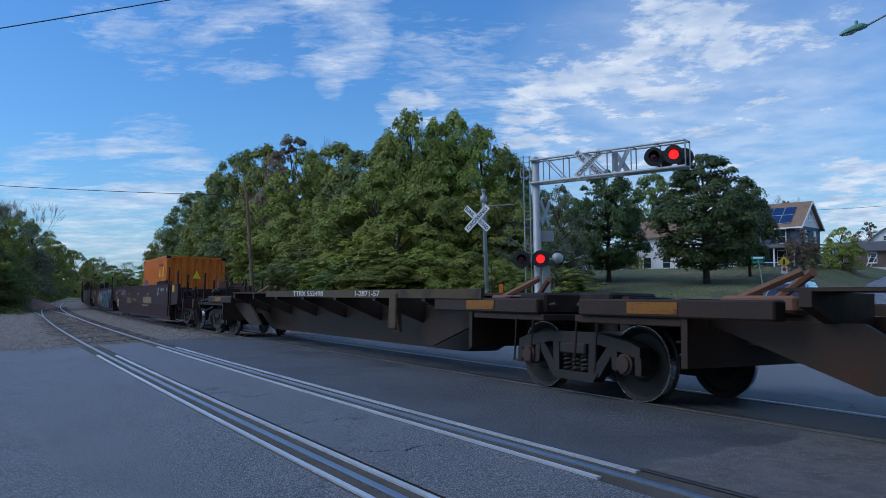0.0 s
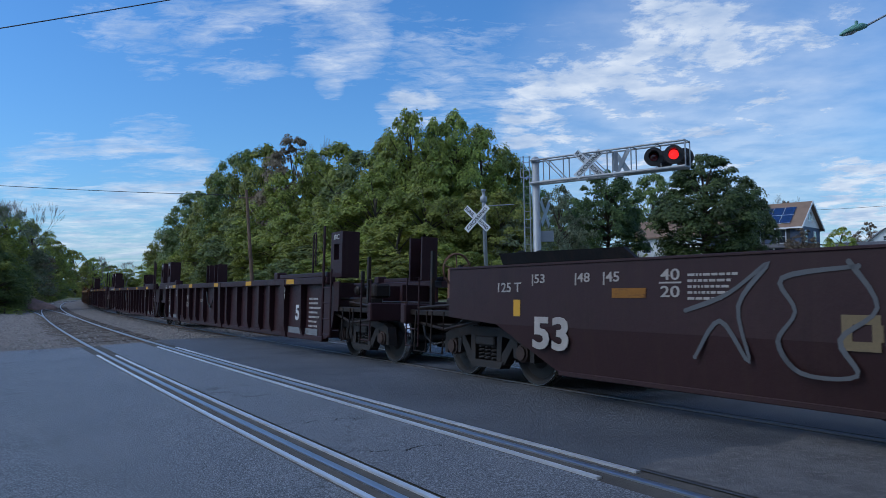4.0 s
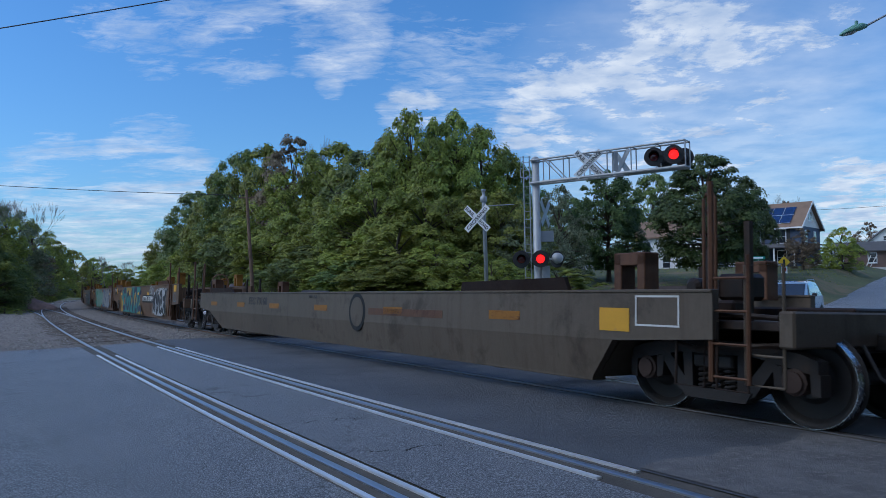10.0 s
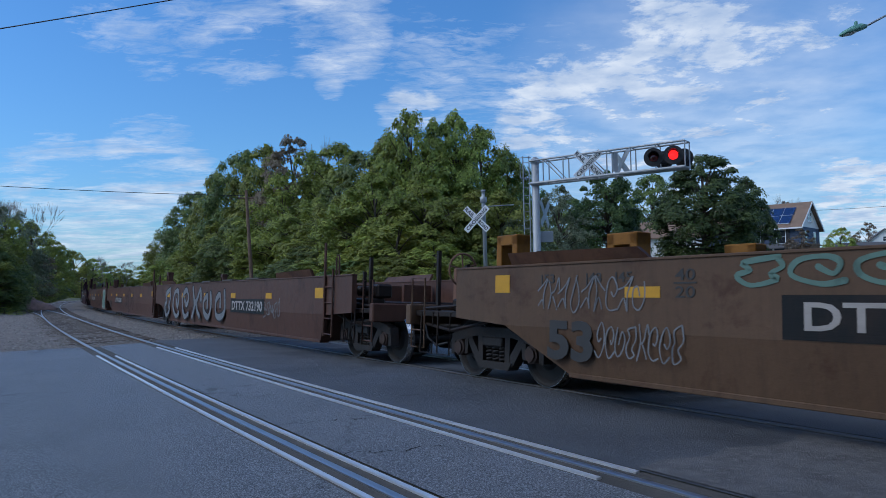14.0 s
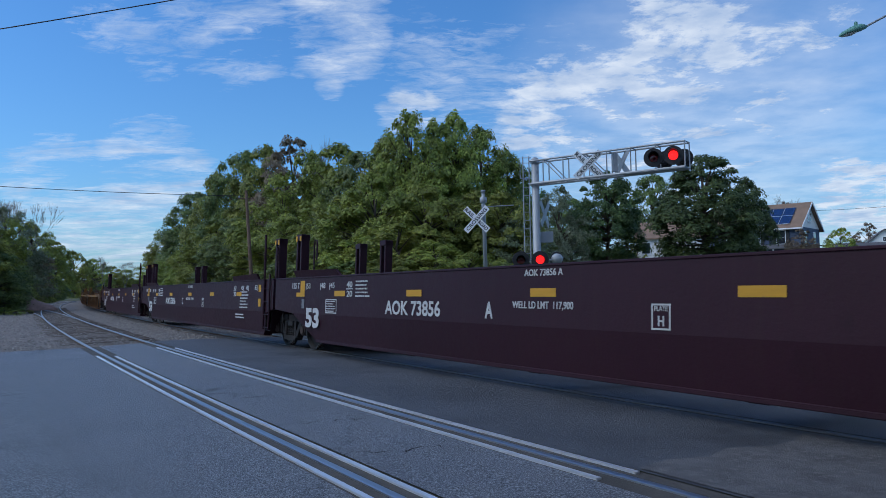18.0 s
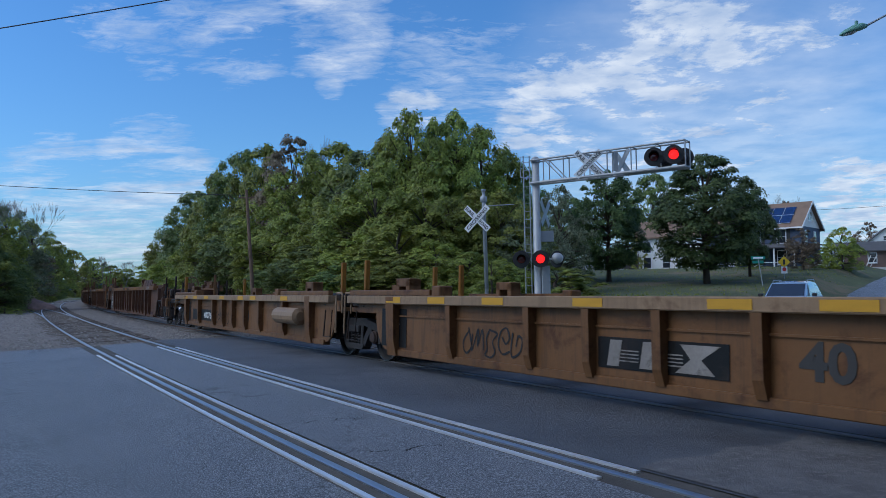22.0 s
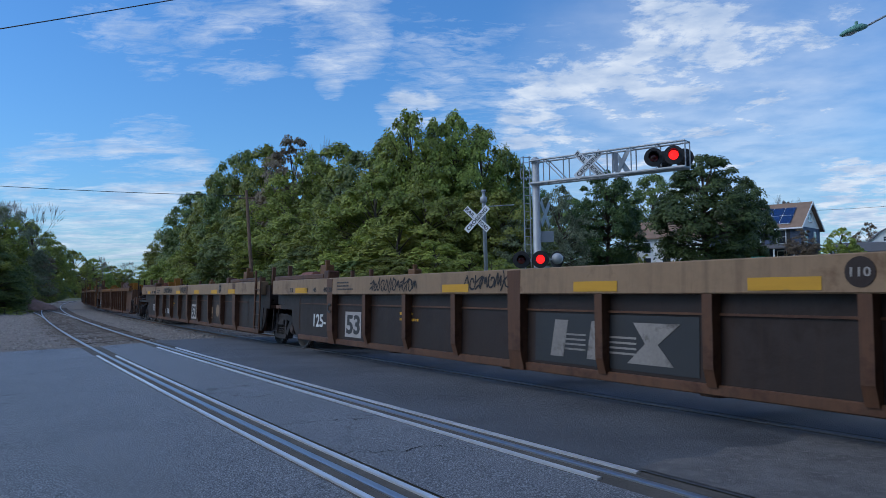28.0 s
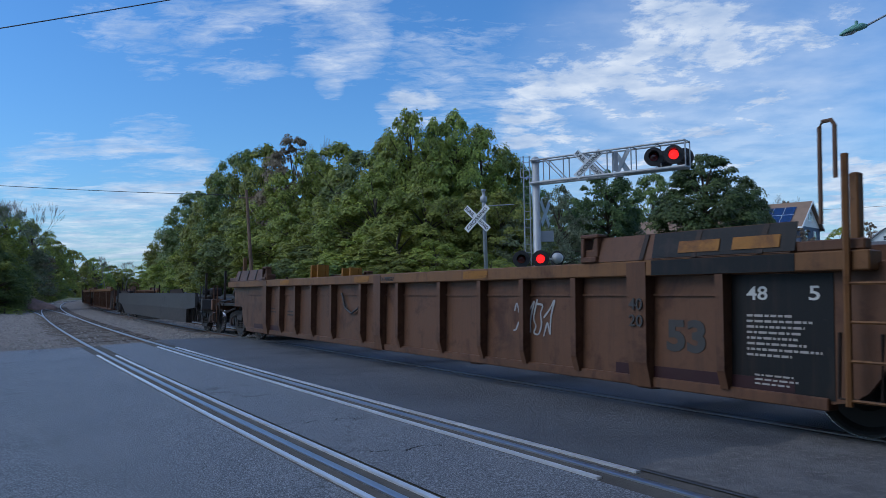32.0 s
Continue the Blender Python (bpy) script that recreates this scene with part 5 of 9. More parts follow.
# one orange container in the first well
M_ORANGE = paint("orange_container_paint", (0.62, 0.165, 0.022), (0.40, 0.10, 0.02), 0.66, 0.12, grime=0.85)


def container(S, z0):
    c = thing("shipping_container", "bright orange corrugated twenty-foot shipping container in the well", "container")
    L, W, H = 6.058, 2.438, 2.591
    for k in (-1, 1):
        rings = []
        n, dx = 0, -L / 2 + 0.12
        xs = []
        while dx < L / 2 - 0.12:
            for o, dep in ((0, 0), (0.07, 0.0), (0.105, 0.036), (0.175, 0.036), (0.21, 0.0)):
                if dx + o <= L / 2 - 0.1:
                    xs.append((dx + o, dep))
            dx += 0.278
        s = Shape()
        s.loft([[(x, k * (W / 2 - 0.012 - dep), 0.16) for x, dep in xs], [(x, k * (W / 2 - 0.012 - dep), H - 0.07) for x, dep in xs]], cap=False, closed=False)
        part("side_wall", s, M_ORANGE, c)
        ys = []
        dy = -W / 2 + 0.1
        while dy < W / 2 - 0.1:
            for o, dep in ((0, 0), (0.09, 0.0), (0.125, 0.045), (0.215, 0.045), (0.25, 0.0)):
                if dy + o <= W / 2 - 0.08:
                    ys.append((dy + o, dep))
            dy += 0.31
        s = Shape()
        s.loft([[(k * (L / 2 - 0.012 - dep), y, 0.14) for y, dep in ys], [(k * (L / 2 - 0.012 - dep), y, H - 0.09) for y, dep in ys]], cap=False, closed=False)
        part("end_wall", s, M_ORANGE, c)
        part("top_rail", Shape().box(-L / 2 + 0.17, L / 2 - 0.17, k * W / 2 - 0.03 - k * 0.03, k * W / 2 + 0.03 - k * 0.03, H - 0.075, H - 0.005), M_ORANGE, c)
        part("bottom_rail", Shape().box(-L / 2 + 0.17, L / 2 - 0.17, k * W / 2 - 0.03 - k * 0.03, k * W / 2 + 0.03 - k * 0.03, 0.01, 0.165), M_ORANGE, c)
        part("end_header", Shape().box(k * L / 2 - 0.03 - k * 0.03, k * L / 2 + 0.03 - k * 0.03, -W / 2 + 0.17, W / 2 - 0.17, H - 0.1, H - 0.005).box(k * L / 2 - 0.03 - k * 0.03, k * L / 2 + 0.03 - k * 0.03, -W / 2 + 0.17, W / 2 - 0.17, 0.01, 0.15), M_ORANGE, c)
        for m in (-1, 1):
            x, y = k * (L / 2 - 0.08), m * (W / 2 - 0.08)
            part("corner_post", Shape().box(x - 0.075, x + 0.075, y - 0.075, y + 0.075, 0.12, H - 0.12), M_ORANGE, c)
            for z in (0.0, H - 0.118):
                part("corner_casting", Shape().box(x - 0.085, x + 0.085, y - 0.08, y + 0.08, z, z + 0.118, 0.012), C_BLACKP, c, "dark corner casting")
    part("roof", Shape().box(-L / 2 + 0.1, L / 2 - 0.1, -W / 2 + 0.05, W / 2 - 0.05, H - 0.05, H - 0.02), M_ORANGE, c)
    part("floor", Shape().box(-L / 2 + 0.1, L / 2 - 0.1, -W / 2 + 0.05, W / 2 - 0.05, 0.05, 0.14), M_TRUCK, c)
    y = -W / 2 - 0.001
    blue = material("emblem_blue", (0.012, 0.05, 0.30), 0.6, 0, 0.1, 4)
    dk = material("emblem_dark", (0.02, 0.016, 0.05), 0.6, 0, 0.1, 4)
    s = Shape()
    for a, b, w in ((0.0, 0.0, 0.2), (0.33, 0.0, 0.2), (0.12, 0.32, 0.36)):
        s.plate([(a, b), (a + w, b), (a + w + 0.22, b + 0.30), (a + 0.22, b + 0.30)], -0.004, 0)
    s.plate([(0.22, 0.30), (0.42, 0.30), (0.66, 0.66), (0.46, 0.66)], -0.004, 0)
    part("brand_emblem", s, blue, c, "blue slanted emblem", Matrix.Translation((-2.75, y, 1.02)))
    s = Shape()
    x = 0.0
    for w, hh, low in ((0.36, 0.52, 0), (0.28, 0.34, 0), (0.28, 0.34, -0.1), (0.28, 0.34, 0), (0.28, 0.34, -0.1), (0.14, 0.06, 0.16), (0.3, 0.52, 0), (0.08, 0.52, 0), (0.28, 0.34, 0), (0.28, 0.34, -0.1), (0.28, 0.52, 0)):
        if hh > 0.1:
            t = 0.075
            s.box(x, x + t, -0.004, 0, low, low + hh - (low < 0) * low)
            if w > 0.1:
                s.box(x + t, x + w - t, -0.004, 0, low * 0, low * 0 + 0.07)
                if w < 0.3:
                    s.box(x + w - t, x + w, -0.004, 0, 0, 0.34)
                    s.box(x + t, x + w - t, -0.004, 0, 0.27, 0.34)
        else:
            s.box(x, x + w, -0.004, 0, low, low + hh)
        x += w + 0.06
    part("brand_lettering", s, dk, c, "dark blocky lettering shapes", Matrix.Translation((-1.75, y, 1.05)))
    fine_print(c, 3.03, 4.2, 2.12, 1.1, 0.2, 1, dk, y, 5)
    for xx, yy, turn in ((1.35, y, 0),):
        part("warning_label", Shape().plate([(0, 0), (0.34, 0), (0.17, 0.36)], -0.004, 0), material("warning_yellow", (0.7, 0.55, 0.02), 0.5), c, "yellow warning triangle", Matrix.Translation((xx, yy, 1.72)))
    part("size_label", Shape().box(0, 0.2, -0.004, 0, 0, 0.42), MATS["warning_yellow"], c, "yellow size label", Matrix.Translation((2.15, y, 1.72)))
    part("warning_label", Shape().plate([(0, 0), (0.34, 0), (0.17, 0.36)], -0.004, 0), MATS["warning_yellow"], c, "yellow warning triangle", Matrix.Translation((L / 2 + 0.002, -0.15, 1.65)) @ Matrix.Rotation(math.pi / 2, 4, "Z"))
    UNITS.append((c, S - 3.03, S + 3.03))
    CONTAINER.append((c, z0))
    return c


CONTAINER = []
container(31.0, 0.33)

# maroon three-unit well car with tall guide plates
wr = car([86.9, 106.1, 125.3, 144.3], "maroon", (C_WR, C_WR, C_WR), "dark maroon articulated well car with ribbed sides and tall guide plates")
for i, (u, h) in enumerate(wr):
    for e in (-1, 1):
        portal(u, e * (h - 0.75), 1.64, 2.62, C_WR, "plate")
        for y in (-1.175, ):
            mark(u, h, "IBC", h + e * (h - 0.75) - 0.14, 2.46, 0.10, 0.28, M_LETTER, y=y)
    for d in (3.3, 6.07, 9.58, 13.0, 16.3):
        panel(u, h, d, 1.51, 0.50, 0.11, M_YELLOW)
    for t_, d in (("53", 1.9), ("48 45", 2.6)):
        mark(u, h, t_, d, 1.51, 0.11, 0.24 * len(t_) / 2, M_LETTER)
    mark(u, h, "1251", 2.12, 0.57, 0.30, 0.8, y=-1.365)
    mark(u, h, "53", 2 * h - 2.6, 0.68, 0.36, 0.5, y=-1.365, bold=0.03)
    fine_print(u, h, 1.95, 0.98, 0.6, 0.4, 5, M_LETTERGREY, -1.365, i)
    fine_print(u, h, 2 * h - 1.75, 0.53, 0.75, 0.7, 7, M_LETTERGREY, -1.365, i + 4)
    mark(u, h, "20", 3.9, 1.32, 0.12, 0.18, y=-1.49)
    mark(u, h, "40", 3.9, 1.19, 0.12, 0.18, y=-1.49)
    mark(u, h, "20", 2 * h - 3.2, 1.32, 0.12, 0.18, y=-1.49)
    mark(u, h, "40", 2 * h - 3.2, 1.17, 0.12, 0.18, y=-1.49)
    mark(u, h, "WRWI", 5.18, 1.06, 0.18, 0.76, M_LETTERGREY, y=-1.365)
    mark(u, h, "12060", 5.18, 0.83, 0.18, 0.76, M_LETTERGREY, y=-1.365)
    framed(u, h, 6.46, 0.92, 0.27, 0.27, M_LETTERGREY, -1.365)
    mark(u, h, "LD LMT 117400", 7.30, 1.02, 0.1, 0.7, M_LETTERGREY, y=-1.365)
    panel(u, h, 2.1, 0.30, 2.2, 0.2, SPRAY["silver"], -1.37, "patch_plate", "pale scuffed patch")
    panel(u, h, 2 * h - 3.4, 0.30, 2.2, 0.22, SPRAY["silver"], -1.37, "patch_plate", "pale scuffed patch")
    part("hose", Shape().tube([(-0.52, -1.40, 1.36), (-0.3, -1.41, 1.02), (0, -1.41, 0.88), (0.3, -1.41, 1.02), (0.52, -1.40, 1.36)], 0.022, 7).box(-0.08, 0.08, -1.43, -1.38, 0.84, 0.92), M_BLACK, u, "black hanging hose", pose(-h + 8.78, 0, 0))
    ladder(u, h - 0.55, 0.40, 1.64, 2.7, C_WR)
    handrail(u, h - 1.75, 1.5, 2.65, C_WR)
    handrail(u, -h + 0.2, 1.2, 2.4, C_WR)

# single wells with wide panels
sg = car([148.6, 167.6], "wide", (C_TANDK, C_TAN, C_TANDK), "rusty tan single well car with sprayed pieces between its ribs")
u, h = sg[0]
mark(u, h, "DTTX 680370", 10.5, 1.51, 0.10, 0.9, M_DKLETTER)
part("brand_emblem", Shape().plate([(0, 0), (1.9, 0), (1.9, 0.46), (0, 0.5)], -0.004, 0), M_BLACK, u, "black panel with a pale striped emblem", Matrix.Translation((-h + 12.1, -1.362, 0.70)))
striped_emblem(u, h, 12.2, 0.74, 1.7, 0.42, -1.368)
graffiti(u, h, 3.84, 5.5, 0.40, 1.1, 4, SPRAY["grey"], SPRAY["black"], None, 11, 0.12, -1.362)
tag(u, h, 3.9, 5.4, 1.08, 1.3, SPRAY["silver"], 12, 0.02, -1.362)
graffiti(u, h, 5.85, 7.5, 0.42, 1.36, 4, SPRAY["silver"], SPRAY["grey"], SPRAY["grey"], 12, 0.10, -1.362)
graffiti(u, h, 7.9, 10.4, 0.40, 1.38, 5, SPRAY["sky"], SPRAY["teal"], [SPRAY["teal"], SPRAY["sky"]], 13, 0.16, -1.362)
graffiti(u, h, 10.3, 11.8, 0.52, 1.26, 4, SPRAY["silver"], SPRAY["black"], None, 14, 0.24, -1.362)
tag(u, h, 12.3, 13.5, 0.42, 0.64, SPRAY["grey"], 18, 0.03, -1.362)
graffiti(u, h, 15.7, 17.4, 0.4, 1.3, 2, SPRAY["white"], SPRAY["black"], None, 15, 0.2, -1.362)
for d in (0.9, 6.1, 8.9, 2 * h - 2.2):
    panel(u, h, d, 1.48, 0.7, 0.13, M_YELLOW)
sg2 = car([172.0, 191.0], "wide", (C_TANDK, C_TANDK, C_TANPANEL), "rusty dark brown single well car with faded sprayed pieces")
u, h = sg2[0]
mark(u, h, "DTTX  680022", 4.33, 0.92, 0.19, 1.56, M_LETTERGREY, y=-1.365)
graffiti(u, h, 8.6, 12.9, 0.42, 1.32, 4, C_TANPANEL, SPRAY["olive"], SPRAY["olive"], 16, 0.16, -1.362)
graffiti(u, h, 1.5, 2.5, 0.5, 1.3, 2, SPRAY["silver"], None, None, 17, 0.04, -1.362)
striped_emblem(u, h, 13.2, 0.72, 1.6, 0.46, -1.364)
mark(u, h, "53", 15.3, 0.87, 0.34, 0.54, M_DKLETTER, y=-1.364, bold=0.03)
mark(u, h, "40", 15.95, 1.1, 0.12, 0.2, M_LETTERGREY, y=-1.364)
mark(u, h, "20", 15.95, 0.92, 0.12, 0.2, M_LETTERGREY, y=-1.364)
framed(u, h, 17.1, 0.6, 0.5, 0.4, M_LETTERGREY, -1.364)
for d in (4.3, 8.5, 2 * h - 4.2):
    panel(u, h, d, 1.49, 0.7, 0.12, M_YELLOW)
for u, h in (sg[0], sg2[0]):
    for e in (-1, 1):
        portal(u, e * (h + 0.5), 1.0, 2.15, C_YEL, "stake")
        handrail(u, e * (h + 0.9), 0.6, 2.1, C_YEL)
        handrail(u, e * (h + 1.25), 0.6, 2.1, C_TANDK)

# single smooth well, dusty
fe = car([195.0, 214.45], "lowsmooth", (C_FEC, C_TANPANEL), "dusty grey-brown single well car with smooth sides")
u, h = fe[0]
mark(u, h, "FEC 70168", 5.3, 1.0, 0.2, 1.5, M_DKLETTER)
mark(u, h, "70168", 9.6, 1.18, 0.08, 0.5, M_DKLETTER)
part("brand_emblem", Shape().disc((0, 0, 0), (0, -1, 0), [(0, 0.36), (0.004, 0.36)], 28), C_BLACKP, u, "faded black round emblem", Matrix.Translation((-h + 12.1, -1.500, 0.94)))
part("brand_emblem", Shape().disc((0, 0, 0), (0, -1, 0), [(0, 0.28), (0.004, 0.28)], 28), C_FEC, u, "", Matrix.Translation((-h + 12.1, -1.505, 0.94)))
part("brand_lettering", Shape().box(0, 2.6, -0.004, 0, 0, 0.12), C_TANDK, u, "faded band of lettering", Matrix.Translation((-h + 12.6, -1.503, 0.9)))
for d in (1.4, 4.2, 7.0, 9.95, 13.2, 2 * h - 3.0):
    panel(u, h, d, 0.93, 0.7, 0.12, C_YEL)
panel(u, h, 2 * h - 0.8, 0.86, 0.46, 0.26, M_YELLOW)
framed(u, h, 2 * h - 0.25, 0.93, 0.6, 0.33, M_LETTER)
for e in (-1, 1):
    portal(u, e * (h - 0.6), 1.25, 1.75, C_TANDK, "horn")
    ladder(u, e * (h + 0.9) - 0.2, 0.42, 1.5, 2.4, C_TANDK, -1.42)
    handrail(u, e * (h + 0.5), 0.9, 2.3, C_TANDK)

# tan three-unit smooth well car, heavily sprayed
d1 = car([218.6, 237.9, 257.1, 276.45], "smooth", (C_DT, C_TANDK), "tan-brown articulated well car covered in sprayed pieces")
for i, (u, h) in enumerate(d1):
    load_marks(u, h, M_DKLETTER)
    mark(u, h, "53", 2.1, 0.47, 0.49, 0.8, M_DKLETTER, bold=0.04)
    if i < 2:
        panel(u, h, 0.8, 1.24, 1.08, 0.38, C_BLACKP, -1.503, "data_panel", "black data panel")
        mark(u, h, "125 T", 0.85, 1.42, 0.17, 0.72, y=-1.508)
        panel(u, h, 1.6, 1.26, 0.26, 0.35, M_YELLOW, -1.510)
    else:
        panel(u, h, 1.0, 1.3, 0.32, 0.24, M_YELLOW)
    for d in (3.4, 6.6, 9.8, 12.7, 16.0):
        panel(u, h, d, 1.24, 0.5, 0.12, M_YELLOW)
    for e in (-1, 1):
        portal(u, e * (h - 0.9), 1.66, 2.12, C_YEL, "horn")
        portal(u, e * (h - 3.1), 1.66, 2.0, C_YEL, "horn")
    ladder(u, h - 0.95, 0.42, 1.65, 2.5, C_TANDK)
    handrail(u, h - 0.5, 1.0, 2.3, C_TANDK)
u, h = d1[0]
patch(u, h, [(4.1, 1.35), (4.7, 1.62), (10.6, 1.62), (10.6, 0.34), (4.4, 0.34), (4.0, 0.8)], SPRAY["teal"], 0.002)
patch(u, h, [(3.9, 0.9), (4.3, 1.0), (4.8, 0.6), (4.6, 0.34), (3.9, 0.34)], SPRAY["yellow"], 0.003)
patch(u, h, [(5.6, 1.62), (7.2, 1.62), (7.0, 1.2), (5.8, 1.25)], SPRAY["yellow"], 0.003)
for _o in ([(6.9, 1.6), (7.6, 1.6), (8.3, 0.9), (7.9, 0.7)], [(8.6, 1.2), (9.4, 1.5), (9.6, 0.9), (9.0, 0.6)], [(10.4, 0.9), (11.6, 0.34), (10.0, 0.34)]):
    patch(u, h, _o, SPRAY["yellow"], 0.003)
strokes(u, h, [[(4.56 + (a - 4.5) * 1.32, b) for a, b in ln] for ln in ([(5.2, 1.42), (4.85, 1.5), (4.6, 1.3), (4.75, 1.05), (5.1, 0.9), (5.15, 0.65), (4.85, 0.5), (4.5, 0.6)],
               [(5.95, 1.35), (5.65, 1.2), (5.55, 0.9), (5.7, 0.6), (6.0, 0.55), (6.2, 0.8), (6.2, 1.15), (5.95, 1.35)],
               [(6.55, 0.5), (6.75, 0.95), (6.95, 1.45), (7.1, 1.0), (7.3, 0.5), (7.5, 0.95), (7.65, 1.5)],
               [(7.75, 1.48), (8.15, 1.5), (8.05, 1.0), (7.95, 0.5), (8.3, 0.48)],
               [(9.25, 1.4), (8.85, 1.2), (8.6, 0.8), (8.75, 0.55), (9.2, 0.62), (9.45, 0.42)])], SPRAY["navy"], 0.3)
patch(u, h, [(4.95, 1.05), (5.3, 1.15), (5.4, 0.8), (5.1, 0.72)], SPRAY["orange"], 0.008)
tag(u, h, 3.0, 3.9, 0.75, 1.2, SPRAY["yellow"], 21, 0.12)
panel(u, h, 11.4, 0.9, 3.0, 0.34, C_BLACKP, -1.503, "number_panel", "dark number panel")
mark(u, h, "DTTX 767899", 11.5, 0.95, 0.24, 2.8, y=-1.508, bold=0.02)
graffiti(u, h, 13.4, 14.6, 1.25, 1.64, 4, SPRAY["white"], SPRAY["black"], None, 22, 0.06)
graffiti(u, h, 14.4, 17.6, 0.36, 1.55, 4, SPRAY["black"], SPRAY["white"], SPRAY["white"], 23, 0.26)
panel(u, h, 2 * h - 0.2, 1.38, 0.5, 0.24, M_YELLOW)
framed(u, h, 2 * h - 0.2, 1.0, 0.45, 0.3, SPRAY["sky"])
u, h = d1[1]
graffiti(u, h, 7.7, 11.2, 0.34, 1.62, 4, SPRAY["mint"], SPRAY["green"], [SPRAY["mint"], SPRAY["teal"], SPRAY["red"]], 24, 0.34)
graffiti(u, h, 11.2, 16.4, 0.34, 1.64, 4, SPRAY["silver"], SPRAY["navy"], [SPRAY["blue"], SPRAY["sky"], SPRAY["blue"]], 25, 0.42)
graffiti(u, h, 16.6, 17.8, 0.6, 1.6, 3, SPRAY["white"], None, None, 26, 0.05)
patch(u, h, [(4.35, 1.63), (7.7, 1.64), (7.7, 0.34), (5.6, 0.34), (5.0, 0.9), (4.6, 1.3)], SPRAY["mint"], 0.003)
patch(u, h, [(4.3, 0.62), (4.7, 0.6), (5.3, 0.34), (4.3, 0.34)], SPRAY["red"], 0.002)
patch(u, h, [(4.45, 1.42), (4.62, 1.42), (5.9, 0.34), (5.45, 0.34), (4.8, 0.95)], SPRAY["black"], 0.004)
patch(u, h, [(4.9, 1.3), (5.5, 1.1), (6.6, 0.5), (6.9, 0.34), (6.1, 0.34), (5.3, 0.8)], SPRAY["green"], 0.004)
patch(u, h, [(5.3, 1.42), (6.6, 1.5), (7.2, 1.3), (6.4, 1.22), (5.7, 1.18)], SPRAY["green"], 0.004)
patch(u, h, [(5.5, 1.02), (5.8, 1.0), (5.95, 0.86), (5.7, 0.84)], SPRAY["orange"], 0.006)
patch(u, h, [(4.2, 1.4), (4.45, 1.45), (4.5, 1.3), (4.3, 1.22)], SPRAY["blue"], 0.006)
patch(u, h, [(4.0, 0.8), (4.5, 0.85), (4.6, 0.5), (4.2, 0.45)], SPRAY["green"], 0.005)
patch(u, h, [(6.1, 0.7), (6.5, 0.75), (6.7, 0.4), (6.2, 0.4)], SPRAY["blue"], 0.006)
tag(u, h, 3.0, 3.5, 0.9, 1.5, SPRAY["black"], 27, 0.03)
tag(u, h, 3.9, 4.3, 0.85, 1.1, SPRAY["yellow"], 28, 0.04)
u, h = d1[2]
panel(u, h, 5.29, 0.87, 3.3, 0.40, C_BLACKP, -1.503, "number_panel", "dark number panel")
mark(u, h, "DTTX 767899", 5.5, 0.95, 0.26, 2.9, M_LETTERGREY, y=-1.508, bold=0.02)
graffiti(u, h, 4.8, 7.6, 1.36, 1.62, 5, SPRAY["mint"], None, None, 31, 0.06)
graffiti(u, h, 8.6, 16.9, 0.34, 1.62, 6, SPRAY["grey"], SPRAY["black"], [SPRAY["silver"], SPRAY["olive"], SPRAY["teal"], SPRAY["grey"]], 28, 0.30, glints=SPRAY["silver"])
graffiti(u, h, 17.0, 18.6, 0.5, 1.6, 4, SPRAY["white"], None, None, 29, 0.05)
graffiti(u, h, 1.9, 3.7, 1.05, 1.5, 9, SPRAY["silver"], None, None, 30, 0.022)
graffiti(u, h, 2.95, 4.2, 0.55, 0.95, 8, SPRAY["silver"], None, None, 32, 0.022)

# brown three-unit smooth well car
d2 = car([280.8, 300.1, 319.4, 338.8], "smooth", (C_DT2, C_TANDK), "red-brown articulated well car with smooth sprayed sides")
for i, (u, h) in enumerate(d2):
    for d in (2.4, 5.07, 8.4, 11.6, 14.8):
        panel(u, h, d, 1.18, 0.47, 0.14, M_YELLOW)
    panel(u, h, 2 * h - 1.15, 1.2, 0.46, 0.22, M_YELLOW)
    panel(u, h, (11.6, 4.7, 5.05)[i], 0.78, 3.1, 0.38, C_BLACKP, -1.503, "number_panel", "dark number panel")
    mark(u, h, "DTTX 732190", (11.75, 4.85, 5.2)[i], 0.84, 0.26, 2.8, M_LETTERGREY, y=-1.508, bold=0.02)
    mark(u, h, "53", 2.1, 0.5, 0.42, 0.72, M_DKLETTER, bold=0.03)
    ladder(u, h - 0.55, 0.42, 1.65, 2.35, C_DT2)
    handrail(u, h - 0.5, 1.0, 2.1, C_DT2)
    portal(u, -h + 0.8, 1.66, 2.2, C_DT2, "post")
    for x in (-3.5, -1.0, 1.5, 4.0):
        part("roof_bow", Shape().box(x - 0.55, x + 0.55, -1.53, -1.2, 1.676, 1.72, 0.01), C_FEC, u)
graffiti(*d2[0], 1.8, 11.2, 0.34, 1.62, 6, SPRAY["silver"], SPRAY["black"], None, 31, 0.2)
tag(*d2[0], 14.6, 16.0, 0.7, 1.2, SPRAY["silver"], 32)
graffiti(*d2[2], 9.6, 15.0, 0.4, 1.6, 6, SPRAY["black"], None, None, 33, 0.09)
graffiti(*d2[2], 15.9, 18.3, 0.34, 1.62, 3, SPRAY["mint"], SPRAY["white"], SPRAY["olive"], 34, 0.4)
graffiti(*d2[1], 9.6, 12.6, 0.34, 1.62, 3, SPRAY["black"], None, None, 35, 0.06)
graffiti(*d2[2], 2.9, 5.6, 0.85, 1.5, 5, SPRAY["white"], None, None, 36, 0.04)
graffiti(*d2[2], 7.3, 8.4, 1.1, 1.64, 3, SPRAY["silver"], SPRAY["grey"], None, 37, 0.12)

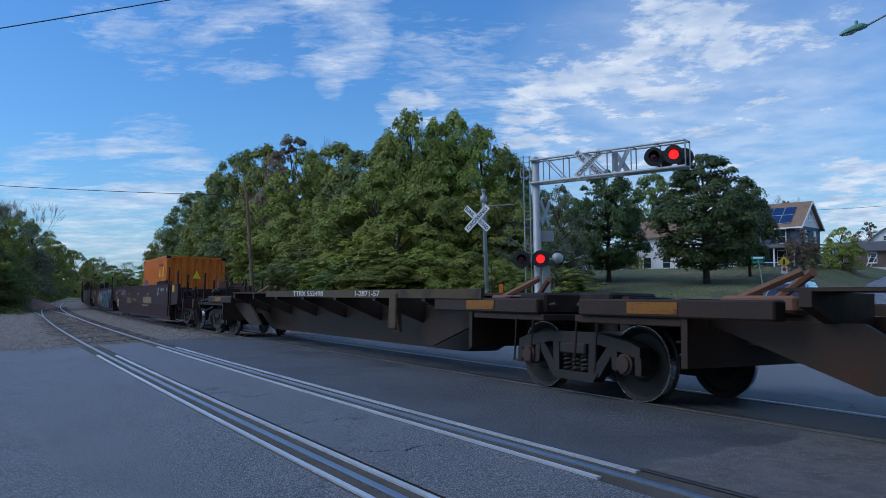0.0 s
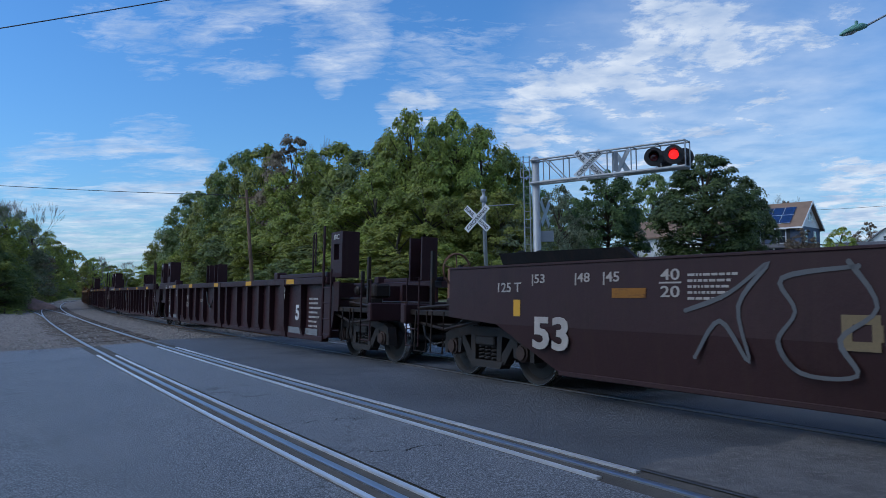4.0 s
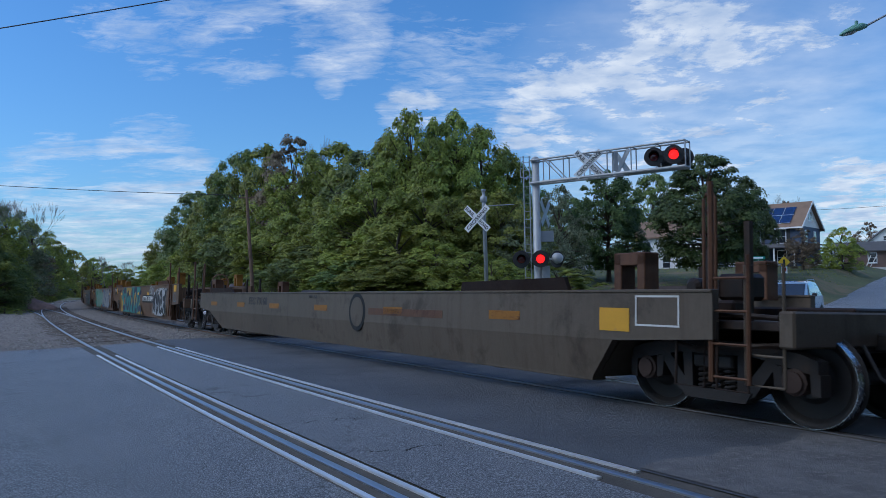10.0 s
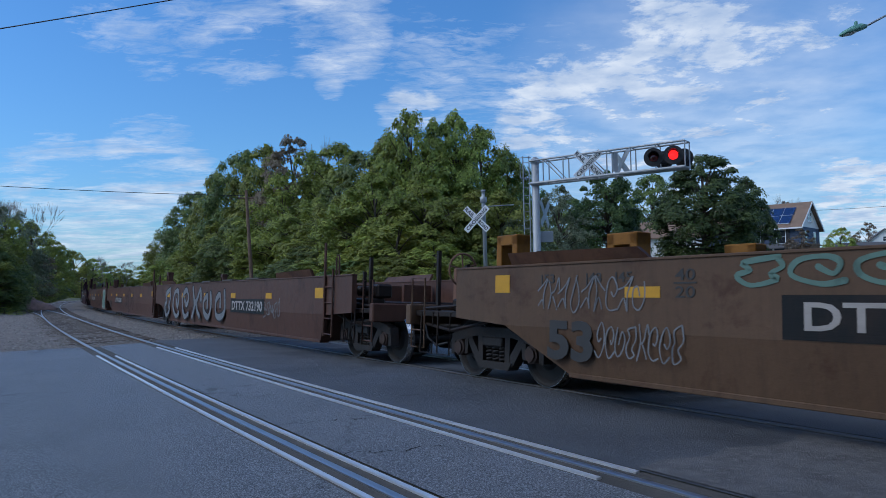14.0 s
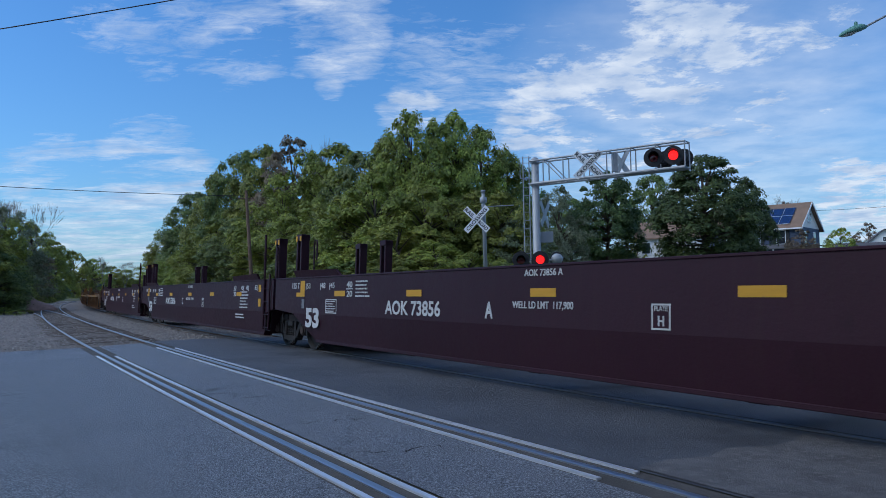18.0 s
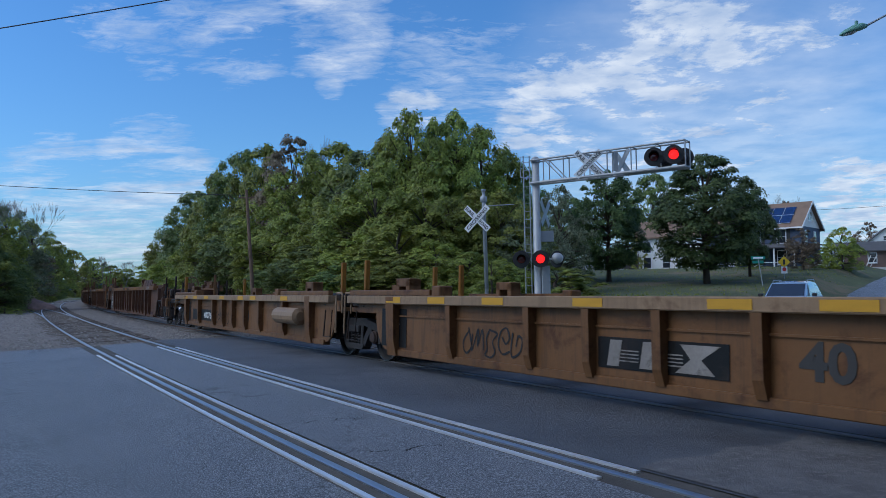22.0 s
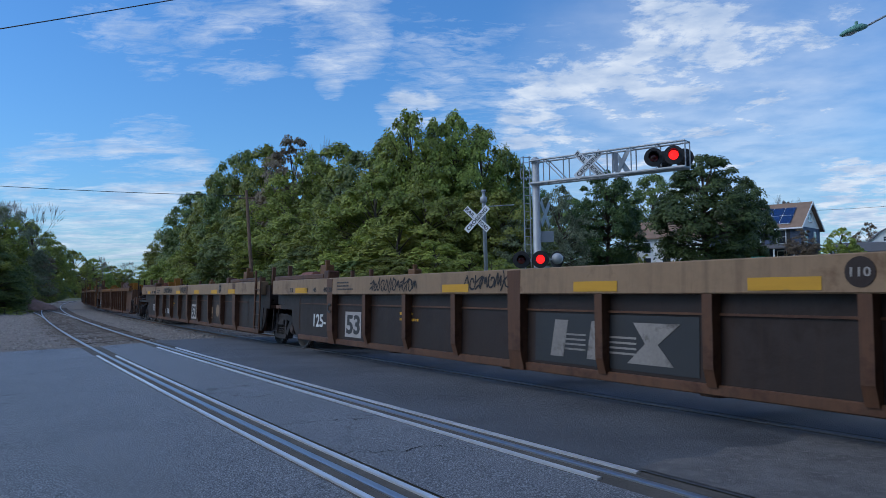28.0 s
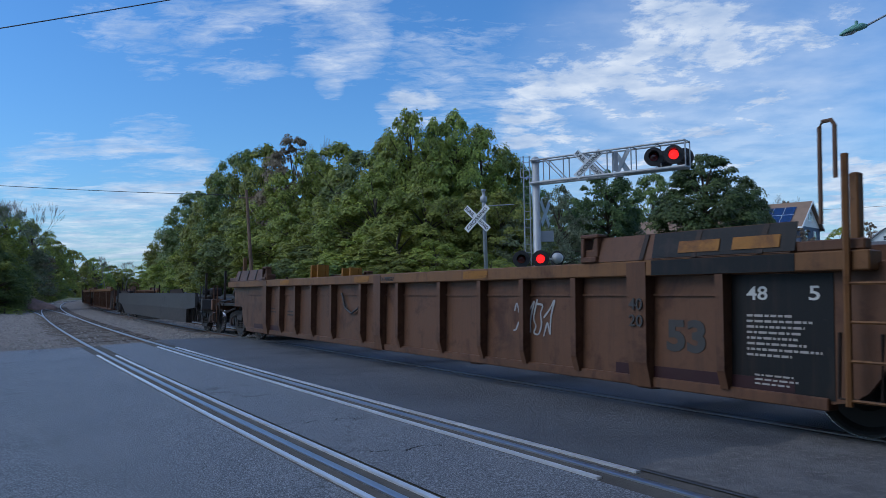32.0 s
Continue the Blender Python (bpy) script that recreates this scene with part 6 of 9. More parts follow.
# fresh maroon three-unit well car
ao = car([342.8, 362.1, 381.4, 400.7], "smooth", (C_AOK, C_AOK), "clean dark maroon articulated well car with white lettering")
for i, (u, h) in enumerate(ao):
    load_marks(u, h)
    mark(u, h, "53", 2.0, 0.57, 0.43, 0.74, bold=0.04)
    mark(u, h, "125 T", 1.16, 1.42, 0.13, 0.44)
    mark(u, h, "AOK 73856", 5.72, 0.93, 0.25, 1.84, bold=0.02)
    mark(u, h, "ABC"[(0, 2, 1)[i]], 8.76, 0.94, 0.24, 0.19, bold=0.02)
    mark(u, h, "WELL LD LMT  117,900", 9.4, 1.08, 0.11, 1.2)
    mark(u, h, "AOK 73856 " + "ABC"[(0, 2, 1)[i]], 9.65, 1.52, 0.09, 0.76)
    framed(u, h, 11.83, 0.90, 0.26, 0.28)
    mark(u, h, "PLATE", 11.87, 1.10, 0.05, 0.18)
    mark(u, h, "H", 11.92, 0.94, 0.11, 0.08, bold=0.02)
    for d in (3.52, 6.48, 9.78, 12.9, 15.95):
        panel(u, h, d, 1.25, 0.5, 0.11)
    panel(u, h, 1.66, 1.28, 0.25, 0.31)
    panel(u, h, 1.42, 1.24, 0.49, 0.09)
    panel(u, h, 2 * h - 1.3, 1.36, 0.2, 0.18)
    panel(u, h, 2 * h - 1.3, 0.98, 0.2, 0.2)
    framed(u, h, 3.08, 0.90, 0.55, 0.29)
    fine_print(u, h, 3.12, 0.92, 0.47, 0.25, 5, seed=i)
    fine_print(u, h, 4.5, 1.22, 0.6, 0.35, 5, seed=i + 5)
    fine_print(u, h, 2 * h - 3.0, 0.9, 0.8, 0.5, 6, seed=i + 9)
    fine_print(u, h, 2 * h - 3.4, 0.62, 1.1, 0.16, 2, seed=i + 12)
    panel(u, h, 1.75, 0.98, 0.16, 0.2, SPRAY["silver"], -1.503, "data_plate")
    for e in (-1, 1):
        portal(u, e * (h - 0.75), 1.66, 2.7, C_AOK, "post")
        panel(u, h, h + e * (h - 0.75) - 0.17, 2.56, 0.1, 0.12, M_YELLOW, -1.235)
        panel(u, h, h + e * (h - 0.75) + 0.07, 2.56, 0.1, 0.12, M_YELLOW, -1.235)
    ladder(u, h - 0.75, 0.42, 1.65, 2.8, C_AOK)
    handrail(u, h - 0.5, 1.0, 2.5, C_AOK)
    handrail(u, -h + 1.9, 1.66, 2.5, C_AOK)

# low ochre three-unit well car
lo = car([404.8, 420.5, 436.0, 451.85], "low", (C_TAN, C_CHORD, C_TAN), "low ochre-brown articulated well car with short ribbed wells")
for i, (u, h) in enumerate(lo):
    for d in (2.1, 3.5, 5.0, 6.9, 8.85, 10.0, 2 * h - 3.4):
        panel(u, h, d, 1.125, 0.5, 0.10, M_YELLOW)
    panel(u, h, (11.4, 7.2, 2.95)[i], 0.42, (2.6, 1.8, 2.6)[i], 0.36, C_BLACKP, -1.364, "number_panel", "dark number panel")
    if i != 1:
        mark(u, h, "400767", (12.6, 0, 4.5)[i], 0.49, 0.21, 1.2, y=-1.369, bold=0.02)
    else:
        striped_emblem(u, h, 7.25, 0.45, 1.65, 0.3, -1.369)
    mark(u, h, "40", (8.5, 9.72, 9.0)[i], 0.5, 0.36, 0.52, M_DKLETTER, y=-1.364, bold=0.03)
    panel(u, h, 1.7, 0.36, 0.9, 0.66, C_BLACKP, -1.364, "data_panel", "black data panel")
    mark(u, h, "125-T", 1.9, 0.6, 0.17, 0.45, M_LETTERGREY, y=-1.369)
    for e in (-1, 1):
        portal(u, e * (h - 0.55), 1.0, 1.95, C_YEL, "stake")
        portal(u, e * (h - 2.2), 1.25, 1.55, C_TAN, "horn")
        handrail(u, e * (h - 0.2), 0.5, 1.3, C_CHORD, -1.42, 0.3)
    tag(u, h, (5.0, 4.3, 6.0)[i], (6.4, 5.8, 7.6)[i], 0.36, 0.85, SPRAY["black"], 40 + i, 0.035, -1.364)
part("air_reservoir", Shape().tube([(-0.75, -1.5, 0.78), (-0.7, -1.5, 0.78), (0.7, -1.5, 0.78), (0.75, -1.5, 0.78)], [0.1, 0.19, 0.19, 0.1], 14), C_CHORD, lo[2][0], "pale cylindrical air tank", pose(-lo[2][1] + 13.1, 0, 0))

# tan three-unit ribbed well cars
def tan_marks(cars, number, seed, frames_style):
    for i, (u, h) in enumerate(cars):
        mark(u, h, "53", 16.64, 0.67, 0.34, 0.5, M_DKLETTER, y=-1.364, bold=0.04)
        mark(u, h, "40", 16.23, 1.10, 0.13, 0.2, M_DKLETTER, y=-1.512)
        mark(u, h, "20", 16.23, 0.92, 0.13, 0.2, M_DKLETTER, y=-1.505)
        if i > 0:
            panel(u, h, 17.45, 0.36, 1.02, 1.10, C_BLACKP, -1.364, "data_panel", "black data panel")
            mark(u, h, "48", 17.62, 1.22, 0.13, 0.22, y=-1.369)
            mark(u, h, "5", 18.25, 1.22, 0.13, 0.1, y=-1.369)
            fine_print(u, h, 17.62, 0.68, 0.75, 0.42, 8, M_LETTERGREY, -1.369, seed + i)
            fine_print(u, h, 17.7, 0.42, 0.5, 0.12, 3, M_LETTERGREY, -1.369, seed + i + 3)
        if i < 2:
            panel(u, h, 1.5, 0.36, 1.3, 1.08, C_BLACKP, -1.364, "data_panel", "black data panel")
            mark(u, h, "1251", 1.82, 0.58, 0.28, 0.74, y=-1.369, bold=0.02)
            mark(u, h, "53   4", 1.72, 1.22, 0.09, 0.5, y=-1.369)
            fine_print(u, h, 1.75, 0.92, 0.5, 0.25, 4, None, -1.369, seed + i + 6)
            fine_print(u, h, 1.8, 0.42, 0.5, 0.1, 2, None, -1.369, seed + i + 7)
        if i == 0:
            mark(u, h, "DTTX   " + number, 13.55, 0.9, 0.21, 1.42, M_LETTERGREY, y=-1.364, bold=0.02)
        mark(u, h, "DTTX " + number, 10.0, 1.51, 0.07, 0.7, M_DKLETTER, y=-1.503)
        fine_print(u, h, 3.9, 0.8, 0.45, 0.16, 2, M_DKLETTER, -1.364, seed + i + 8)
        fine_print(u, h, 5.1, 0.75, 0.6, 0.16, 2, M_DKLETTER, -1.364, seed + i + 9)
        fine_print(u, h, 2 * h - 3.0, 0.38, 0.4, 0.08, 2, M_LETTER, -1.364, seed + i)
        panel(u, h, 2.6, 0.34, 2.2, 0.16, C_WR, -1.366, "patch_plate", "dark red patch")
        panel(u, h, 2 * h - 3.4, 0.34, 2.2, 0.16, C_WR, -1.366, "patch_plate", "dark red patch")
        for d in (4.9, 9.1, 12.9):
            panel(u, h, d, 1.50, 0.62, 0.11, C_YEL)
        part("brake_rod", Shape().tube([(-(h - 2.2), -1.30, 1.42), (h - 2.2, -1.30, 1.42)], 0.02, 6), C_CHORD, u)
        fit_guides(u, h, frames_style, i)
        if frames_style == "horn":
            mark(u, h, "CONTROLLED INTERCHANGE CAR", 8.33, 1.575, 0.045, 0.85, M_DKLETTER)
            mark(u, h, "SEE EQUIPMENT REGISTER", 8.4, 1.515, 0.045, 0.7, M_DKLETTER)
            if i == 0:
                panel(u, h, 7.14, 0.76, 0.46, 0.34, SPRAY["silver"], -1.364, "data_plate", "faded pale data plate")


def fit_guides(u, h, style, i):
    """The sloped guide plates over the ends of a ribbed well, their hooked castings, pedestals and stakes."""
    for e in (-1, 1):
        a, b = e * (h - 3.7), e * (h - 1.15)
        dark = (i > 0 and e > 0) or (i < 2 and e < 0)
        for k in (0, 180):
            f = 1 if k == 0 else -1
            part("guide_plate", once(("gp", round(h, 2), e * f), lambda: Shape().loft([[(x, -1.49, 1.645), (x, -1.45, 1.645), (x, -1.41, 1.92), (x, -1.43, 1.93)] for x in (f * a, f * b)]).mesh("guide_plate", C_TANDK)), None, u, "sloped guide plate", pose(0, 0, 0, 0, 0, k))
            for q in (0.8, 1.5, 2.25):
                x = f * (a + e * q)
                part("stiffener", once(("gs", round(x, 2)), lambda: Shape().loft([[(x - 0.03, -1.496, 1.65), (x + 0.03, -1.496, 1.65), (x + 0.03 - 0.05 * e, -1.437, 1.925), (x - 0.03 - 0.05 * e, -1.437, 1.925)], [(x - 0.03, -1.505, 1.65), (x + 0.03, -1.505, 1.65), (x + 0.03 - 0.05 * e, -1.446, 1.925), (x - 0.03 - 0.05 * e, -1.446, 1.925)]]).mesh("stiffener", M_GRIME)), None, u, "", pose(0, 0, 0, 0, 0, k))
            g = f * a
            hook = lambda: Shape().box(g - 0.13, g + 0.13, -1.53, -1.36, 1.645, 1.71, 0.01).box(g - 0.13, g - 0.07, -1.53, -1.36, 1.71, 1.93, 0.01).box(g + 0.07, g + 0.13, -1.50, -1.36, 1.71, 1.93, 0.01).box(g - 0.15, g + 0.15, -1.52, -1.36, 1.93, 1.98, 0.015).mesh("guide_hook", C_YEL if style == "crate" and i == 1 else C_TANDK)
            part("guide_hook", once(("gh", round(f * a, 2), style, i == 1), hook), None, u, "rusty hooked casting", pose(0, 0, 0, 0, 0, k))
        if dark:
            lo, hi = sorted((e * (h - 2.75), e * (h - 1.1)))
            part("black_end_panel", once(("bep", round(lo, 2)), lambda: Shape().loft([[(x, -1.494, 1.66), (x, -1.498, 1.66), (x, -1.440, 1.925), (x, -1.434, 1.925)] for x in (lo, hi)]).box(lo, hi, -1.506, -1.500, 1.475, 1.635).mesh("black_end_panel", C_BLACKP)), None, u, "black painted end panel")
            for q in (0.35, 1.0):
                part("yellow_mark", once(("ym", round(lo, 2), q), lambda: Shape().loft([[(x, -1.492, 1.70), (x, -1.500, 1.70), (x, -1.470, 1.82), (x, -1.462, 1.82)] for x in (lo + q, lo + q + 0.5)]).mesh("yellow_mark", C_YEL)), None, u, "faded yellow reflector")
    if i > 0:
        ladder(u, h - 0.62, 0.35, 1.6, 2.45, C_TAN)
        handrail(u, h - 0.97, 1.9, 2.82, M_RAILSIDE)
    for e in (-1, 1):
        if i > 0 or e < 0:
            portal(u, e * (h - 0.75), 1.0, 2.35, C_TAN, "stake", (-1.12,))
        portal(u, e * (h - 0.45), 1.0, 2.2, C_TAN, "stake", (1.12,))
        if style == "crate":
            portal(u, e * (h - 3.4), 1.60, 2.06, C_YEL, "crate", (1.12,))
            portal(u, e * (h - 1.1), 1.60, 2.22, C_YEL, "crate", (1.12,))
        else:
            portal(u, e * (h - 0.85), 1.60, 1.9, C_TAN, "horn", (1.12,))


t1 = car([455.7, 475.0, 494.4, 513.75], "ribbed", (C_TANDK, C_TAN, C_TANDK), "tan-brown articulated well car with closely ribbed rusty sides")
tan_marks(t1, "788259", 50, "horn")
graffiti(*t1[0], 2 * t1[0][1] - 2.4, 2 * t1[0][1] - 1.6, 1.5, 1.62, 6, SPRAY["white"], None, None, 51, 0.03)
strokes(*t1[0], [[(8.1, 0.78), (8.3, 0.98), (8.5, 1.18)], [(8.12, 1.16), (8.3, 0.98), (8.5, 0.76)]], SPRAY["violet"], 0.07, y=-1.364)
mark(*t1[1], "GRAPHIX . GRIMEG", 6.32, 1.50, 0.11, 2.04, SPRAY["white"], bold=0.01)
tag(*t1[1], 7.02, 7.5, 0.95, 1.25, SPRAY["sky"], 55, 0.035, -1.364)
tag(*t1[1], 7.35, 7.8, 0.55, 0.95, SPRAY["sky"], 58, 0.035, -1.364)
strokes(*t1[1], [[(8.15, 1.1), (8.3, 1.32), (8.75, 1.38), (9.1, 1.15), (9.05, 0.75), (8.75, 0.52), (8.45, 0.62), (8.25, 0.9), (8.15, 1.1)], [(8.6, 0.95), (8.72, 1.05), (8.8, 0.9), (8.68, 0.84), (8.6, 0.95)], [(8.88, 0.95), (8.98, 1.02), (9.02, 0.88), (8.9, 0.84)], [(8.5, 0.8), (8.62, 0.72)]], SPRAY["navy"], 0.035, y=-1.364)
framed(*t1[1], 9.55, 0.86, 0.26, 0.28, M_DKLETTER, -1.364)
graffiti(*t1[2], 12.4, 13.0, 0.5, 1.25, 2, SPRAY["sky"], None, None, 57, 0.05, -1.364)

t2 = car([518.0, 537.3, 556.8, 576.1], "tall", (C_TANDK, C_CHORD, C_TANPANEL), "brown articulated well car, deep tan top chord, dark lower panels")
for i, (u, h) in enumerate(t2):
    for d in (2.0, 8.3, 11.3, 13.7, 2 * h - 3.6):
        panel(u, h, d, 1.31, 0.72, 0.12, M_YELLOW)
    mark(u, h, "125-1", 2.8, 0.58, 0.28, 0.8, y=-1.364, bold=0.02)
    mark(u, h, "BCA"[i], 3.86, 0.90, 0.2, 0.17, M_DKLETTER, y=-1.515, bold=0.03)
    panel(u, h, 4.45 if i < 2 else 10.43, 0.44, 0.72, 0.5, M_LETTERGREY, -1.364, "number_panel", "pale faded panel")
    mark(u, h, "53", 4.52 if i < 2 else 10.5, 0.5, 0.38, 0.6, M_DKLETTER, y=-1.370, bold=0.03)
    if i < 2:
        panel(u, h, 10.42, 0.42, 2.62, 0.62, M_BLACK, -1.364, "number_panel", "black panel")
        striped_emblem(u, h, 10.6, 0.5, 2.2, 0.46, -1.369)
    else:
        mark(u, h, "DTTX   728336", 4.9, 0.53, 0.2, 2.0, M_LETTER, y=-1.364, bold=0.02)
        panel(u, h, 12.95, 0.52, 0.5, 0.36, C_CHORD, -1.364, "data_plate", "pale tan data plate")
        mark(u, h, "L295-2", 12.99, 0.75, 0.09, 0.4, M_DKLETTER, y=-1.369)
        mark(u, h, "TWG33", 12.99, 0.57, 0.13, 0.42, M_DKLETTER, y=-1.369, bold=0.02)
        part("round_label", Shape().disc((0, 0, 0), (0, -1, 0), [(0, 0.19), (0.004, 0.19)], 22), C_CHORD, u, "pale tan round label", Matrix.Translation((-h + 14.05, -1.364, 0.78)))
    for t_, d in (("53", 1.65), ("48", 2.55), ("45", 3.05), ("40/20", 3.6)):
        mark(u, h, t_, d, 1.33, 0.1, 0.09 * len(t_), M_DKLETTER)
    fine_print(u, h, 6.7, 0.8, 0.7, 0.2, 2, M_YELLOW, -1.364, i)
    fine_print(u, h, 4.3, 1.35, 0.8, 0.2, 3, M_DKLETTER, -1.503, i + 3)
    tag(u, h, 5.8, 7.5, 1.33, 1.57, SPRAY["black"], 60 + i, 0.03)
    tag(u, h, 8.9, 10.0, 1.33, 1.59, SPRAY["black"], 64 + i, 0.03)
    part("round_label", once("roundlabel", lambda: Shape().disc((0, 0, 0), (0, -1, 0), [(0, 0.13), (0.004, 0.13)], 20).mesh("round_label", C_TANPANEL)), None, u, "", Matrix.Translation((-h + 14.75, -1.502, 1.46)))
    mark(u, h, "110", 14.67, 1.42, 0.08, 0.17, M_LETTERGREY, y=-1.508)
    for e in (-1, 1):
        portal(u, e * (h - 2.9), 1.72, 2.05, C_TAN, "stake")
        portal(u, e * (h - 0.6), 1.0, 2.0, C_TANDK, "stake")
    ladder(u, h - 0.8, 0.4, 1.6, 1.9, C_TANDK)
    part("brake_cylinder", once("brakecyl", lambda: Shape().tube([(-0.4, 0, 1.2), (-0.35, 0, 1.2), (0.35, 0, 1.2), (0.4, 0, 1.2)], [0.08, 0.17, 0.17, 0.08], 12).mesh("brake_cylinder", material("rust_red", (0.17, 0.06, 0.035), 0.8, 0, 0.35, 3))), None, u, "rust-red brake cylinder", pose(-h + 0.7, -0.6, 0.5))

t3 = car([579.8, 599.8, 619.1, 638.4], "ribbed", (C_TANDK, C_TAN, C_TANDK), "ochre-tan articulated well car with ribbed sides and yellow guides")
tan_marks(t3, "789527", 70, "crate")
graffiti(*t3[1], 11.0, 13.0, 0.55, 1.25, 3, C_WR, None, None, 71, 0.14, -1.364)
graffiti(*t3[2], 14.0, 14.8, 0.7, 1.2, 4, SPRAY["white"], None, None, 72, 0.03, -1.364)
for u, h in t3:
    part("hose", Shape().tube([(-0.5, -1.40, 1.3), (-0.3, -1.41, 1.0), (0, -1.41, 0.9), (0.3, -1.41, 1.0), (0.5, -1.40, 1.3)], 0.022, 7), M_BLACK, u, "black hanging hose", pose(-h + 8.8, 0, 0))

# the tail of the train, far up the line
gr = car([642.7, 662.1], "lowsmooth", (C_GREYB, C_TANPANEL), "grey single well car with smooth sides")
t4 = car([666.5, 685.8, 705.1], "ribbed", (C_TANDK, C_TAN, C_TANPANEL), "brown articulated well car, far up the line")
t5 = car([709.5, 728.8, 748.1, 767.4], "smooth", (C_BN, C_BLACKP), "dark brown articulated well car, far up the line")
# ---------------------------------------------------------------- crossing signals
M_STRIPE = MATS["white_sign_face"]


def crossbuck(owner, at, half=0.61, wide=0.115, back=False):
    """Two crossed white blades with black letters, facing -y of the pose; back: only their bare metal backs."""
    for k, words in ((1, ("CROSSING",)), (-1, ("RAIL", "ROAD"))):
        rot = Matrix.Rotation(radians(45 * -k), 4, "Y")
        y = -0.012 if k > 0 else 0.006
        part("blade", Shape().box(-half, half, -0.006, 0.006, -wide, wide, 0.003), M_GALV if back else M_WHITE, owner, "bare metal back of a crossing blade" if back else "white crossing blade", at @ Matrix.Translation((0, y, 0)) @ rot)
        for i, w in enumerate(() if back else words):
            tw = half * 1.75 if len(words) == 1 else half * 0.72
            x = -tw / 2 if len(words) == 1 else (-half * 0.95 if i == 0 else half * 0.2)
            letters(w, M_BLACK, 0.14, owner, at @ Matrix.Translation((0, y - 0.008, 0)) @ rot @ Matrix.Translation((x, 0, -0.07)) @ SIDE, tw, "lettering", "", 0.015)


def flasher(owner, at, lens, r=0.30):
    """A round black target with a hooded lens, facing -y of the pose."""
    f = part("signal_target", Shape().disc((0, 0, 0), (0, -1, 0), [(-0.01, r), (0.0, r + 0.01), (0.012, r)], 28), M_BLACK, owner, "round black target", at)
    part("lens", Shape().disc((0, -0.012, 0), (0, -1, 0), [(0, 0.152), (0.015, 0.15), (0.04, 0.10), (0.05, 0.02)], 24), lens, f, "lit red lens" if lens is M_RED else "dark red lens", smooth=True)
    s = Shape()
    rings = []
    for q in (0.0, 0.28):
        rings.append([(0.17 * math.cos(a), -0.012 - q * (0.55 + 0.45 * math.sin(a)), 0.17 * math.sin(a)) for a in np.linspace(-0.2, math.pi + 0.2, 15)])
    s.loft(rings, cap=False, closed=False)
    part("hood", s, M_BLACK, f, "black hood")
    part("lamp_housing", Shape().disc((0, 0.01, 0), (0, 1, 0), [(0, 0.17), (0.12, 0.16), (0.2, 0.1)], 16), M_BLACK, f)


def facing(x, y, z, tx, ty):
    """A pose whose -y looks towards a point on the plan."""
    return Matrix.Translation((x, y, z)) @ Matrix.Rotation(math.atan2(ty - y, tx - x) + math.pi / 2, 4, "Z")


MAST = (3.42, 26.6)
ARM_END = (7.85, 23.25)


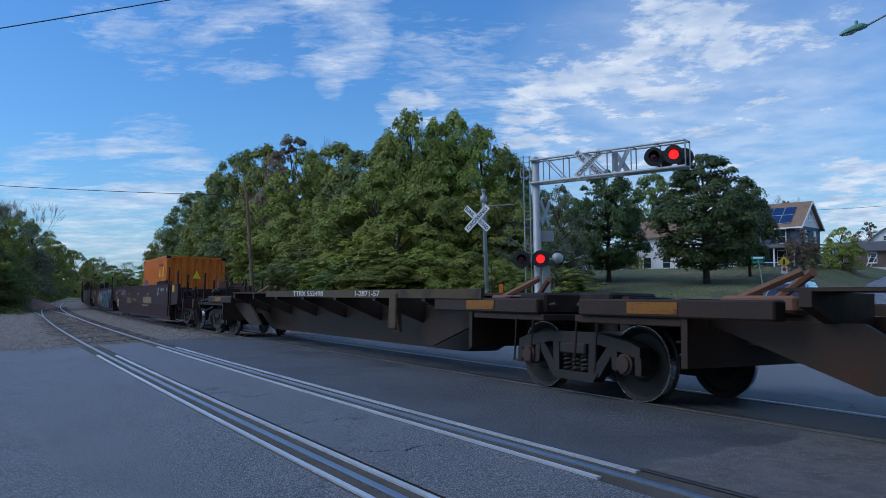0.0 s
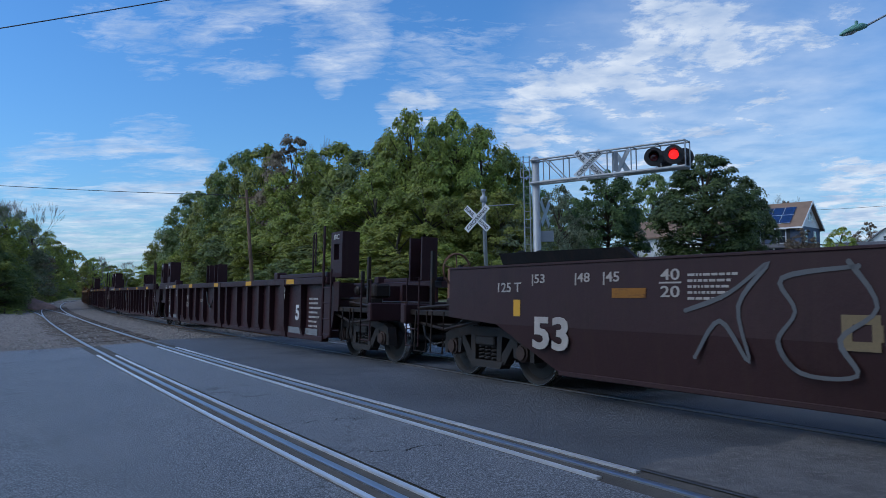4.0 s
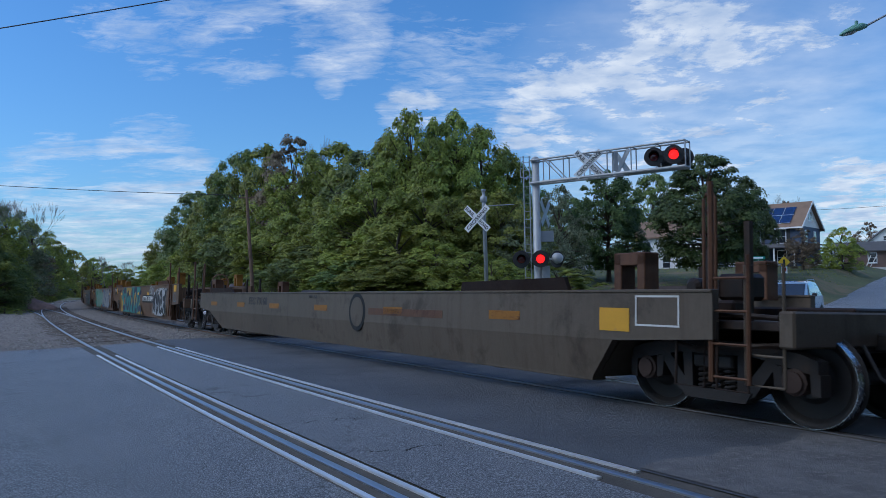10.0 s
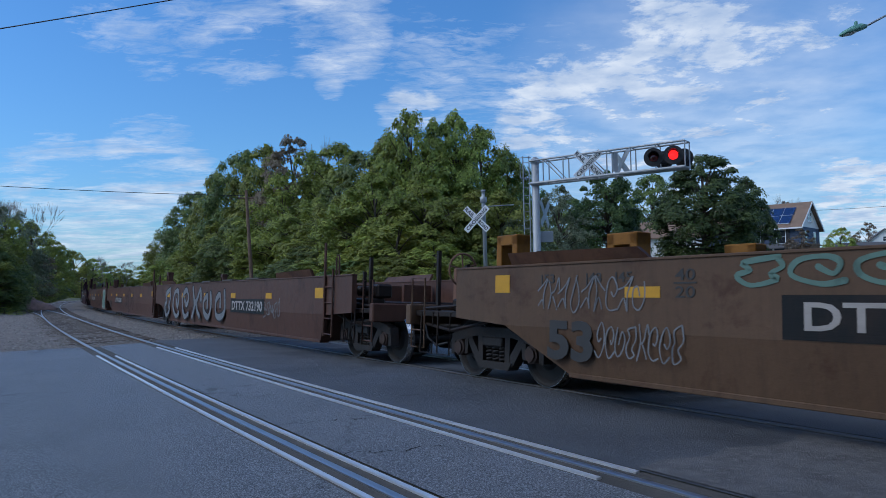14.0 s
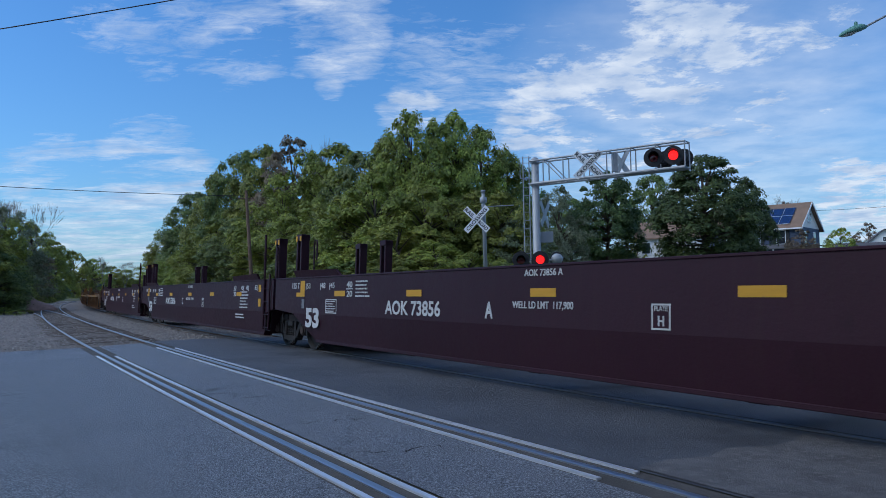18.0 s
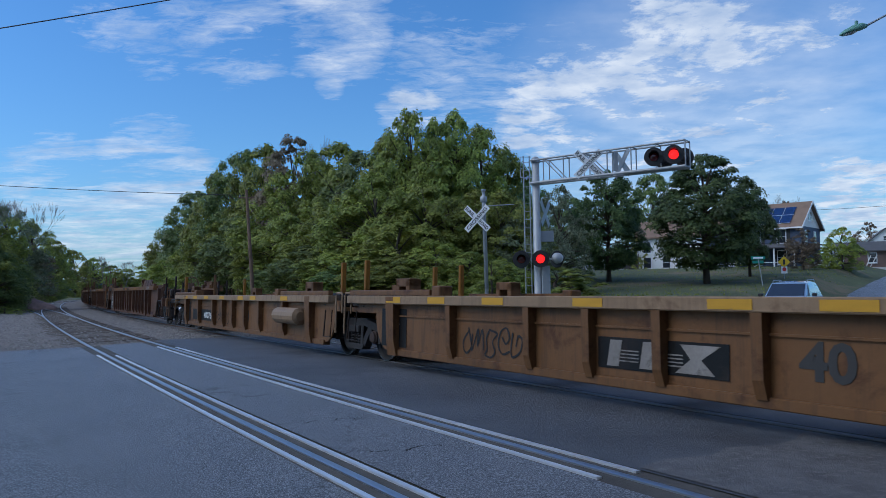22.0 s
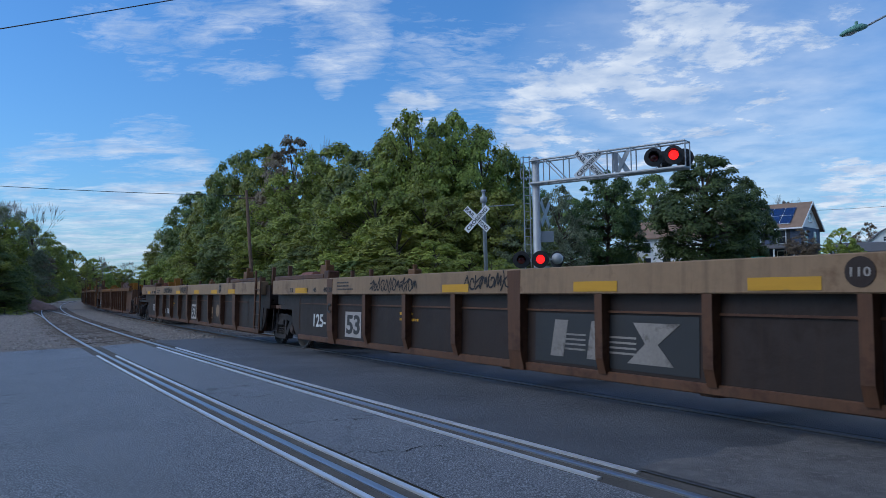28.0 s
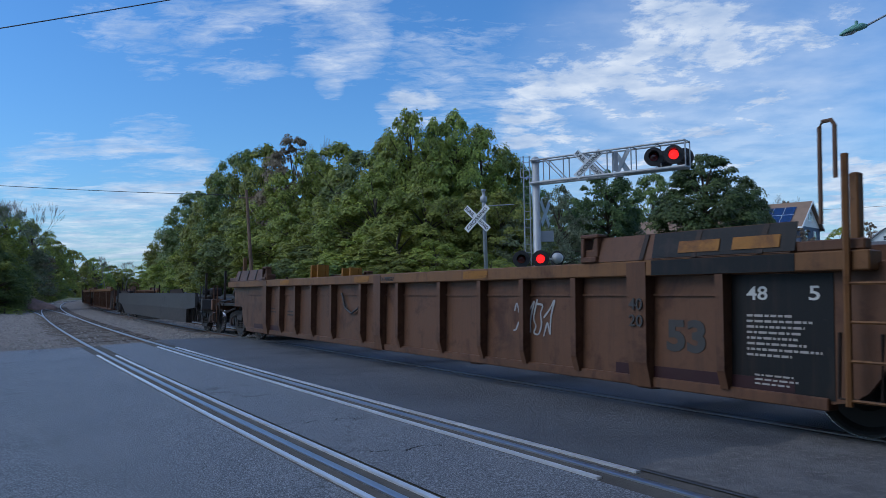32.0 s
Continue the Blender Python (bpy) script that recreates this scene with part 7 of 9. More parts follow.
def cantilever():
    mx, my = MAST
    base = land(mx, my) - 0.1
    c = thing("crossing_signal", "grey steel cantilever crossing signal with red flashing lights over the road", "crossing signal", pose(mx, my, 0))
    top = 6.05
    part("mast", Shape().disc((0, 0, base - 0.1), (0, 0, 1), [(0, 0.17), (0.1, 0.17), (0.12, 0.145), (top - base + 0.1, 0.135), (top - base + 0.16, 0.05)], 20), M_GALV, c, smooth=True)
    part("base_box", Shape().box(0.12, 0.42, -0.2, 0.12, base, base + 1.3, 0.02), M_GALV, c, "grey junction box on the mast")
    ax, ay = ARM_END[0] - mx, ARM_END[1] - my
    ln = math.hypot(ax, ay)
    turn = Matrix.Rotation(math.atan2(ay, ax), 4, "Z")
    lo, hi = 5.12, 5.95
    for w in (-0.22, 0.22):
        for z, r in ((lo, 0.05), (hi, 0.035)):
            part("chord", Shape().tube([(-0.1, w, z), (ln, w, z)], r, 8), M_GALV, c, at=turn)
        for x in (0.45, 1.25, 2.05, 2.9, 3.75, 4.6, ln):
            part("upright", Shape().tube([(x, w, lo), (x, w, hi)], 0.022, 6), M_GALV, c, at=turn)
        for x in (0.45, 2.05):
            part("diagonal", Shape().tube([(x, w, hi), (x + 0.8, w, lo)], 0.02, 6), M_GALV, c, at=turn)
    for x in (0.45, 1.25, 2.05, 2.9, 3.75, 4.6, ln):
        for z in (lo, hi):
            part("cross_tie", Shape().tube([(x, -0.22, z), (x, 0.22, z)], 0.018, 6), M_GALV, c, at=turn)
    part("walkway", Shape().box(3.4, ln, -0.2, 0.2, lo - 0.03, lo, 0.004), M_GALV, c, "grey walkway grating", turn)
    for z in (lo, hi):
        part("clamp", Shape().disc((0, 0, z - 0.07), (0, 0, 1), [(0, 0.17), (0.14, 0.17)], 18), M_GALV, c)
    # ladder behind the mast
    lx = Matrix.Translation((-0.33, 0.02, 0))
    for x in (-0.11, 0.11):
        part("ladder_rail", Shape().tube([(x, 0, base), (x, 0, 6.15)], 0.022, 6), M_GALV, c, at=lx)
    z = base + 0.3
    while z < 6.0:
        part("ladder_rung", once("rung", lambda: Shape().tube([(-0.11, 0, 0), (0.11, 0, 0)], 0.012, 5).mesh("ladder_rung", M_GALV)), None, c, at=lx @ Matrix.Translation((0, 0, z)))
        z += 0.3
    part("ladder_guard", Shape().tube([(-0.55, 0, 5.35), (-0.55, 0, 6.1), (-0.15, 0, 6.1)], 0.018, 6).tube([(-0.55, 0, 5.35), (-0.15, 0, 5.35)], 0.018, 6), M_GALV, c)
    local = Matrix.Translation((-mx, -my, 0))
    # lights over the road: a pair that faces the road here, a pair that faces the far side
    ux, uy = ax / ln, ay / ln
    for d, lens in ((4.35, M_REDOFF), (5.0, M_RED)):
        p = (mx + ux * d - 0.0, my + uy * d - 0.32, 5.52)
        flasher(c, local @ facing(*p, 0.0, 0.0), lens)
    for d in (4.7, 5.35):
        p = (mx + ux * d + 0.2, my + uy * d + 0.35, 5.5)
        flasher(c, local @ facing(*p, 22, 60), M_REDOFF)
    p = (mx + ux * 2.15 - 0.1, my + uy * 2.15 - 0.3, 5.55)
    crossbuck(c, local @ facing(*p, 0, 0), 0.61)
    p = (mx + ux * 3.2 + 0.2, my + uy * 3.2 + 0.3, 5.55)
    crossbuck(c, local @ facing(*p, 70, 48), 0.61, back=True)
    part("sign_bracket", Shape().box(ux * 3.1 - 0.08, ux * 3.1 + 0.08, uy * 3.1 - 0.06, uy * 3.1 + 0.06, 5.25, 5.9), M_GALV, c)
    # lights on the mast
    for x, y, lens, aim in ((-0.62, -0.3, M_REDOFF, (0, 0)), (0.05, -0.42, M_RED, (0, 0)), (0.72, 0.15, M_REDOFF, (30, 50))):
        flasher(c, local @ facing(mx + x, my + y, 2.36, *aim), lens)
    part("lamp_hood_back", Shape().disc((0.66, -0.25, 2.38), (0.2, -1, 0), [(0, 0.2), (0.14, 0.19), (0.24, 0.1)], 16), M_GALV, c, "pale back of a lamp", smooth=True)
    part("cross_arm", Shape().tube([(-0.7, -0.2, 2.36), (0.8, -0.05, 2.36)], 0.035, 8), M_GALV, c)
    crossbuck(c, local @ facing(mx + 0.35, my + 0.25, 4.05, 40, 8), 0.61, back=True)
    part("sign_back", Shape().box(0.12, 0.62, 0.1, 0.13, 3.0, 3.4, 0.01), M_GALV, c, "back of a small sign", pose(0, 0, 0, 0, 0, 0))
    return c


def post_signal():
    x, y = at_view(861, 27.5)
    base = land(x, y) - 0.1
    p = thing("crossbuck_post", "grey steel post with a white railroad crossbuck", "crossing sign", pose(x, y, 0, 0.8, -0.9, 0))
    part("post", Shape().disc((0, 0, base - 0.1), (0, 0, 1), [(0, 0.075), (4.6 - base, 0.075), (4.7 - base, 0.075)], 14), M_GALV, p, smooth=True)
    part("bell", Shape().disc((0, 0, 4.55), (0, 0, 1), [(0, 0.05), (0.03, 0.13), (0.22, 0.13), (0.26, 0.06), (0.42, 0.06), (0.44, 0.09), (0.5, 0.09)], 16), M_GALV, p, "grey warning bell", smooth=True)
    part("side_arm", Shape().tube([(0, 0, 4.42), (1.15, 0.1, 4.46)], 0.022, 6), M_GALV, p)
    crossbuck(p, facing(-0.28, -0.14, 3.95, -9, -27), 0.61)
    part("base_cover", Shape().box(-0.3, 0.3, -0.25, 0.25, base, base + 0.3, 0.05).box(-0.75, -0.35, -0.2, 0.2, base, base + 0.45, 0.04), M_WHITE, p, "pale base cover")


cantilever()
post_signal()
# ---------------------------------------------------------------- trees
ENVELOPES = {"round": [(0, 0.42), (0.12, 0.82), (0.32, 1.0), (0.58, 0.90), (0.78, 0.62), (0.92, 0.32), (1.0, 0.06)],
             "wood": [(0, 0.78), (0.18, 0.96), (0.45, 1.0), (0.70, 0.84), (0.86, 0.56), (1.0, 0.12)],
             "low": [(0, 0.85), (0.3, 1.0), (0.65, 0.80), (0.88, 0.5), (1.0, 0.15)]}


def tree_parts(seed, height, spread_, mat, shape="wood", clumps=150, per=150, leaf=0.22, trunk_r=0.2, bare=0.1, droop=0.5):
    """Mesh data of a trunk with limbs, and of a crown: drooping domes of leaves over an uneven envelope, with dark gaps between them."""
    rnd = random.Random(seed)
    gen = np.random.default_rng(seed)
    wood = Shape()
    env = ENVELOPES[shape]
    us, rs = [e[0] for e in env], [e[1] for e in env]
    fork = height * (bare + 0.12)
    bend = [(0, 0, -0.3), (0.05, 0.0, fork * 0.5), (0.0, 0.08, fork), (0.15, -0.1, height * 0.45), (-0.1, 0.1, height * 0.65), (0.05, 0.0, height * 0.82)]
    wood.tube(bend, [trunk_r * f for f in (1.35, 1.0, 0.92, 0.66, 0.42, 0.16)], 9)
    domes = []
    for i in range(clumps):
        u = (i * 0.618034 + 0.137 * seed) % 1.0
        if rnd.random() > 0.25 + 0.75 * float(np.interp(u, us, rs)):
            u *= 0.6
        ang = rnd.uniform(0, 2 * math.pi)
        lump = noise.noise(Vector((math.cos(ang) * 1.5, math.sin(ang) * 1.5, u * 3.4 + seed)))
        reach = spread_ * float(np.interp(u, us, rs)) * (0.88 + 0.42 * lump)
        deep = rnd.random() < 0.24
        reach *= rnd.uniform(0.35, 0.8) if deep else rnd.uniform(0.86, 1.0)
        rc = spread_ * rnd.uniform(0.13, 0.25) * (1.0 - 0.35 * u)
        z = height * (bare + (1 - bare) * u) - rc * 0.35 * u
        c = Vector((math.cos(ang) * reach, math.sin(ang) * reach, z + 0.5 * lump * (1 - u)))
        domes.append((c, rc))
        if i % 3 == 0:
            root = Vector(bend[2]).lerp(Vector(bend[5]), min(1.0, max(0.0, u - 0.15)))
            mid = root.lerp(c, 0.55) + Vector((0, 0, rnd.uniform(0.0, 0.35)))
            wood.tube([root, mid, c], [trunk_r * 0.34, trunk_r * 0.18, trunk_r * 0.05], 5)
    n = len(domes) * per
    cen = np.repeat(np.array([tuple(c) for c, _ in domes]), per, axis=0)
    rad = np.repeat(np.array([r for _, r in domes]), per)[:, None]
    d = gen.normal(size=(n, 3))
    d[:, 2] = np.abs(d[:, 2]) * 0.9 - 0.18
    d /= np.linalg.norm(d, axis=1, keepdims=True)
    shell = 0.55 + 0.55 * gen.random((n, 1)) ** 0.7
    pos = d * shell * rad
    flat = np.hypot(pos[:, 0], pos[:, 1])[:, None] / rad
    pos[:, 2:] = pos[:, 2:] * 0.72 - droop * rad * flat ** 2
    pos += gen.normal(size=(n, 3)) * 0.05 * rad
    out = cen * (1, 1, 0)
    out /= np.maximum(0.2, np.linalg.norm(out, axis=1, keepdims=True))
    nrm = d * 0.75 + out * 0.35 + gen.normal(size=(n, 3)) * 0.34
    nrm[:, 2] += 0.55
    nrm /= np.linalg.norm(nrm, axis=1, keepdims=True)
    along = d * (1, 1, 0.2) + gen.normal(size=(n, 3)) * 0.55
    w = np.cross(nrm, along)
    w /= np.maximum(1e-6, np.linalg.norm(w, axis=1, keepdims=True))
    u_ = np.cross(w, nrm)
    l = leaf * (0.6 + 0.7 * gen.random((n, 1)))
    p = cen + pos
    quad = np.stack([p - u_ * l * 0.5, p + w * l * 0.34 - nrm * l * 0.12, p + u_ * l * 0.55 - nrm * l * 0.10, p - w * l * 0.34 - nrm * l * 0.12], axis=1).reshape(-1, 3)
    sx = spread_ / np.percentile(np.hypot(quad[:, 0], quad[:, 1]), 98.5)
    sz = height / np.percentile(quad[:, 2], 99.95)
    quad *= (sx, sx, sz)
    wood.v = [(a * sx, b * sx, c * min(1.0, sz)) for a, b, c in wood.v]
    wm = wood.mesh("trunk", M_BARK, True)
    cm = bpy.data.meshes.new("crown")
    k = np.arange(n)[:, None] * 4
    cm.from_pydata(quad.tolist(), [], np.concatenate([k + (0, 1, 2), k + (0, 2, 3)]).tolist())
    cm.update()
    cm.materials.append(mat)
    return wm, cm


KINDS = {}


def tree(kind, x, y, height, width, label, turn=0.0, category="tree", group="", z=None, name="tree"):
    """One tree of a kind, scaled to a height and width in metres."""
    if kind not in KINDS:
        seed, mat, shape, clumps, per, leaf, bare, droop = TREE_KINDS[kind]
        KINDS[kind] = tree_parts(seed, 10.0, 4.0, LEAF[mat], shape, clumps, per, leaf, 0.2, bare, droop)
    wm, cm = KINDS[kind]
    z = land(x, y) - 0.12 if z is None else z
    t = thing(name, label, category, Matrix.Translation((x, y, z)) @ Matrix.Rotation(turn, 4, "Z") @ Matrix.Diagonal((width / 8.0, width / 8.0, height / 10.0, 1)), group)
    part("trunk", wm, None, t)
    part("crown", cm, None, t)
    return t


TREE_KINDS = {"mid": (21, "mid", "wood", 170, 150, 0.21, 0.05, 0.55), "mid2": (22, "mid", "wood", 160, 150, 0.20, 0.03, 0.7), "dark": (23, "dark", "wood", 170, 140, 0.20, 0.05, 0.4),
              "light": (24, "light", "low", 110, 130, 0.26, 0.0, 0.75), "grey": (25, "grey", "low", 170, 150, 0.17, 0.0, 0.5), "maple": (26, "maple", "round", 230, 150, 0.20, 0.15, 0.35),
              "brown": (27, "brown", "wood", 170, 120, 0.20, 0.06, 0.3), "bush": (28, "mid", "low", 45, 110, 0.40, -0.05, 0.4)}


def woods():
    rnd = random.Random(31)
    rows = [  # direction, top, distance, width, kind
        (290, 452, 150, 12, "mid"), (312, 395, 125, 11, "mid2"), (345, 335, 105, 11, "dark"), (385, 300, 92, 10, "mid"), (432, 262, 82, 10, "dark"),
        (470, 250, 76, 10, "mid"), (520, 236, 72, 9.5, "brown"), (545, 262, 66, 10, "mid2"), (600, 246, 62, 10, "mid"), (645, 262, 57, 8.5, "dark"),
        (690, 232, 56, 8, "mid"), (728, 186, 54, 8, "mid2"), (775, 205, 55, 8, "mid"), (812, 190, 56, 8, "mid2"), (855, 216, 58, 8, "mid"), (900, 262, 60, 7, "dark"),
        (500, 330, 58, 9, "mid2"), (560, 345, 52, 8, "mid"), (615, 335, 48, 8, "mid2"), (665, 300, 46, 7.5, "mid"), (705, 385, 41, 6.5, "light"), (645, 410, 42, 6, "light"),
        (755, 320, 45, 7, "mid"), (800, 345, 46, 7, "mid2"), (845, 330, 47, 7, "mid"), (890, 330, 45, 6, "mid"), (920, 380, 44, 5, "grey"), (770, 420, 38, 5, "light"),
        (380, 390, 80, 9, "mid2"), (430, 380, 70, 9, "dark"), (340, 430, 95, 9, "mid"), (310, 450, 110, 9, "mid2"), (550, 430, 46, 6, "dark"), (590, 440, 43, 5.5, "mid"),
        (470, 440, 58, 7, "mid"), (510, 455, 52, 6, "dark"), (830, 440, 36, 4.5, "mid2"), (880, 455, 36, 4.5, "mid"), (720, 445, 38, 5, "mid2"), (680, 450, 38, 5, "mid"),
        (400, 455, 74, 7, "dark"), (360, 465, 86, 7, "mid2"), (630, 455, 40, 5, "dark")]
    for px, top, d, w, kind in rows:
        x, y = at_view(px, d)
        z = land(x, y)
        h = (507 - 0.0163 * (px - 784) - top) / 1300 * d + EYE[2] - z
        tree(kind, x, y, h, w * 1.05, "broad leafy tree at the edge of the woods" if kind != "light" else "low tree with yellow-green leaves at the edge of the woods", rnd.uniform(0, 6.28), group="trees of the woods")
    for px, top, d, w, kind, lab in ((992, 322, 50, 4.9, "grey", "tree with pale grey-green leaves beside the mast"), (1076, 298, 62, 7.8, "maple", "dense dark green shade tree on the lawn"),
                                     (1158, 303, 108, 11, "dark", "tall green tree behind the white house"), (1012, 345, 66, 5.5, "dark", "green tree behind the mast"), (1250, 268, 56, 9.6, "maple", "dark green maple on the lawn bank"),
                                     (1326, 308, 62, 4.8, "maple", "dark green tree beside the maple"), (1421, 400, 68, 3.5, "brown", "small tree with bronze leaves before the house"),
                                     (1490, 398, 70, 3.8, "light", "olive-green garden tree beside the house"), (1540, 390, 150, 7, "brown", "reddish-brown autumn tree behind the houses"),
                                     (1395, 352, 130, 6, "brown", "thin autumn tree behind the roof"), (1215, 390, 115, 9, "dark", "tree behind the white house")):
        x, y = at_view(px, d)
        z = land(x, y)
        h = (507 - 0.0163 * (px - 784) - top) / 1300 * d + EYE[2] - z
        tree(kind, x, y, h, w, lab, rnd.uniform(0, 6.28))
    for px, top, d, w, kind in ((-90, 345, 62, 10, "mid"), (-28, 350, 66, 9, "mid2"), (14, 362, 80, 9, "grey"), (56, 388, 120, 11, "mid2"), (92, 420, 170, 12, "mid"), (-20, 430, 62, 7, "dark"),
                                (25, 470, 78, 6, "mid2"), (50, 478, 95, 5.5, "mid"), (130, 440, 240, 13, "light"), (165, 455, 270, 17, "mid"), (195, 468, 290, 18, "light"), (225, 474, 300, 18, "mid"), (75, 470, 130, 7, "mid"), (40, 425, 95, 8, "brown"),
                                (250, 485, 310, 18, "mid2"), (95, 488, 150, 6, "dark"), (150, 480, 250, 9, "brown"), (270, 490, 300, 18, "mid"), (-150, 370, 55, 12, "mid2"), (-12, 470, 58, 5.5, "dark")):
        x, y = at_view(px, d)
        z = land(x, y)
        h = (507 - 0.0163 * (px - 784) - top) / 1300 * d + EYE[2] - z
        tree(kind, x, y, max(2.0, h), w, "leafy tree beside the siding", rnd.uniform(0, 6.28), group="trees beside the siding")

    # dark row of unseen trees added behind the viewer, to block skylight
    for az, d, w, hh, kind in ((76, 27, 11, 15, "dark"), (98, 22, 12, 17, "dark"), (120, 15, 10, 18, "dark"), (145, 12, 9, 18, "dark"), (168, 11, 9, 18, "mid"), (194, 10, 8, 18, "dark"), (222, 10.5, 8, 18, "dark"), (244, 12.5, 7, 17, "dark")):
        a = radians(az)
        tree(kind, math.sin(a) * d, math.cos(a) * d, hh, w, "unseen leafy tree added to block skylight", az * 0.7, group="trees across the street")


woods()
# ---------------------------------------------------------------- houses, vehicles, poles and wires beyond the crossing
def sight(px, py, d):
    """The point d metres ahead in a direction of the view."""
    v = view().to_3x3() @ Vector(((px - 784) / 1300, (441 - py) / 1300, -1))
    v *= d / v.y
    return Vector(EYE) + v


M_BLUESIDE = material("blue_grey_siding", (0.05, 0.072, 0.12), 0.7, 0, 0.12, 2.0, 0.2, 20)
M_WHITESIDE = material("white_siding", (0.72, 0.72, 0.70), 0.65, 0, 0.06, 2.0, 0.15, 18)
M_BROWNSIDE = material("brown_siding", (0.16, 0.105, 0.085), 0.75, 0, 0.2, 2.0, 0.2, 20)
M_SHINGLE = material("brown_shingle", (0.22, 0.145, 0.10), 0.9, 0, 0.25, 2.0, 0.4, 25)
M_SHINGLEDK = material("grey_shingle", (0.09, 0.088, 0.09), 0.9, 0, 0.25, 2.0, 0.4, 25)
M_SOLAR = material("solar_cells", (0.012, 0.028, 0.10), 0.15, 0, 0.15, 2.0, coat=0.6)
M_GLASSDK = material("dark_window_glass", (0.03, 0.035, 0.045), 0.08, 0, 0.1, 2.0, coat=0.5)
M_CONC = material("pale_concrete", (0.5, 0.49, 0.47), 0.85, 0, 0.12, 2.0, 0.2, 20)


def clapboard(sh, x0, x1, y0, y1, z0, z1, step=0.2):
    """Lapped boards on a wall face that looks along -y."""
    n = max(1, int(round((z1 - z0) / step)))
    zs = [z0 + (z1 - z0) * i / n for i in range(n + 1)]
    prof = [(y1, z0)]
    for a, b in zip(zs, zs[1:]):
        prof += [(y0, a), (y0 + 0.025, b - 0.002)]
    prof.append((y1, z1))
    return sh.loft([[(x, y, z) for y, z in prof] for x in (x0, x1)])


def window_part(owner, x, z, w, hgt, at, shutters=None):
    win = part("window", Shape().box(x - w / 2 - 0.09, x + w / 2 + 0.09, -0.05, 0.02, z - 0.09, z + hgt + 0.09, 0.01), M_WHITE, owner, "white framed window", at)
    for k in (0, 1):
        part("pane", Shape().box(x - w / 2, x + w / 2, -0.065, -0.05, z + k * hgt / 2 + 0.02, z + (k + 1) * hgt / 2 - 0.02), M_GLASSDK, win, "dark glass pane")
    part("sill", Shape().box(x - w / 2 - 0.14, x + w / 2 + 0.14, -0.12, 0.0, z - 0.16, z - 0.09), M_WHITE, win)
    if shutters:
        for k in (-1, 1):
            part("shutter", Shape().box(x + k * (w / 2 + 0.3) - 0.18, x + k * (w / 2 + 0.3) + 0.18, -0.045, 0.0, z - 0.05, z + hgt + 0.05, 0.01), shutters, owner, "dark shutter", at)
    return win


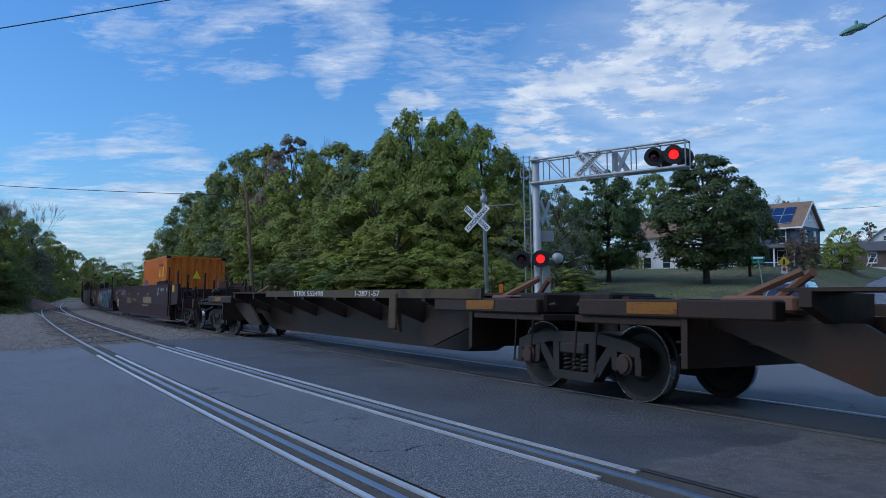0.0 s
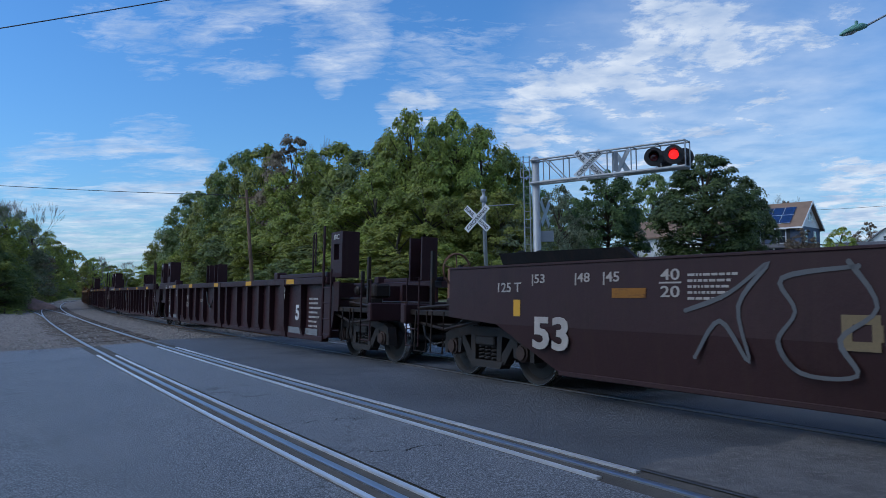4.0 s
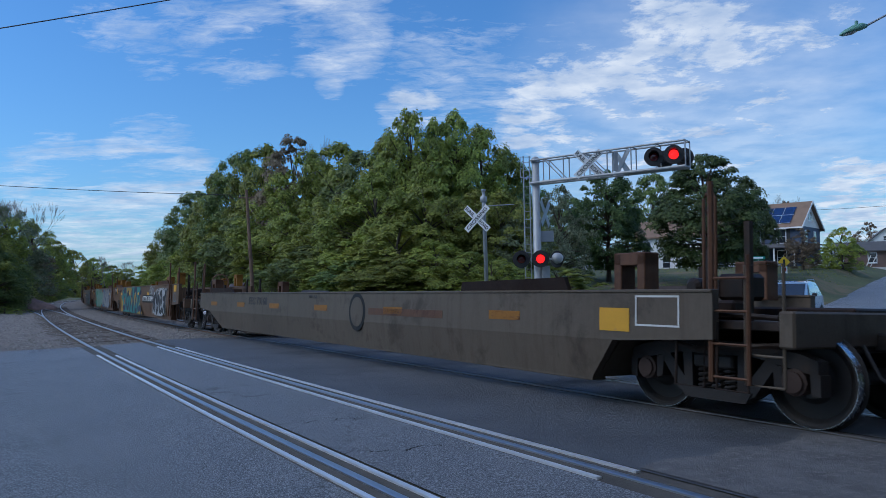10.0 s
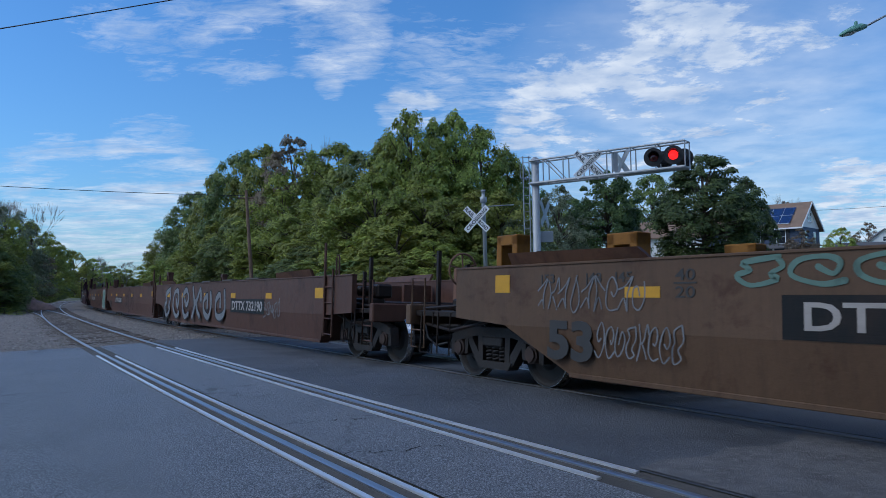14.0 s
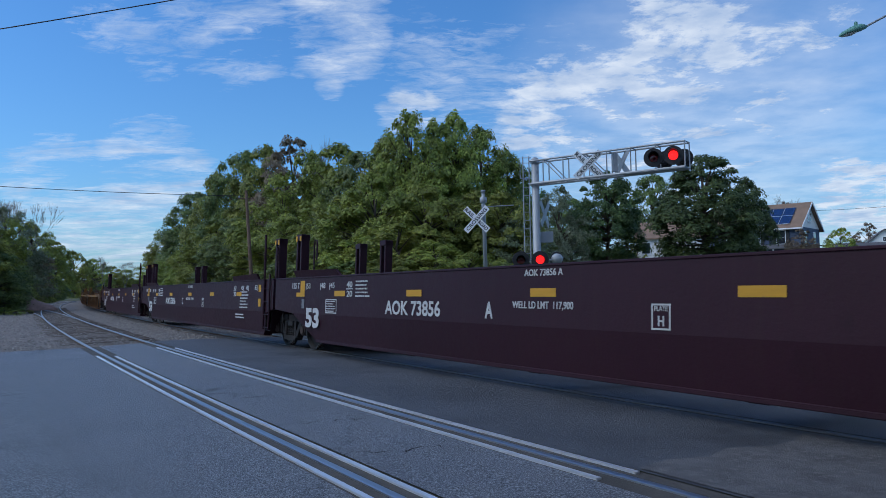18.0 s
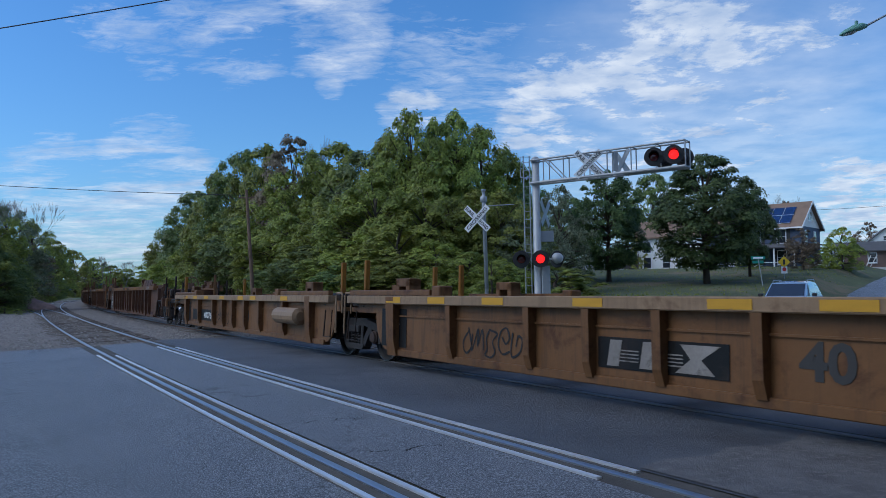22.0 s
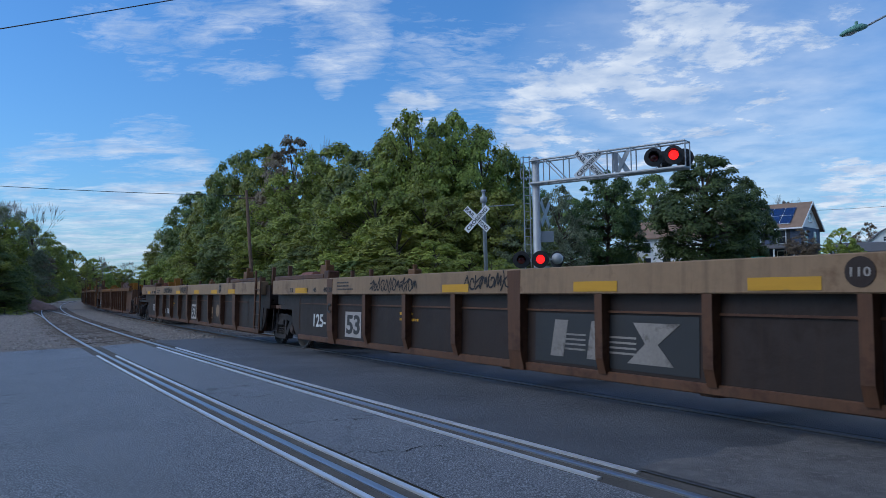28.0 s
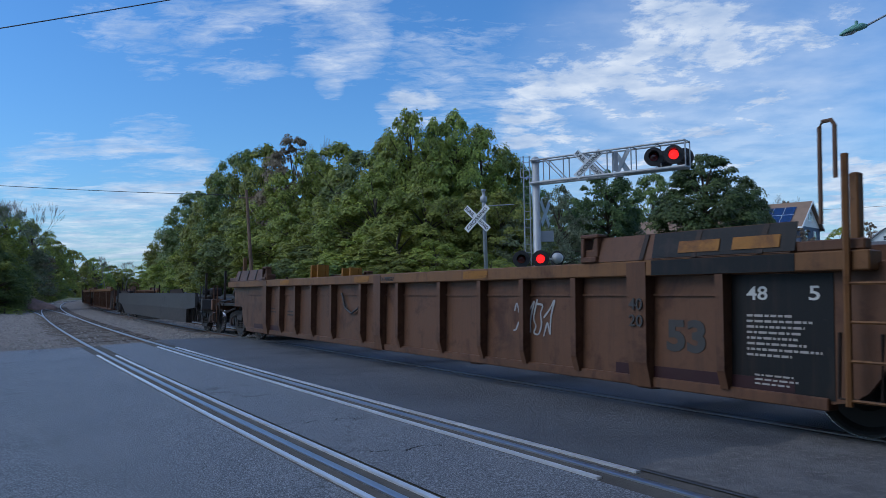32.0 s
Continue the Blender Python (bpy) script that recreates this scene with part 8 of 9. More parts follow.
def blue_house():
    o = sight(1418, 480, 80)
    z0 = land(o.x, o.y) - 0.15
    base = o.z
    w, dpt, wall = 10.5, 8.0, 5.0
    H = thing("blue_house", "dark blue two-storey house with white gable and solar panels", "house", Matrix.Translation((o.x, o.y, base)) @ Matrix.Rotation(radians(-41.3), 4, "Z"))
    part("foundation", Shape().box(-w, 0, 0.02, dpt, z0 - base - 0.6, 0.0), M_CONC, H, "pale foundation")
    part("wall", clapboard(Shape(), -w, 0, 0, 0.25, 0, wall), M_BLUESIDE, H, "blue front wall")
    turn = Matrix.Rotation(math.pi / 2, 4, "Z")
    part("wall", clapboard(Shape(), 0.25, dpt, 0, 0.25, 0, wall), M_BLUESIDE, H, "blue side wall", turn)
    part("wall", Shape().box(-w, -w + 0.25, 0.25, dpt, 0, wall), M_BLUESIDE, H)
    part("wall", Shape().box(-w, 0, dpt - 0.25, dpt, 0, wall), M_BLUESIDE, H)
    ridge = wall + 2.75
    part("gable", Shape().loft([[(x, 0, wall), (x, dpt, wall), (x, dpt / 2, ridge)] for x in (-0.25, 0.0)]), M_WHITESIDE, H, "white gable end")
    part("gable", Shape().loft([[(x, 0, wall), (x, dpt, wall), (x, dpt / 2, ridge)] for x in (-w, -w + 0.25)]), M_WHITESIDE, H)
    for k in (0, 1):
        y0, y1 = (-0.45, dpt / 2) if k == 0 else (dpt + 0.45, dpt / 2)
        za = wall - 0.3
        part("roof", Shape().loft([[(x, y0, za), (x, y1, ridge + 0.02), (x, y1, ridge + 0.2), (x, y0, za + 0.16)] for x in (-w - 0.4, 0.4)]), M_SHINGLE, H, "brown shingle roof")
        part("barge_board", Shape().loft([[(x, y0, za - 0.04), (x, y1, ridge - 0.05), (x, y1, ridge + 0.24), (x, y0, za + 0.2)] for x in (0.405, 0.46)]), M_WHITE, H, "white barge board")
    part("gutter", Shape().box(-w - 0.4, 0.4, -0.55, -0.45, wall - 0.32, wall - 0.16), M_WHITE, H)
    sl = math.atan2(ridge + 0.2 - wall + 0.14, dpt / 2 + 0.45)
    for i in range(4):
        for j in range(2):
            at = Matrix.Translation((-1.0 - i * 1.22, -0.45, wall - 0.14)) @ Matrix.Rotation(sl, 4, "X")
            part("solar_panel", Shape().box(-1.15, 0, 0.75 + j * 1.75, 0.75 + j * 1.75 + 1.68, 0.06, 0.10), M_SOLAR, H, "dark blue solar panel", at)
            part("panel_frame", Shape().box(-1.17, 0.02, 0.73 + j * 1.75, 0.75 + j * 1.75, 0.05, 0.11).box(-1.17, -1.15, 0.75 + j * 1.75, 2.43 + j * 1.75, 0.05, 0.11), M_WHITE, H, "", at)
    dk = M_BLACK
    for x in (-1.9, -4.6, -7.4):
        window_part(H, x, 3.15, 0.85, 1.45, None, dk)
        window_part(H, x, 0.85, 0.85, 1.45, None, dk)
    for x in (2.2, 5.8):
        window_part(H, x, 3.1, 0.8, 1.4, turn)
    for x in (3.6, 4.4):
        window_part(H, x, wall + 0.75, 0.42, 0.95, turn)
    part("porch_roof", Shape().loft([[(x, -2.3, 2.5), (x, 0.0, 3.0), (x, 0.0, 3.12), (x, -2.3, 2.62)] for x in (-w - 0.2, 0.2)]), M_SHINGLEDK, H, "porch roof")
    part("porch_floor", Shape().box(-w, 0, -2.2, 0, z0 - base - 0.5, 0.12), M_WHITESIDE, H, "white porch base")
    for i in range(6):
        part("porch_post", Shape().box(-w + 0.1 + i * 2.05, -w + 0.24 + i * 2.05, -2.15, -2.0, 0.12, 2.52, 0.01), M_WHITE, H, "white porch post")
    for i in range(5):
        for z in (0.35, 0.95):
            part("porch_rail", Shape().box(-w + 0.24 + i * 2.05, -w + 2.15 + i * 2.05, -2.1, -2.04, z, z + 0.07), M_WHITE, H)
    # sun porch on the gable side
    part("side_porch_roof", Shape().loft([[(0.0, y, 3.1), (2.6, y, 2.6), (2.6, y, 2.72), (0.0, y, 3.22)] for y in (0.3, dpt - 0.4)]), M_SHINGLEDK, H)
    for i in range(6):
        part("side_porch_post", Shape().box(2.4, 2.55, 0.4 + i * 1.36, 0.55 + i * 1.36, 0.1, 2.62), M_WHITE, H, "white porch post")
    part("side_porch_base", Shape().box(0.26, 2.5, 0.35, dpt - 0.45, z0 - base - 0.5, 0.9), M_WHITESIDE, H)
    part("chimney", Shape().box(-8.2, -7.5, dpt / 2 - 0.3, dpt / 2 + 0.4, ridge - 0.5, ridge + 0.75), M_SHINGLEDK, H)


def low_house(name, label, px, py, d, w, dpt, wall, rise, turn, m_wall, m_roof, m_base, windows):
    o = sight(px, py, d)
    H = thing(name, label, "house", Matrix.Translation(o) @ Matrix.Rotation(radians(turn), 4, "Z"))
    drop = land(o.x, o.y) - o.z - 1.2
    part("foundation", Shape().box(-w / 2 - 0.03, w / 2 + 0.03, -0.03, dpt, min(-0.8, drop), 0.35), m_base, H, "pale foundation")
    part("wall", clapboard(Shape(), -w / 2, w / 2, 0, 0.2, 0.35, wall, 0.24), m_wall, H, "lapped front wall")
    for k in (-1, 1):
        part("wall", Shape().box(min(k * w / 2, k * (w / 2 - 0.2)), max(k * w / 2, k * (w / 2 - 0.2)), 0.2, dpt, 0.35, wall), m_wall, H)
        part("gable", Shape().loft([[(x, 0, wall), (x, dpt, wall), (x, dpt / 2, wall + rise)] for x in (k * w / 2, k * (w / 2 - 0.2))]), m_wall, H)
        y0 = -0.4 if k < 0 else dpt + 0.4
        part("roof", Shape().loft([[(x, y0, wall - 0.2), (x, dpt / 2, wall + rise), (x, dpt / 2, wall + rise + 0.16), (x, y0, wall - 0.04)] for x in (-w / 2 - 0.4, w / 2 + 0.4)]), m_roof, H, "shingle roof")
    part("wall", Shape().box(-w / 2, w / 2, dpt - 0.2, dpt, 0.35, wall), m_wall, H)
    for x, z, ww, hh in windows:
        window_part(H, x, z, ww, hh, None)
    return H


def gable_house(px, py, d):
    o = sight(px, py, d)
    H = thing("white_house", "white house with a steep gable and grey roof", "house", Matrix.Translation(o) @ Matrix.Rotation(radians(-25), 4, "Z"))
    w, wall, rise, dpt = 7.0, 5.2, 3.0, 10.0
    drop = land(o.x, o.y) - o.z - 1.0
    part("wall", clapboard(Shape(), -w / 2, w / 2, 0, 0.2, min(-0.5, drop), wall, 0.24), M_WHITESIDE, H, "white front wall")
    part("gable", Shape().loft([[(-w / 2, y, wall), (w / 2, y, wall), (0, y, wall + rise)] for y in (0.0, 0.2)]), M_WHITESIDE, H, "white gable")
    for k in (-1, 1):
        part("wall", Shape().box(min(k * w / 2, k * (w / 2 - 0.2)), max(k * w / 2, k * (w / 2 - 0.2)), 0.2, dpt, min(-0.5, drop), wall), M_WHITESIDE, H)
        part("roof", Shape().loft([[(k * (w / 2 + 0.4), y, wall - 0.3), (0, y, wall + rise), (0, y, wall + rise + 0.18), (k * (w / 2 + 0.4), y, wall - 0.12)] for y in (-0.35, dpt)]), M_SHINGLEDK, H, "grey roof")
    window_part(H, 0, wall + 0.7, 0.7, 0.9, None)
    for x in (-1.8, 1.8):
        window_part(H, x, 3.0, 0.9, 1.4, None)


blue_house()
low_house("brown_house", "low brown sided house with a pale foundation and a lean-to roof", 1548, 478, 96, 8.0, 6.0, 2.6, 1.1, -22, M_BROWNSIDE, M_SHINGLEDK, M_CONC, [(-0.2, 1.0, 0.9, 1.2)])
gable_house(1570, 480, 142)
low_house("white_cottage", "long white house seen between the lawn trees", 1235, 490, 92, 15, 7.0, 5.2, 2.2, -30, M_WHITESIDE, M_SHINGLE, M_CONC, [(-6.2, 3.2, 0.9, 1.4), (-6.2, 1.2, 0.9, 1.4), (-3.8, 1.2, 0.9, 1.4), (-1.0, 1.2, 0.9, 1.4)])
low_house("garage", "small garage with a reddish-brown roof behind the lawn", 1108, 484, 110, 4.6, 5.0, 1.7, 1.2, -5, M_WHITESIDE, M_SHINGLE, M_CONC, [])
low_house("white_shed", "long white shed behind the trees", 1020, 489, 105, 8.0, 4.0, 1.4, 0.5, -10, M_WHITESIDE, M_SHINGLEDK, M_CONC, [])


def props():
    # slanted pale props against the brown house
    a = thing("timber_prop", "pair of pale timber props leaning on the brown house", "timber prop")
    for x0, x1 in ((1530, 1541), (1536, 1552)):
        part("prop", Shape().tube([sight(x0, 480, 94.5), sight(x1, 452, 95)], 0.06, 6), M_CONC, a)


props()


def suv():
    x, y = sight(1397, 500, 31).x, 31.0
    zg = land(x, y) - 0.02
    C = thing("suv", "pale blue sport utility car waiting at the crossing", "car", Matrix.Translation((x, y, zg)) @ Matrix.Rotation(math.atan2(-0.80, -0.60), 4, "Z"))
    paint_ = material("pale_blue_car_paint", (0.30, 0.40, 0.52), 0.3, 0.3, 0.04, 1.0, coat=1.0)
    def section(xx, pts):
        return [(xx, yy, zz) for yy, zz in pts] + [(xx, -yy, zz) for yy, zz in reversed(pts)]
    low = [section(2.25, [(0.62, 0.35), (0.72, 0.5), (0.70, 0.72), (0.5, 0.78)]), section(2.05, [(0.85, 0.3), (0.9, 0.5), (0.88, 0.85), (0.7, 0.93)]), section(1.1, [(0.9, 0.28), (0.95, 0.55), (0.92, 0.98), (0.74, 1.06)]),
           section(0.2, [(0.9, 0.28), (0.95, 0.6), (0.93, 1.02), (0.75, 1.08)]), section(-1.6, [(0.9, 0.28), (0.95, 0.6), (0.93, 1.05), (0.75, 1.10)]), section(-2.2, [(0.82, 0.35), (0.9, 0.6), (0.88, 1.05), (0.7, 1.08)])]
    part("body", Shape().loft(low), paint_, C, smooth=False)
    cab = [section(0.95, [(0.8, 1.02), (0.79, 1.05), (0.77, 1.06), (0.6, 1.06)]), section(0.1, [(0.86, 1.04), (0.80, 1.35), (0.70, 1.60), (0.5, 1.64)]), section(-0.8, [(0.87, 1.05), (0.81, 1.38), (0.71, 1.66), (0.5, 1.70)]),
           section(-1.7, [(0.86, 1.05), (0.80, 1.36), (0.69, 1.60), (0.5, 1.64)]), section(-2.15, [(0.84, 1.06), (0.80, 1.2), (0.74, 1.3), (0.5, 1.32)])]
    part("cabin", Shape().loft(cab), paint_, C)
    glass = M_GLASSDK
    part("windscreen", Shape().loft([[(0.90, -0.72, 1.10), (0.90, 0.72, 1.10), (0.92, 0.72, 1.10), (0.92, -0.72, 1.10)], [(0.17, -0.64, 1.58), (0.17, 0.64, 1.58), (0.19, 0.64, 1.585), (0.19, -0.64, 1.585)]]), glass, C, "dark windscreen")
    for k in (-1, 1):
        for x0, x1, top in ((0.55, -0.25, 0.05), (-0.35, -1.15, 0.0), (-1.25, -1.85, 0.06)):
            part("side_window", Shape().loft([[(x0, k * 0.872, 1.09), (x1, k * 0.872, 1.09), (x1, k * 0.86, 1.09), (x0, k * 0.86, 1.09)], [(x0 - 0.35 if x0 > 0 else x0, k * 0.745, 1.52), (x1, k * 0.745, 1.54 - top), (x1, k * 0.73, 1.54 - top), (x0 - 0.35 if x0 > 0 else x0, k * 0.73, 1.52)]]), glass, C, "dark side window")
        part("mirror", Shape().box(0.45, 0.62, min(k * 0.95, k * 1.13), max(k * 0.95, k * 1.13), 1.06, 1.20, 0.03), M_BLACK, C, "black door mirror")
        part("roof_rail", Shape().tube([(0.0, k * 0.66, 1.66), (-0.2, k * 0.66, 1.74), (-1.5, k * 0.66, 1.74), (-1.7, k * 0.66, 1.66)], 0.02, 6), M_GALV, C)
        part("headlight", Shape().box(2.02, 2.12, min(k * 0.5, k * 0.85), max(k * 0.5, k * 0.85), 0.72, 0.86, 0.03), M_WHITE, C, "clear headlight")
        for xx in (1.4, -1.35):
            wl = part("wheel", Shape().disc((xx, k * 0.80, 0.34), (0, k, 0), [(0, 0.25), (0.02, 0.34), (0.16, 0.34), (0.19, 0.3), (0.17, 0.22)], 22), M_BLACK, C, "black tyre")
            part("rim", Shape().disc((xx, k * 0.80, 0.34), (0, k, 0), [(0.16, 0.22), (0.175, 0.2), (0.15, 0.05)], 16), M_GALV, wl)
    part("grille", Shape().box(2.2, 2.27, -0.4, 0.4, 0.5, 0.7, 0.02), M_BLACK, C)
    return C


suv()


def far_car(px, py, d, colour, label, turn, length=4.4):
    o = sight(px, py, d)
    m = material("car_" + label.split()[0], colour, 0.35, 0.3, 0.05, 1.0, coat=0.8)
    C = thing("parked_car", label, "car", Matrix.Translation((o.x, o.y, land(o.x, o.y) - 0.1)) @ Matrix.Rotation(radians(turn), 4, "Z"))
    h = length / 2
    part("body", Shape().plate([(-h, 0.35), (h, 0.35), (h, 0.75), (h * 0.5, 0.9), (-h, 0.92)], -0.85, 0.85), m, C)
    part("cabin", Shape().loft([[(-h * 0.8, y, 0.92), (h * 0.4, y, 0.92), (h * 0.15, y * 0.85, 1.42), (-h * 0.6, y * 0.85, 1.45)] for y in (-0.82, 0.82)]), M_GLASSDK, C, "dark cabin glass")
    part("roof", Shape().box(-h * 0.6, h * 0.15, -0.7, 0.7, 1.42, 1.48, 0.02), m, C)
    for k in (-1, 1):
        for x in (-h * 0.62, h * 0.62):
            part("wheel", Shape().disc((x, k * 0.72, 0.33), (0, k, 0), [(0, 0.3), (0.03, 0.33), (0.14, 0.33), (0.16, 0.25)], 16), M_BLACK, C)


far_car(1044, 489, 98, (0.42, 0.43, 0.44), "silver parked car behind the trees", 175)
far_car(1104, 487, 100, (0.05, 0.045, 0.045), "dark parked pickup beside the garage", 5)


def utility_pole():
    top, foot = sight(436, 336, 46), sight(446.5, 505, 46)
    z0 = land(foot.x, foot.y) - 0.3
    dirn = (foot - top) / (foot.z - top.z)
    bot = top + dirn * (z0 - top.z)
    p = thing("utility_pole", "leaning old brown wooden utility pole beside the track", "utility pole")
    part("pole", Shape().tube([bot, bot.lerp(top, 0.5), top], [0.13, 0.11, 0.085], 10), M_POLEWOOD, p)
    part("cross_arm", Shape().tube([top + Vector((-0.5, 0, -0.5)), top + Vector((0.5, 0.1, -0.5))], 0.05, 6), M_POLEWOOD, p)
    part("insulator", Shape().disc(top + Vector((-0.42, 0, -0.46)), (0, 0, 1), [(0, 0.03), (0.05, 0.06), (0.14, 0.05)], 8), M_GALV, p)


utility_pole()


def wire(a, b, sag, r, label):
    pts = [a.lerp(b, i / 14) - Vector((0, 0, sag * 4 * (i / 14) * (1 - i / 14))) for i in range(15)]
    ob = new("overhead_wire", Shape().tube(pts, r, 5).mesh("overhead_wire", M_BLACK))
    tagged(ob, label, "wire")


wire(sight(-700, 161, 16), sight(560, -45, 21), 0.06, 0.016, "black overhead wire high above the road")
wire(sight(-500, 290, 40), sight(436, 346, 46), 0.3, 0.018, "thin black overhead wire running to the old pole")
wire(sight(1436, 372, 82), sight(1700, 352, 70), 0.15, 0.018, "thin service wire beside the houses")
for _p, _lab in ((sight(-700, 161, 16), "brown wooden utility pole beside the street"), (sight(-500, 290, 40), "brown wooden utility pole beside the gravel yard")):
    _pole = thing("utility_pole", _lab, "utility pole")
    part("pole", Shape().tube([(_p.x, _p.y, land(_p.x, _p.y) - 0.3), (_p.x, _p.y, _p.z + 0.4)], [0.15, 0.11], 10), M_POLEWOOD, _pole)
_p = sight(1700, 352, 70)
_pole = thing("utility_pole", "tall brown wooden utility pole beside the houses", "utility pole")
part("pole", Shape().tube([(_p.x, _p.y, land(_p.x, _p.y) - 0.3), (_p.x, _p.y, _p.z + 0.4)], [0.15, 0.11], 10), M_POLEWOOD, _pole)


def street_lamp():
    d = 20.0
    tip = sight(1487, 62, d)
    j = sight(1534, 46, d)
    foot = sight(1850, 500, d)
    z0 = land(foot.x, foot.y) - 0.1
    L = thing("street_lamp", "weathered green cobra-head street lamp on a curved arm", "street lamp")
    green = material("verdigris_lamp", (0.12, 0.27, 0.22), 0.6, 0.1, 0.2, 4.0)
    ax = (j - tip).normalized()
    up = Vector((0, 0, 1))
    side = ax.cross(up).normalized()
    def ring(t, w, hu, hd):
        c = tip.lerp(j, t)
        return [c + side * w * math.cos(a) + up * ((hu if math.sin(a) > 0 else hd) * math.sin(a)) for a in np.linspace(0, 2 * math.pi, 15)[:-1]]
    part("head", Shape().loft([ring(0.0, 0.06, 0.04, 0.02), ring(0.12, 0.14, 0.09, 0.05), ring(0.5, 0.17, 0.15, 0.07), ring(0.8, 0.13, 0.13, 0.07), ring(1.0, 0.05, 0.05, 0.05)]), green, L, "verdigris green lamp head", smooth=True)
    part("lens", Shape().loft([ring(0.12, 0.11, 0.0, 0.07), ring(0.45, 0.14, 0.0, 0.11), ring(0.62, 0.1, 0.0, 0.08)]), material("lamp_lens", (0.5, 0.52, 0.5), 0.25), L, "pale lamp lens", smooth=True)
    c = tip.lerp(j, 0.62)
    part("photocell", Shape().disc(c + Vector((0, 0, 0.12)), (0, 0, 1), [(0, 0.045), (0.1, 0.045), (0.12, 0.02)], 10), green, L)
    topp = Vector((foot.x, foot.y, j.z - 0.35))
    part("arm", Shape().tube([j - ax * 0.05, j + ax * 0.6 + up * 0.12, j.lerp(topp, 0.5) + up * 0.35, topp + up * 0.1], [0.03, 0.03, 0.035, 0.04], 8), M_GALV, L)
    part("pole", Shape().tube([(foot.x, foot.y, z0), (foot.x, foot.y, topp.z + 0.3)], [0.12, 0.08], 12), M_GALV, L, smooth=True)


street_lamp()


def small_signs():
    a = sight(1387.5, 480, 58)
    s = thing("road_sign", "yellow diamond sign above a small white sign on a post", "road sign", Matrix.Translation((a.x, a.y, 0)))
    za = land(a.x, a.y) - 0.1
    part("post", Shape().tube([(0, 0, za), (0, 0, sight(1388, 452, 58).z)], 0.04, 6), M_GALV, s)
    z = sight(1388, 464, 58).z
    part("diamond", Shape().plate([(-0.48, z), (0, z - 0.48), (0.48, z), (0, z + 0.48)], -0.06, -0.045), material("sign_yellow", (0.8, 0.5, 0.01), 0.5), s, "yellow diamond sign")
    part("symbol", Shape().plate([(-0.08, z - 0.2), (0.08, z - 0.2), (0.08, z + 0.2), (-0.08, z + 0.2)], -0.07, -0.0605), M_BLACK, s)
    z = sight(1388, 478, 58).z
    part("small_sign", Shape().box(-0.24, 0.24, -0.06, -0.045, z - 0.28, z + 0.28), M_WHITE, s, "white square sign")
    part("symbol", Shape().disc((0, -0.061, z + 0.05), (0, -1, 0), [(0, 0.16), (0.006, 0.16)], 18), material("sign_red", (0.5, 0.03, 0.03), 0.5), s)
    a = sight(1341, 457, 52)
    s = thing("street_name_sign", "green street name signs on a leaning post", "street sign", Matrix.Translation((a.x, a.y, 0)))
    za = land(a.x, a.y) - 0.1
    part("post", Shape().tube([(0.28, 0, za), (0.0, 0, a.z + 0.1)], 0.035, 6), M_GALV, s)
    g = material("sign_green", (0.02, 0.26, 0.19), 0.5)
    part("name_plate", Shape().box(-0.5, 0.5, -0.05, -0.035, a.z - 0.1, a.z + 0.12, 0.004), g, s, "green name plate")
    part("lettering_bar", Shape().box(-0.36, 0.36, -0.056, -0.0505, a.z - 0.04, a.z + 0.06), M_WHITE, s)
    part("name_plate", Shape().box(-0.4, 0.4, -0.008, 0.008, a.z - 0.38, a.z - 0.18, 0.004), g, s, "green name plate", None)
    # orange marker and cabinet by the crossing posts
    a = sight(887, 512, 29)
    c = thing("marker_post", "short orange marker post in the grass", "marker post", Matrix.Translation((a.x, a.y, 0)))
    part("marker", Shape().box(-0.07, 0.07, -0.03, 0.03, land(a.x, a.y) - 0.15, a.z + 0.2, 0.01), material("marker_orange", (0.7, 0.16, 0.02), 0.6), c)


small_signs()


def bare_tree(px, top, d, seed, width=3.0):
    rnd = random.Random(seed)
    x, y = at_view(px, d)
    z = land(x, y) - 0.2
    h = (507 - 0.0163 * (px - 784) - top) / 1300 * d + EYE[2] - z
    t = thing("bare_tree", "leafless grey tree with thin upright twigs", "tree", Matrix.Translation((x, y, z)))
    s = Shape()
    def grow(p, v, r, n):
        q = p + v
        s.tube([p, p.lerp(q, 0.5) + Vector((rnd.uniform(-0.1, 0.1), 0, 0)), q], [r, r * 0.8, r * 0.6], 5)
        if n:
            for _ in range(3 if n > 1 else 4):
                w = (v.normalized() + Vector((rnd.uniform(-0.42, 0.42), rnd.uniform(-0.35, 0.35), rnd.uniform(0.0, 0.5)))).normalized() * v.length * rnd.uniform(0.6, 0.85)
                grow(q, w, max(0.012, r * 0.55), n - 1)
    grow(Vector((0, 0, 0)), Vector((0, 0, h * 0.29)), 0.10, 5)
    part("trunk", s, material("grey_twigs", (0.20, 0.18, 0.165), 0.9, 0, 0.2, 3), t)


for _i, (_px, _top, _d) in enumerate(((14, 352, 95), (42, 356, 98), (-14, 350, 92), (185, 452, 175), (222, 456, 190), (1390, 345, 125), (535, 240, 68))):
    bare_tree(_px, _top, _d, 90 + _i)


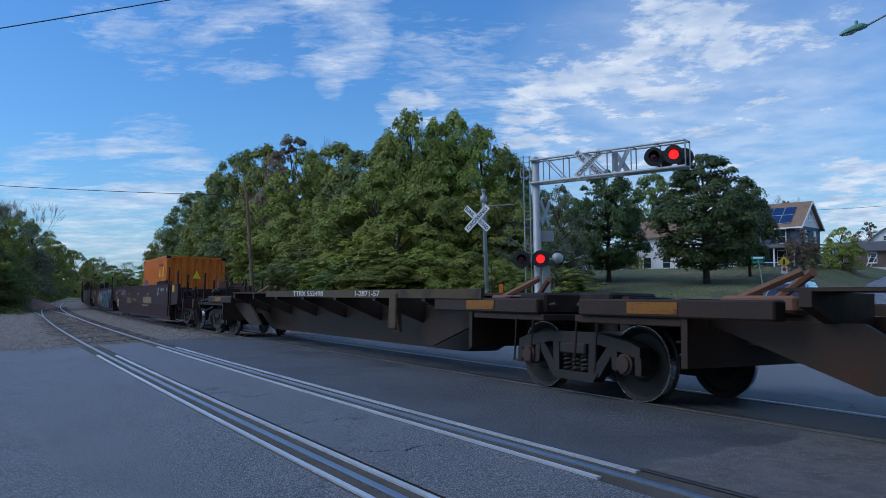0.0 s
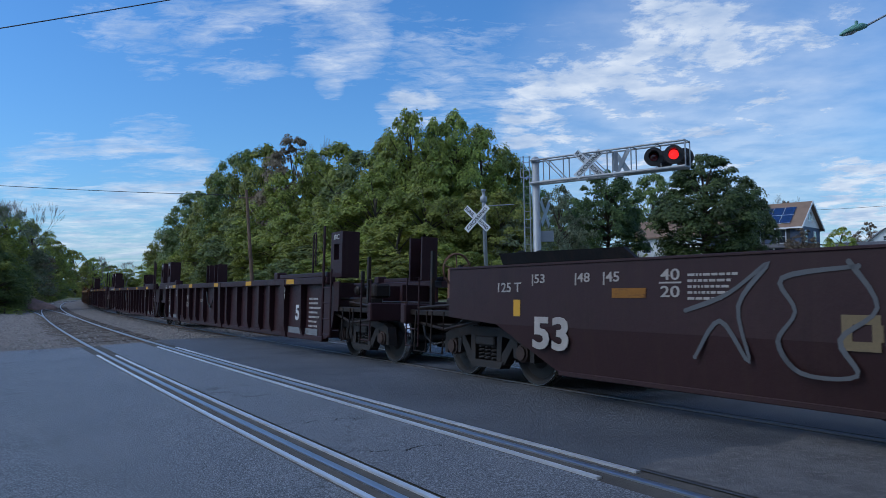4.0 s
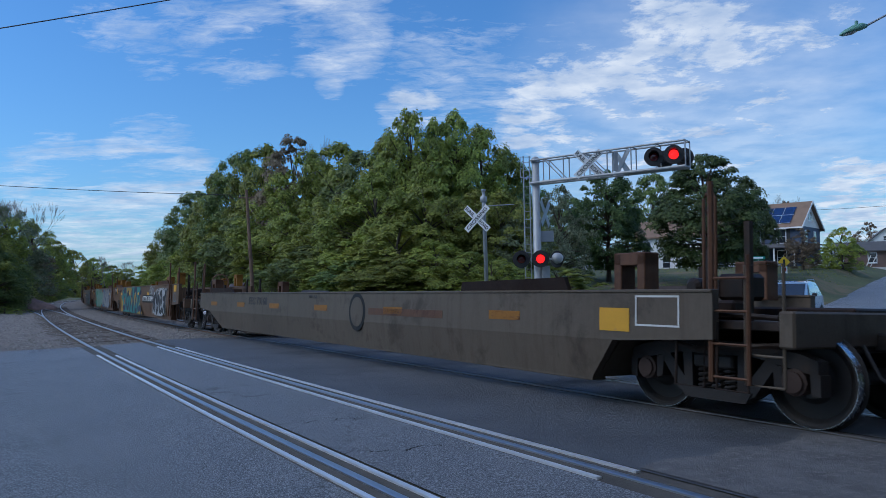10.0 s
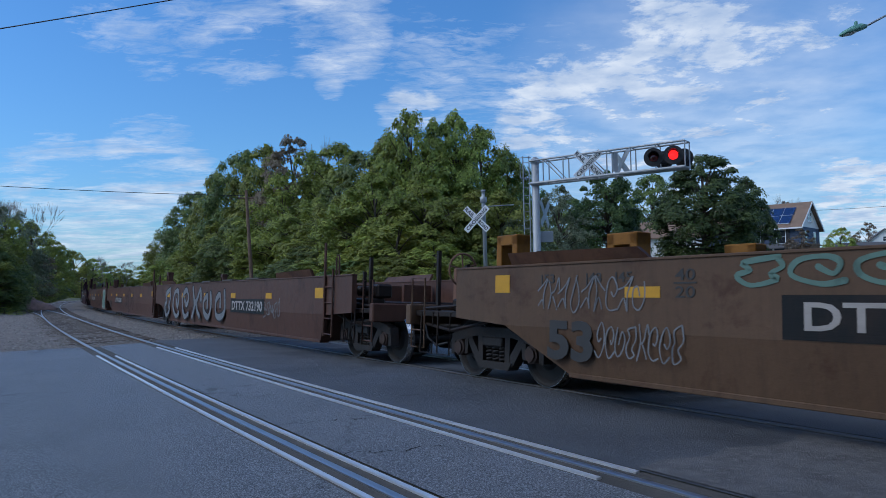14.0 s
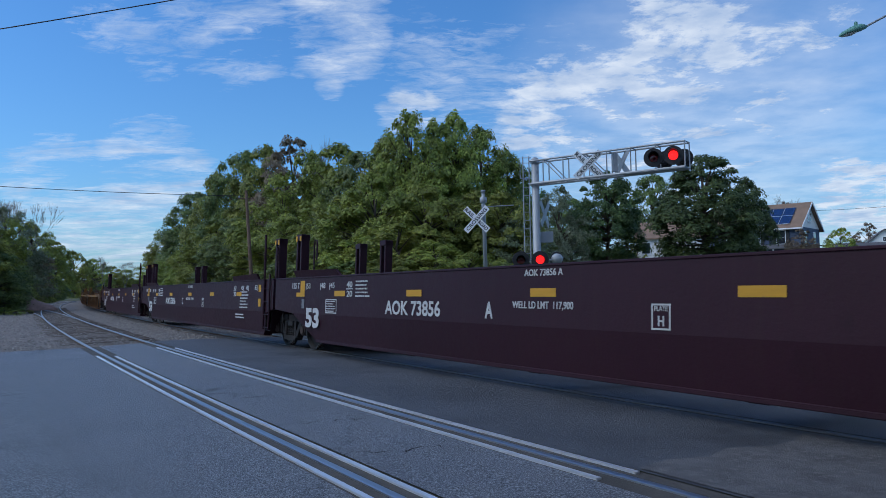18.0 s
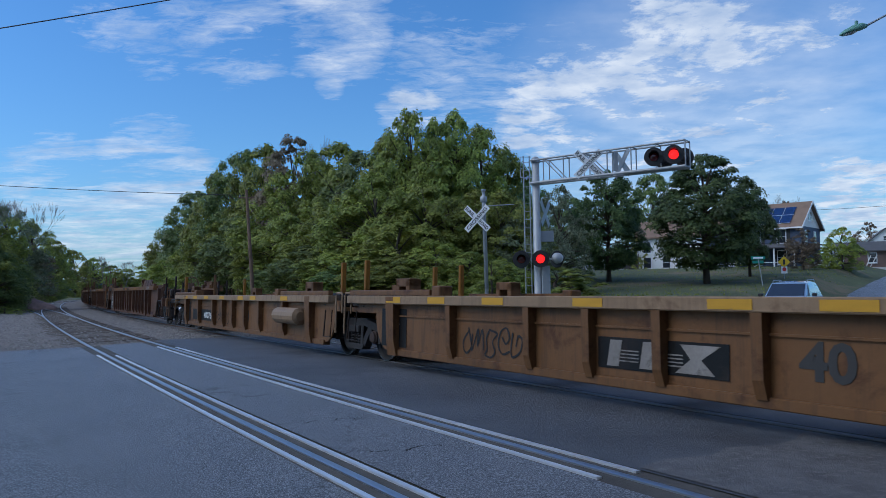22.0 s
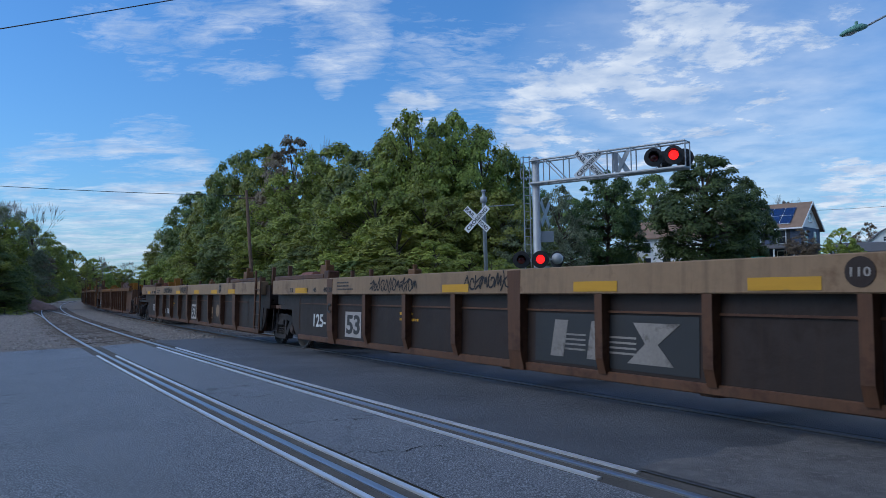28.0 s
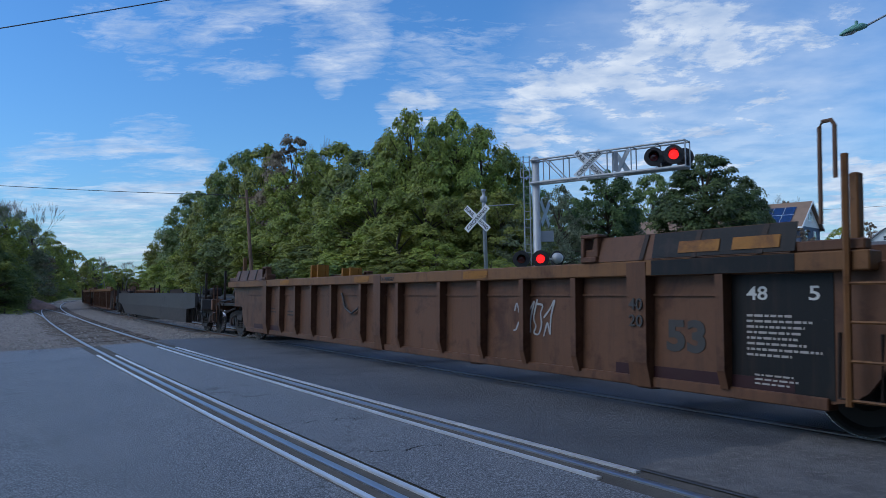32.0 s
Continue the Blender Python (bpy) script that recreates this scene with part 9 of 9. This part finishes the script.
def hedge():
    o = sight(1470, 478, 72)
    t = tree("bush", o.x, o.y, 2.6, 5.2, "clipped round green hedge before the house", 0.4, "hedge", z=o.z - 0.4, name="hedge")
    for px, py, d, w, hh in ((985, 520, 34, 4.6, 1.5), (1010, 516, 38, 4.0, 1.4), (900, 515, 32, 2.6, 1.6), (870, 518, 31, 2.4, 2.0), (1130, 488, 95, 3.0, 4.2), (1325, 480, 74, 3.0, 1.5), (8, 553, 56, 1.6, 0.6), (30, 556, 53, 1.3, 0.45), (-6, 548, 60, 2.4, 0.9), (52, 552, 57, 1.0, 0.35)):
        o = sight(px, py, d)
        tree("bush", o.x, o.y, hh, w, "low leafy bush in the grass", px * 0.1, "bush", name="bush")


hedge()


def far_road():
    """The street that runs on from the crossing, and the kerb of the lawn."""
    sh = Shape()
    rows = 40
    for i in range(rows):
        a = 6.0 + i * 2.6
        for j in range(5):
            r = -7.0 + j * 3.6
            x, y = 4.0 + 0.6 * a - 0.8 * r, 7.8 + 0.8 * a + 0.6 * r
            sh.v.append((x, y, land(x, y) - 0.085))
    for i in range(rows - 1):
        for j in range(4):
            k = i * 5 + j
            sh.f.append((k, k + 1, k + 6, k + 5))
    tagged(new("road", sh.mesh("road", M_ASPHALT, True)), "grey asphalt street beyond the crossing", kind="structure")


far_road()


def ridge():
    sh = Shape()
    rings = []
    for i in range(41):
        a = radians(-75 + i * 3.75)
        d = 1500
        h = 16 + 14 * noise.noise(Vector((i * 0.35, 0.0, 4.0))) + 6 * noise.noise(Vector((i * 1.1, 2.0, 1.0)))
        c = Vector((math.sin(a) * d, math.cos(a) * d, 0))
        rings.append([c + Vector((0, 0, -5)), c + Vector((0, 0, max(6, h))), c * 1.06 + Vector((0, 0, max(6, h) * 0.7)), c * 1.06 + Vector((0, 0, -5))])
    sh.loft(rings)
    # distance haze is put into the woods' blue colour
    tagged(new("backdrop", sh.mesh("backdrop", material("haze_blue_woods", (0.10, 0.16, 0.22), 1.0, 0, 0.2, 0.05))), "low wooded ridge on the horizon, coloured blue for haze", kind="structure")


ridge()


def grass():
    """Tufts of grass on the bank and lawn and beside the siding."""
    rnd = random.Random(77)
    sh = Shape()
    for _ in range(16000):
        if rnd.random() < 0.45:
            x, y = rnd.uniform(4, 50), rnd.uniform(30, 85)
            right = -0.8 * (x - 4.0) + 0.6 * (y - 7.8)
            if -8 < right < 8.5 or lateral(x, y)[0] > -6.5:
                continue
        else:
            s, la = rnd.uniform(24, 75), rnd.uniform(8.5, 14)
            x, y, _z = beside(s, la)
            if noise.noise(Vector((x * 0.2, y * 0.2, 0))) < 0.05:
                continue
        z = land(x, y) - 0.11
        h, a = rnd.uniform(0.05, 0.13), rnd.uniform(0, 3.14)
        w = rnd.uniform(0.03, 0.07)
        c, s_ = math.cos(a) * w, math.sin(a) * w
        k = len(sh.v)
        sh.v += [(x - c, y - s_, z), (x + c, y + s_, z), (x + rnd.uniform(-0.06, 0.06), y + rnd.uniform(-0.06, 0.06), z + h)]
        sh.f.append((k, k + 1, k + 2))
    me = bpy.data.meshes.new("grass_tufts")
    me.from_pydata(sh.v, [], sh.f)
    me.materials.append(LEAF["mid"])
    tagged(new("grass_tufts", me), "short dry green grass on the bank", "grass", kind="stuff")


grass()
# ---------------------------------------------------------------- movement
def on_line(s, z=0.0):
    """Pose of a thing on the main track: x along its travel, leaning with the track."""
    x, y, th = line(s)
    return Matrix.Translation((x, y, z - 0.031)) @ Matrix.Rotation(th - math.pi, 4, "Z") @ Matrix.Rotation(-CANT, 4, "X")


def between(sf, sr, z=0.0):
    """Pose of a body carried at two points of the line."""
    ax, ay, _ = line(sf)
    bx, by, _ = line(sr)
    return Matrix.Translation(((ax + bx) / 2, (ay + by) / 2, z - 0.031)) @ Matrix.Rotation(math.atan2(ay - by, ax - bx), 4, "Z") @ Matrix.Rotation(-CANT, 4, "X")


def motions():
    times = [i * 0.5 for i in range(65)]
    for t, S in TRUCKS:
        walk(t, [(q, on_line(S - SPEED * q)) for q in times])
    raised = dict(CONTAINER)
    for u, a, b in UNITS:
        walk(u, [(q, between(a - SPEED * q, b - SPEED * q, raised.get(u, 0.0))) for q in times])
    # wheels roll while they pass near the crossing
    for w, x, S in WHEELSETS:
        lo, hi = max(0.0, (S - 30) / SPEED), min(32.0, (S + 9) / SPEED)
        if hi <= lo:
            continue
        f0, f1 = math.ceil(lo * FPS), math.floor(hi * FPS)
        at = Matrix.Translation((x, 0, WHEEL_R))
        rows = [(f / FPS, at @ Matrix.Rotation(SPEED * (f - f0) / FPS / WHEEL_R, 4, "Y")) for f in range(f0, f1 + 1)]
        if f0 > 0:
            rows.insert(0, (0.0, at))
        if f1 < 32 * FPS:
            rows.append((32.0, rows[-1][1]))
        walk(w, rows)


motions()
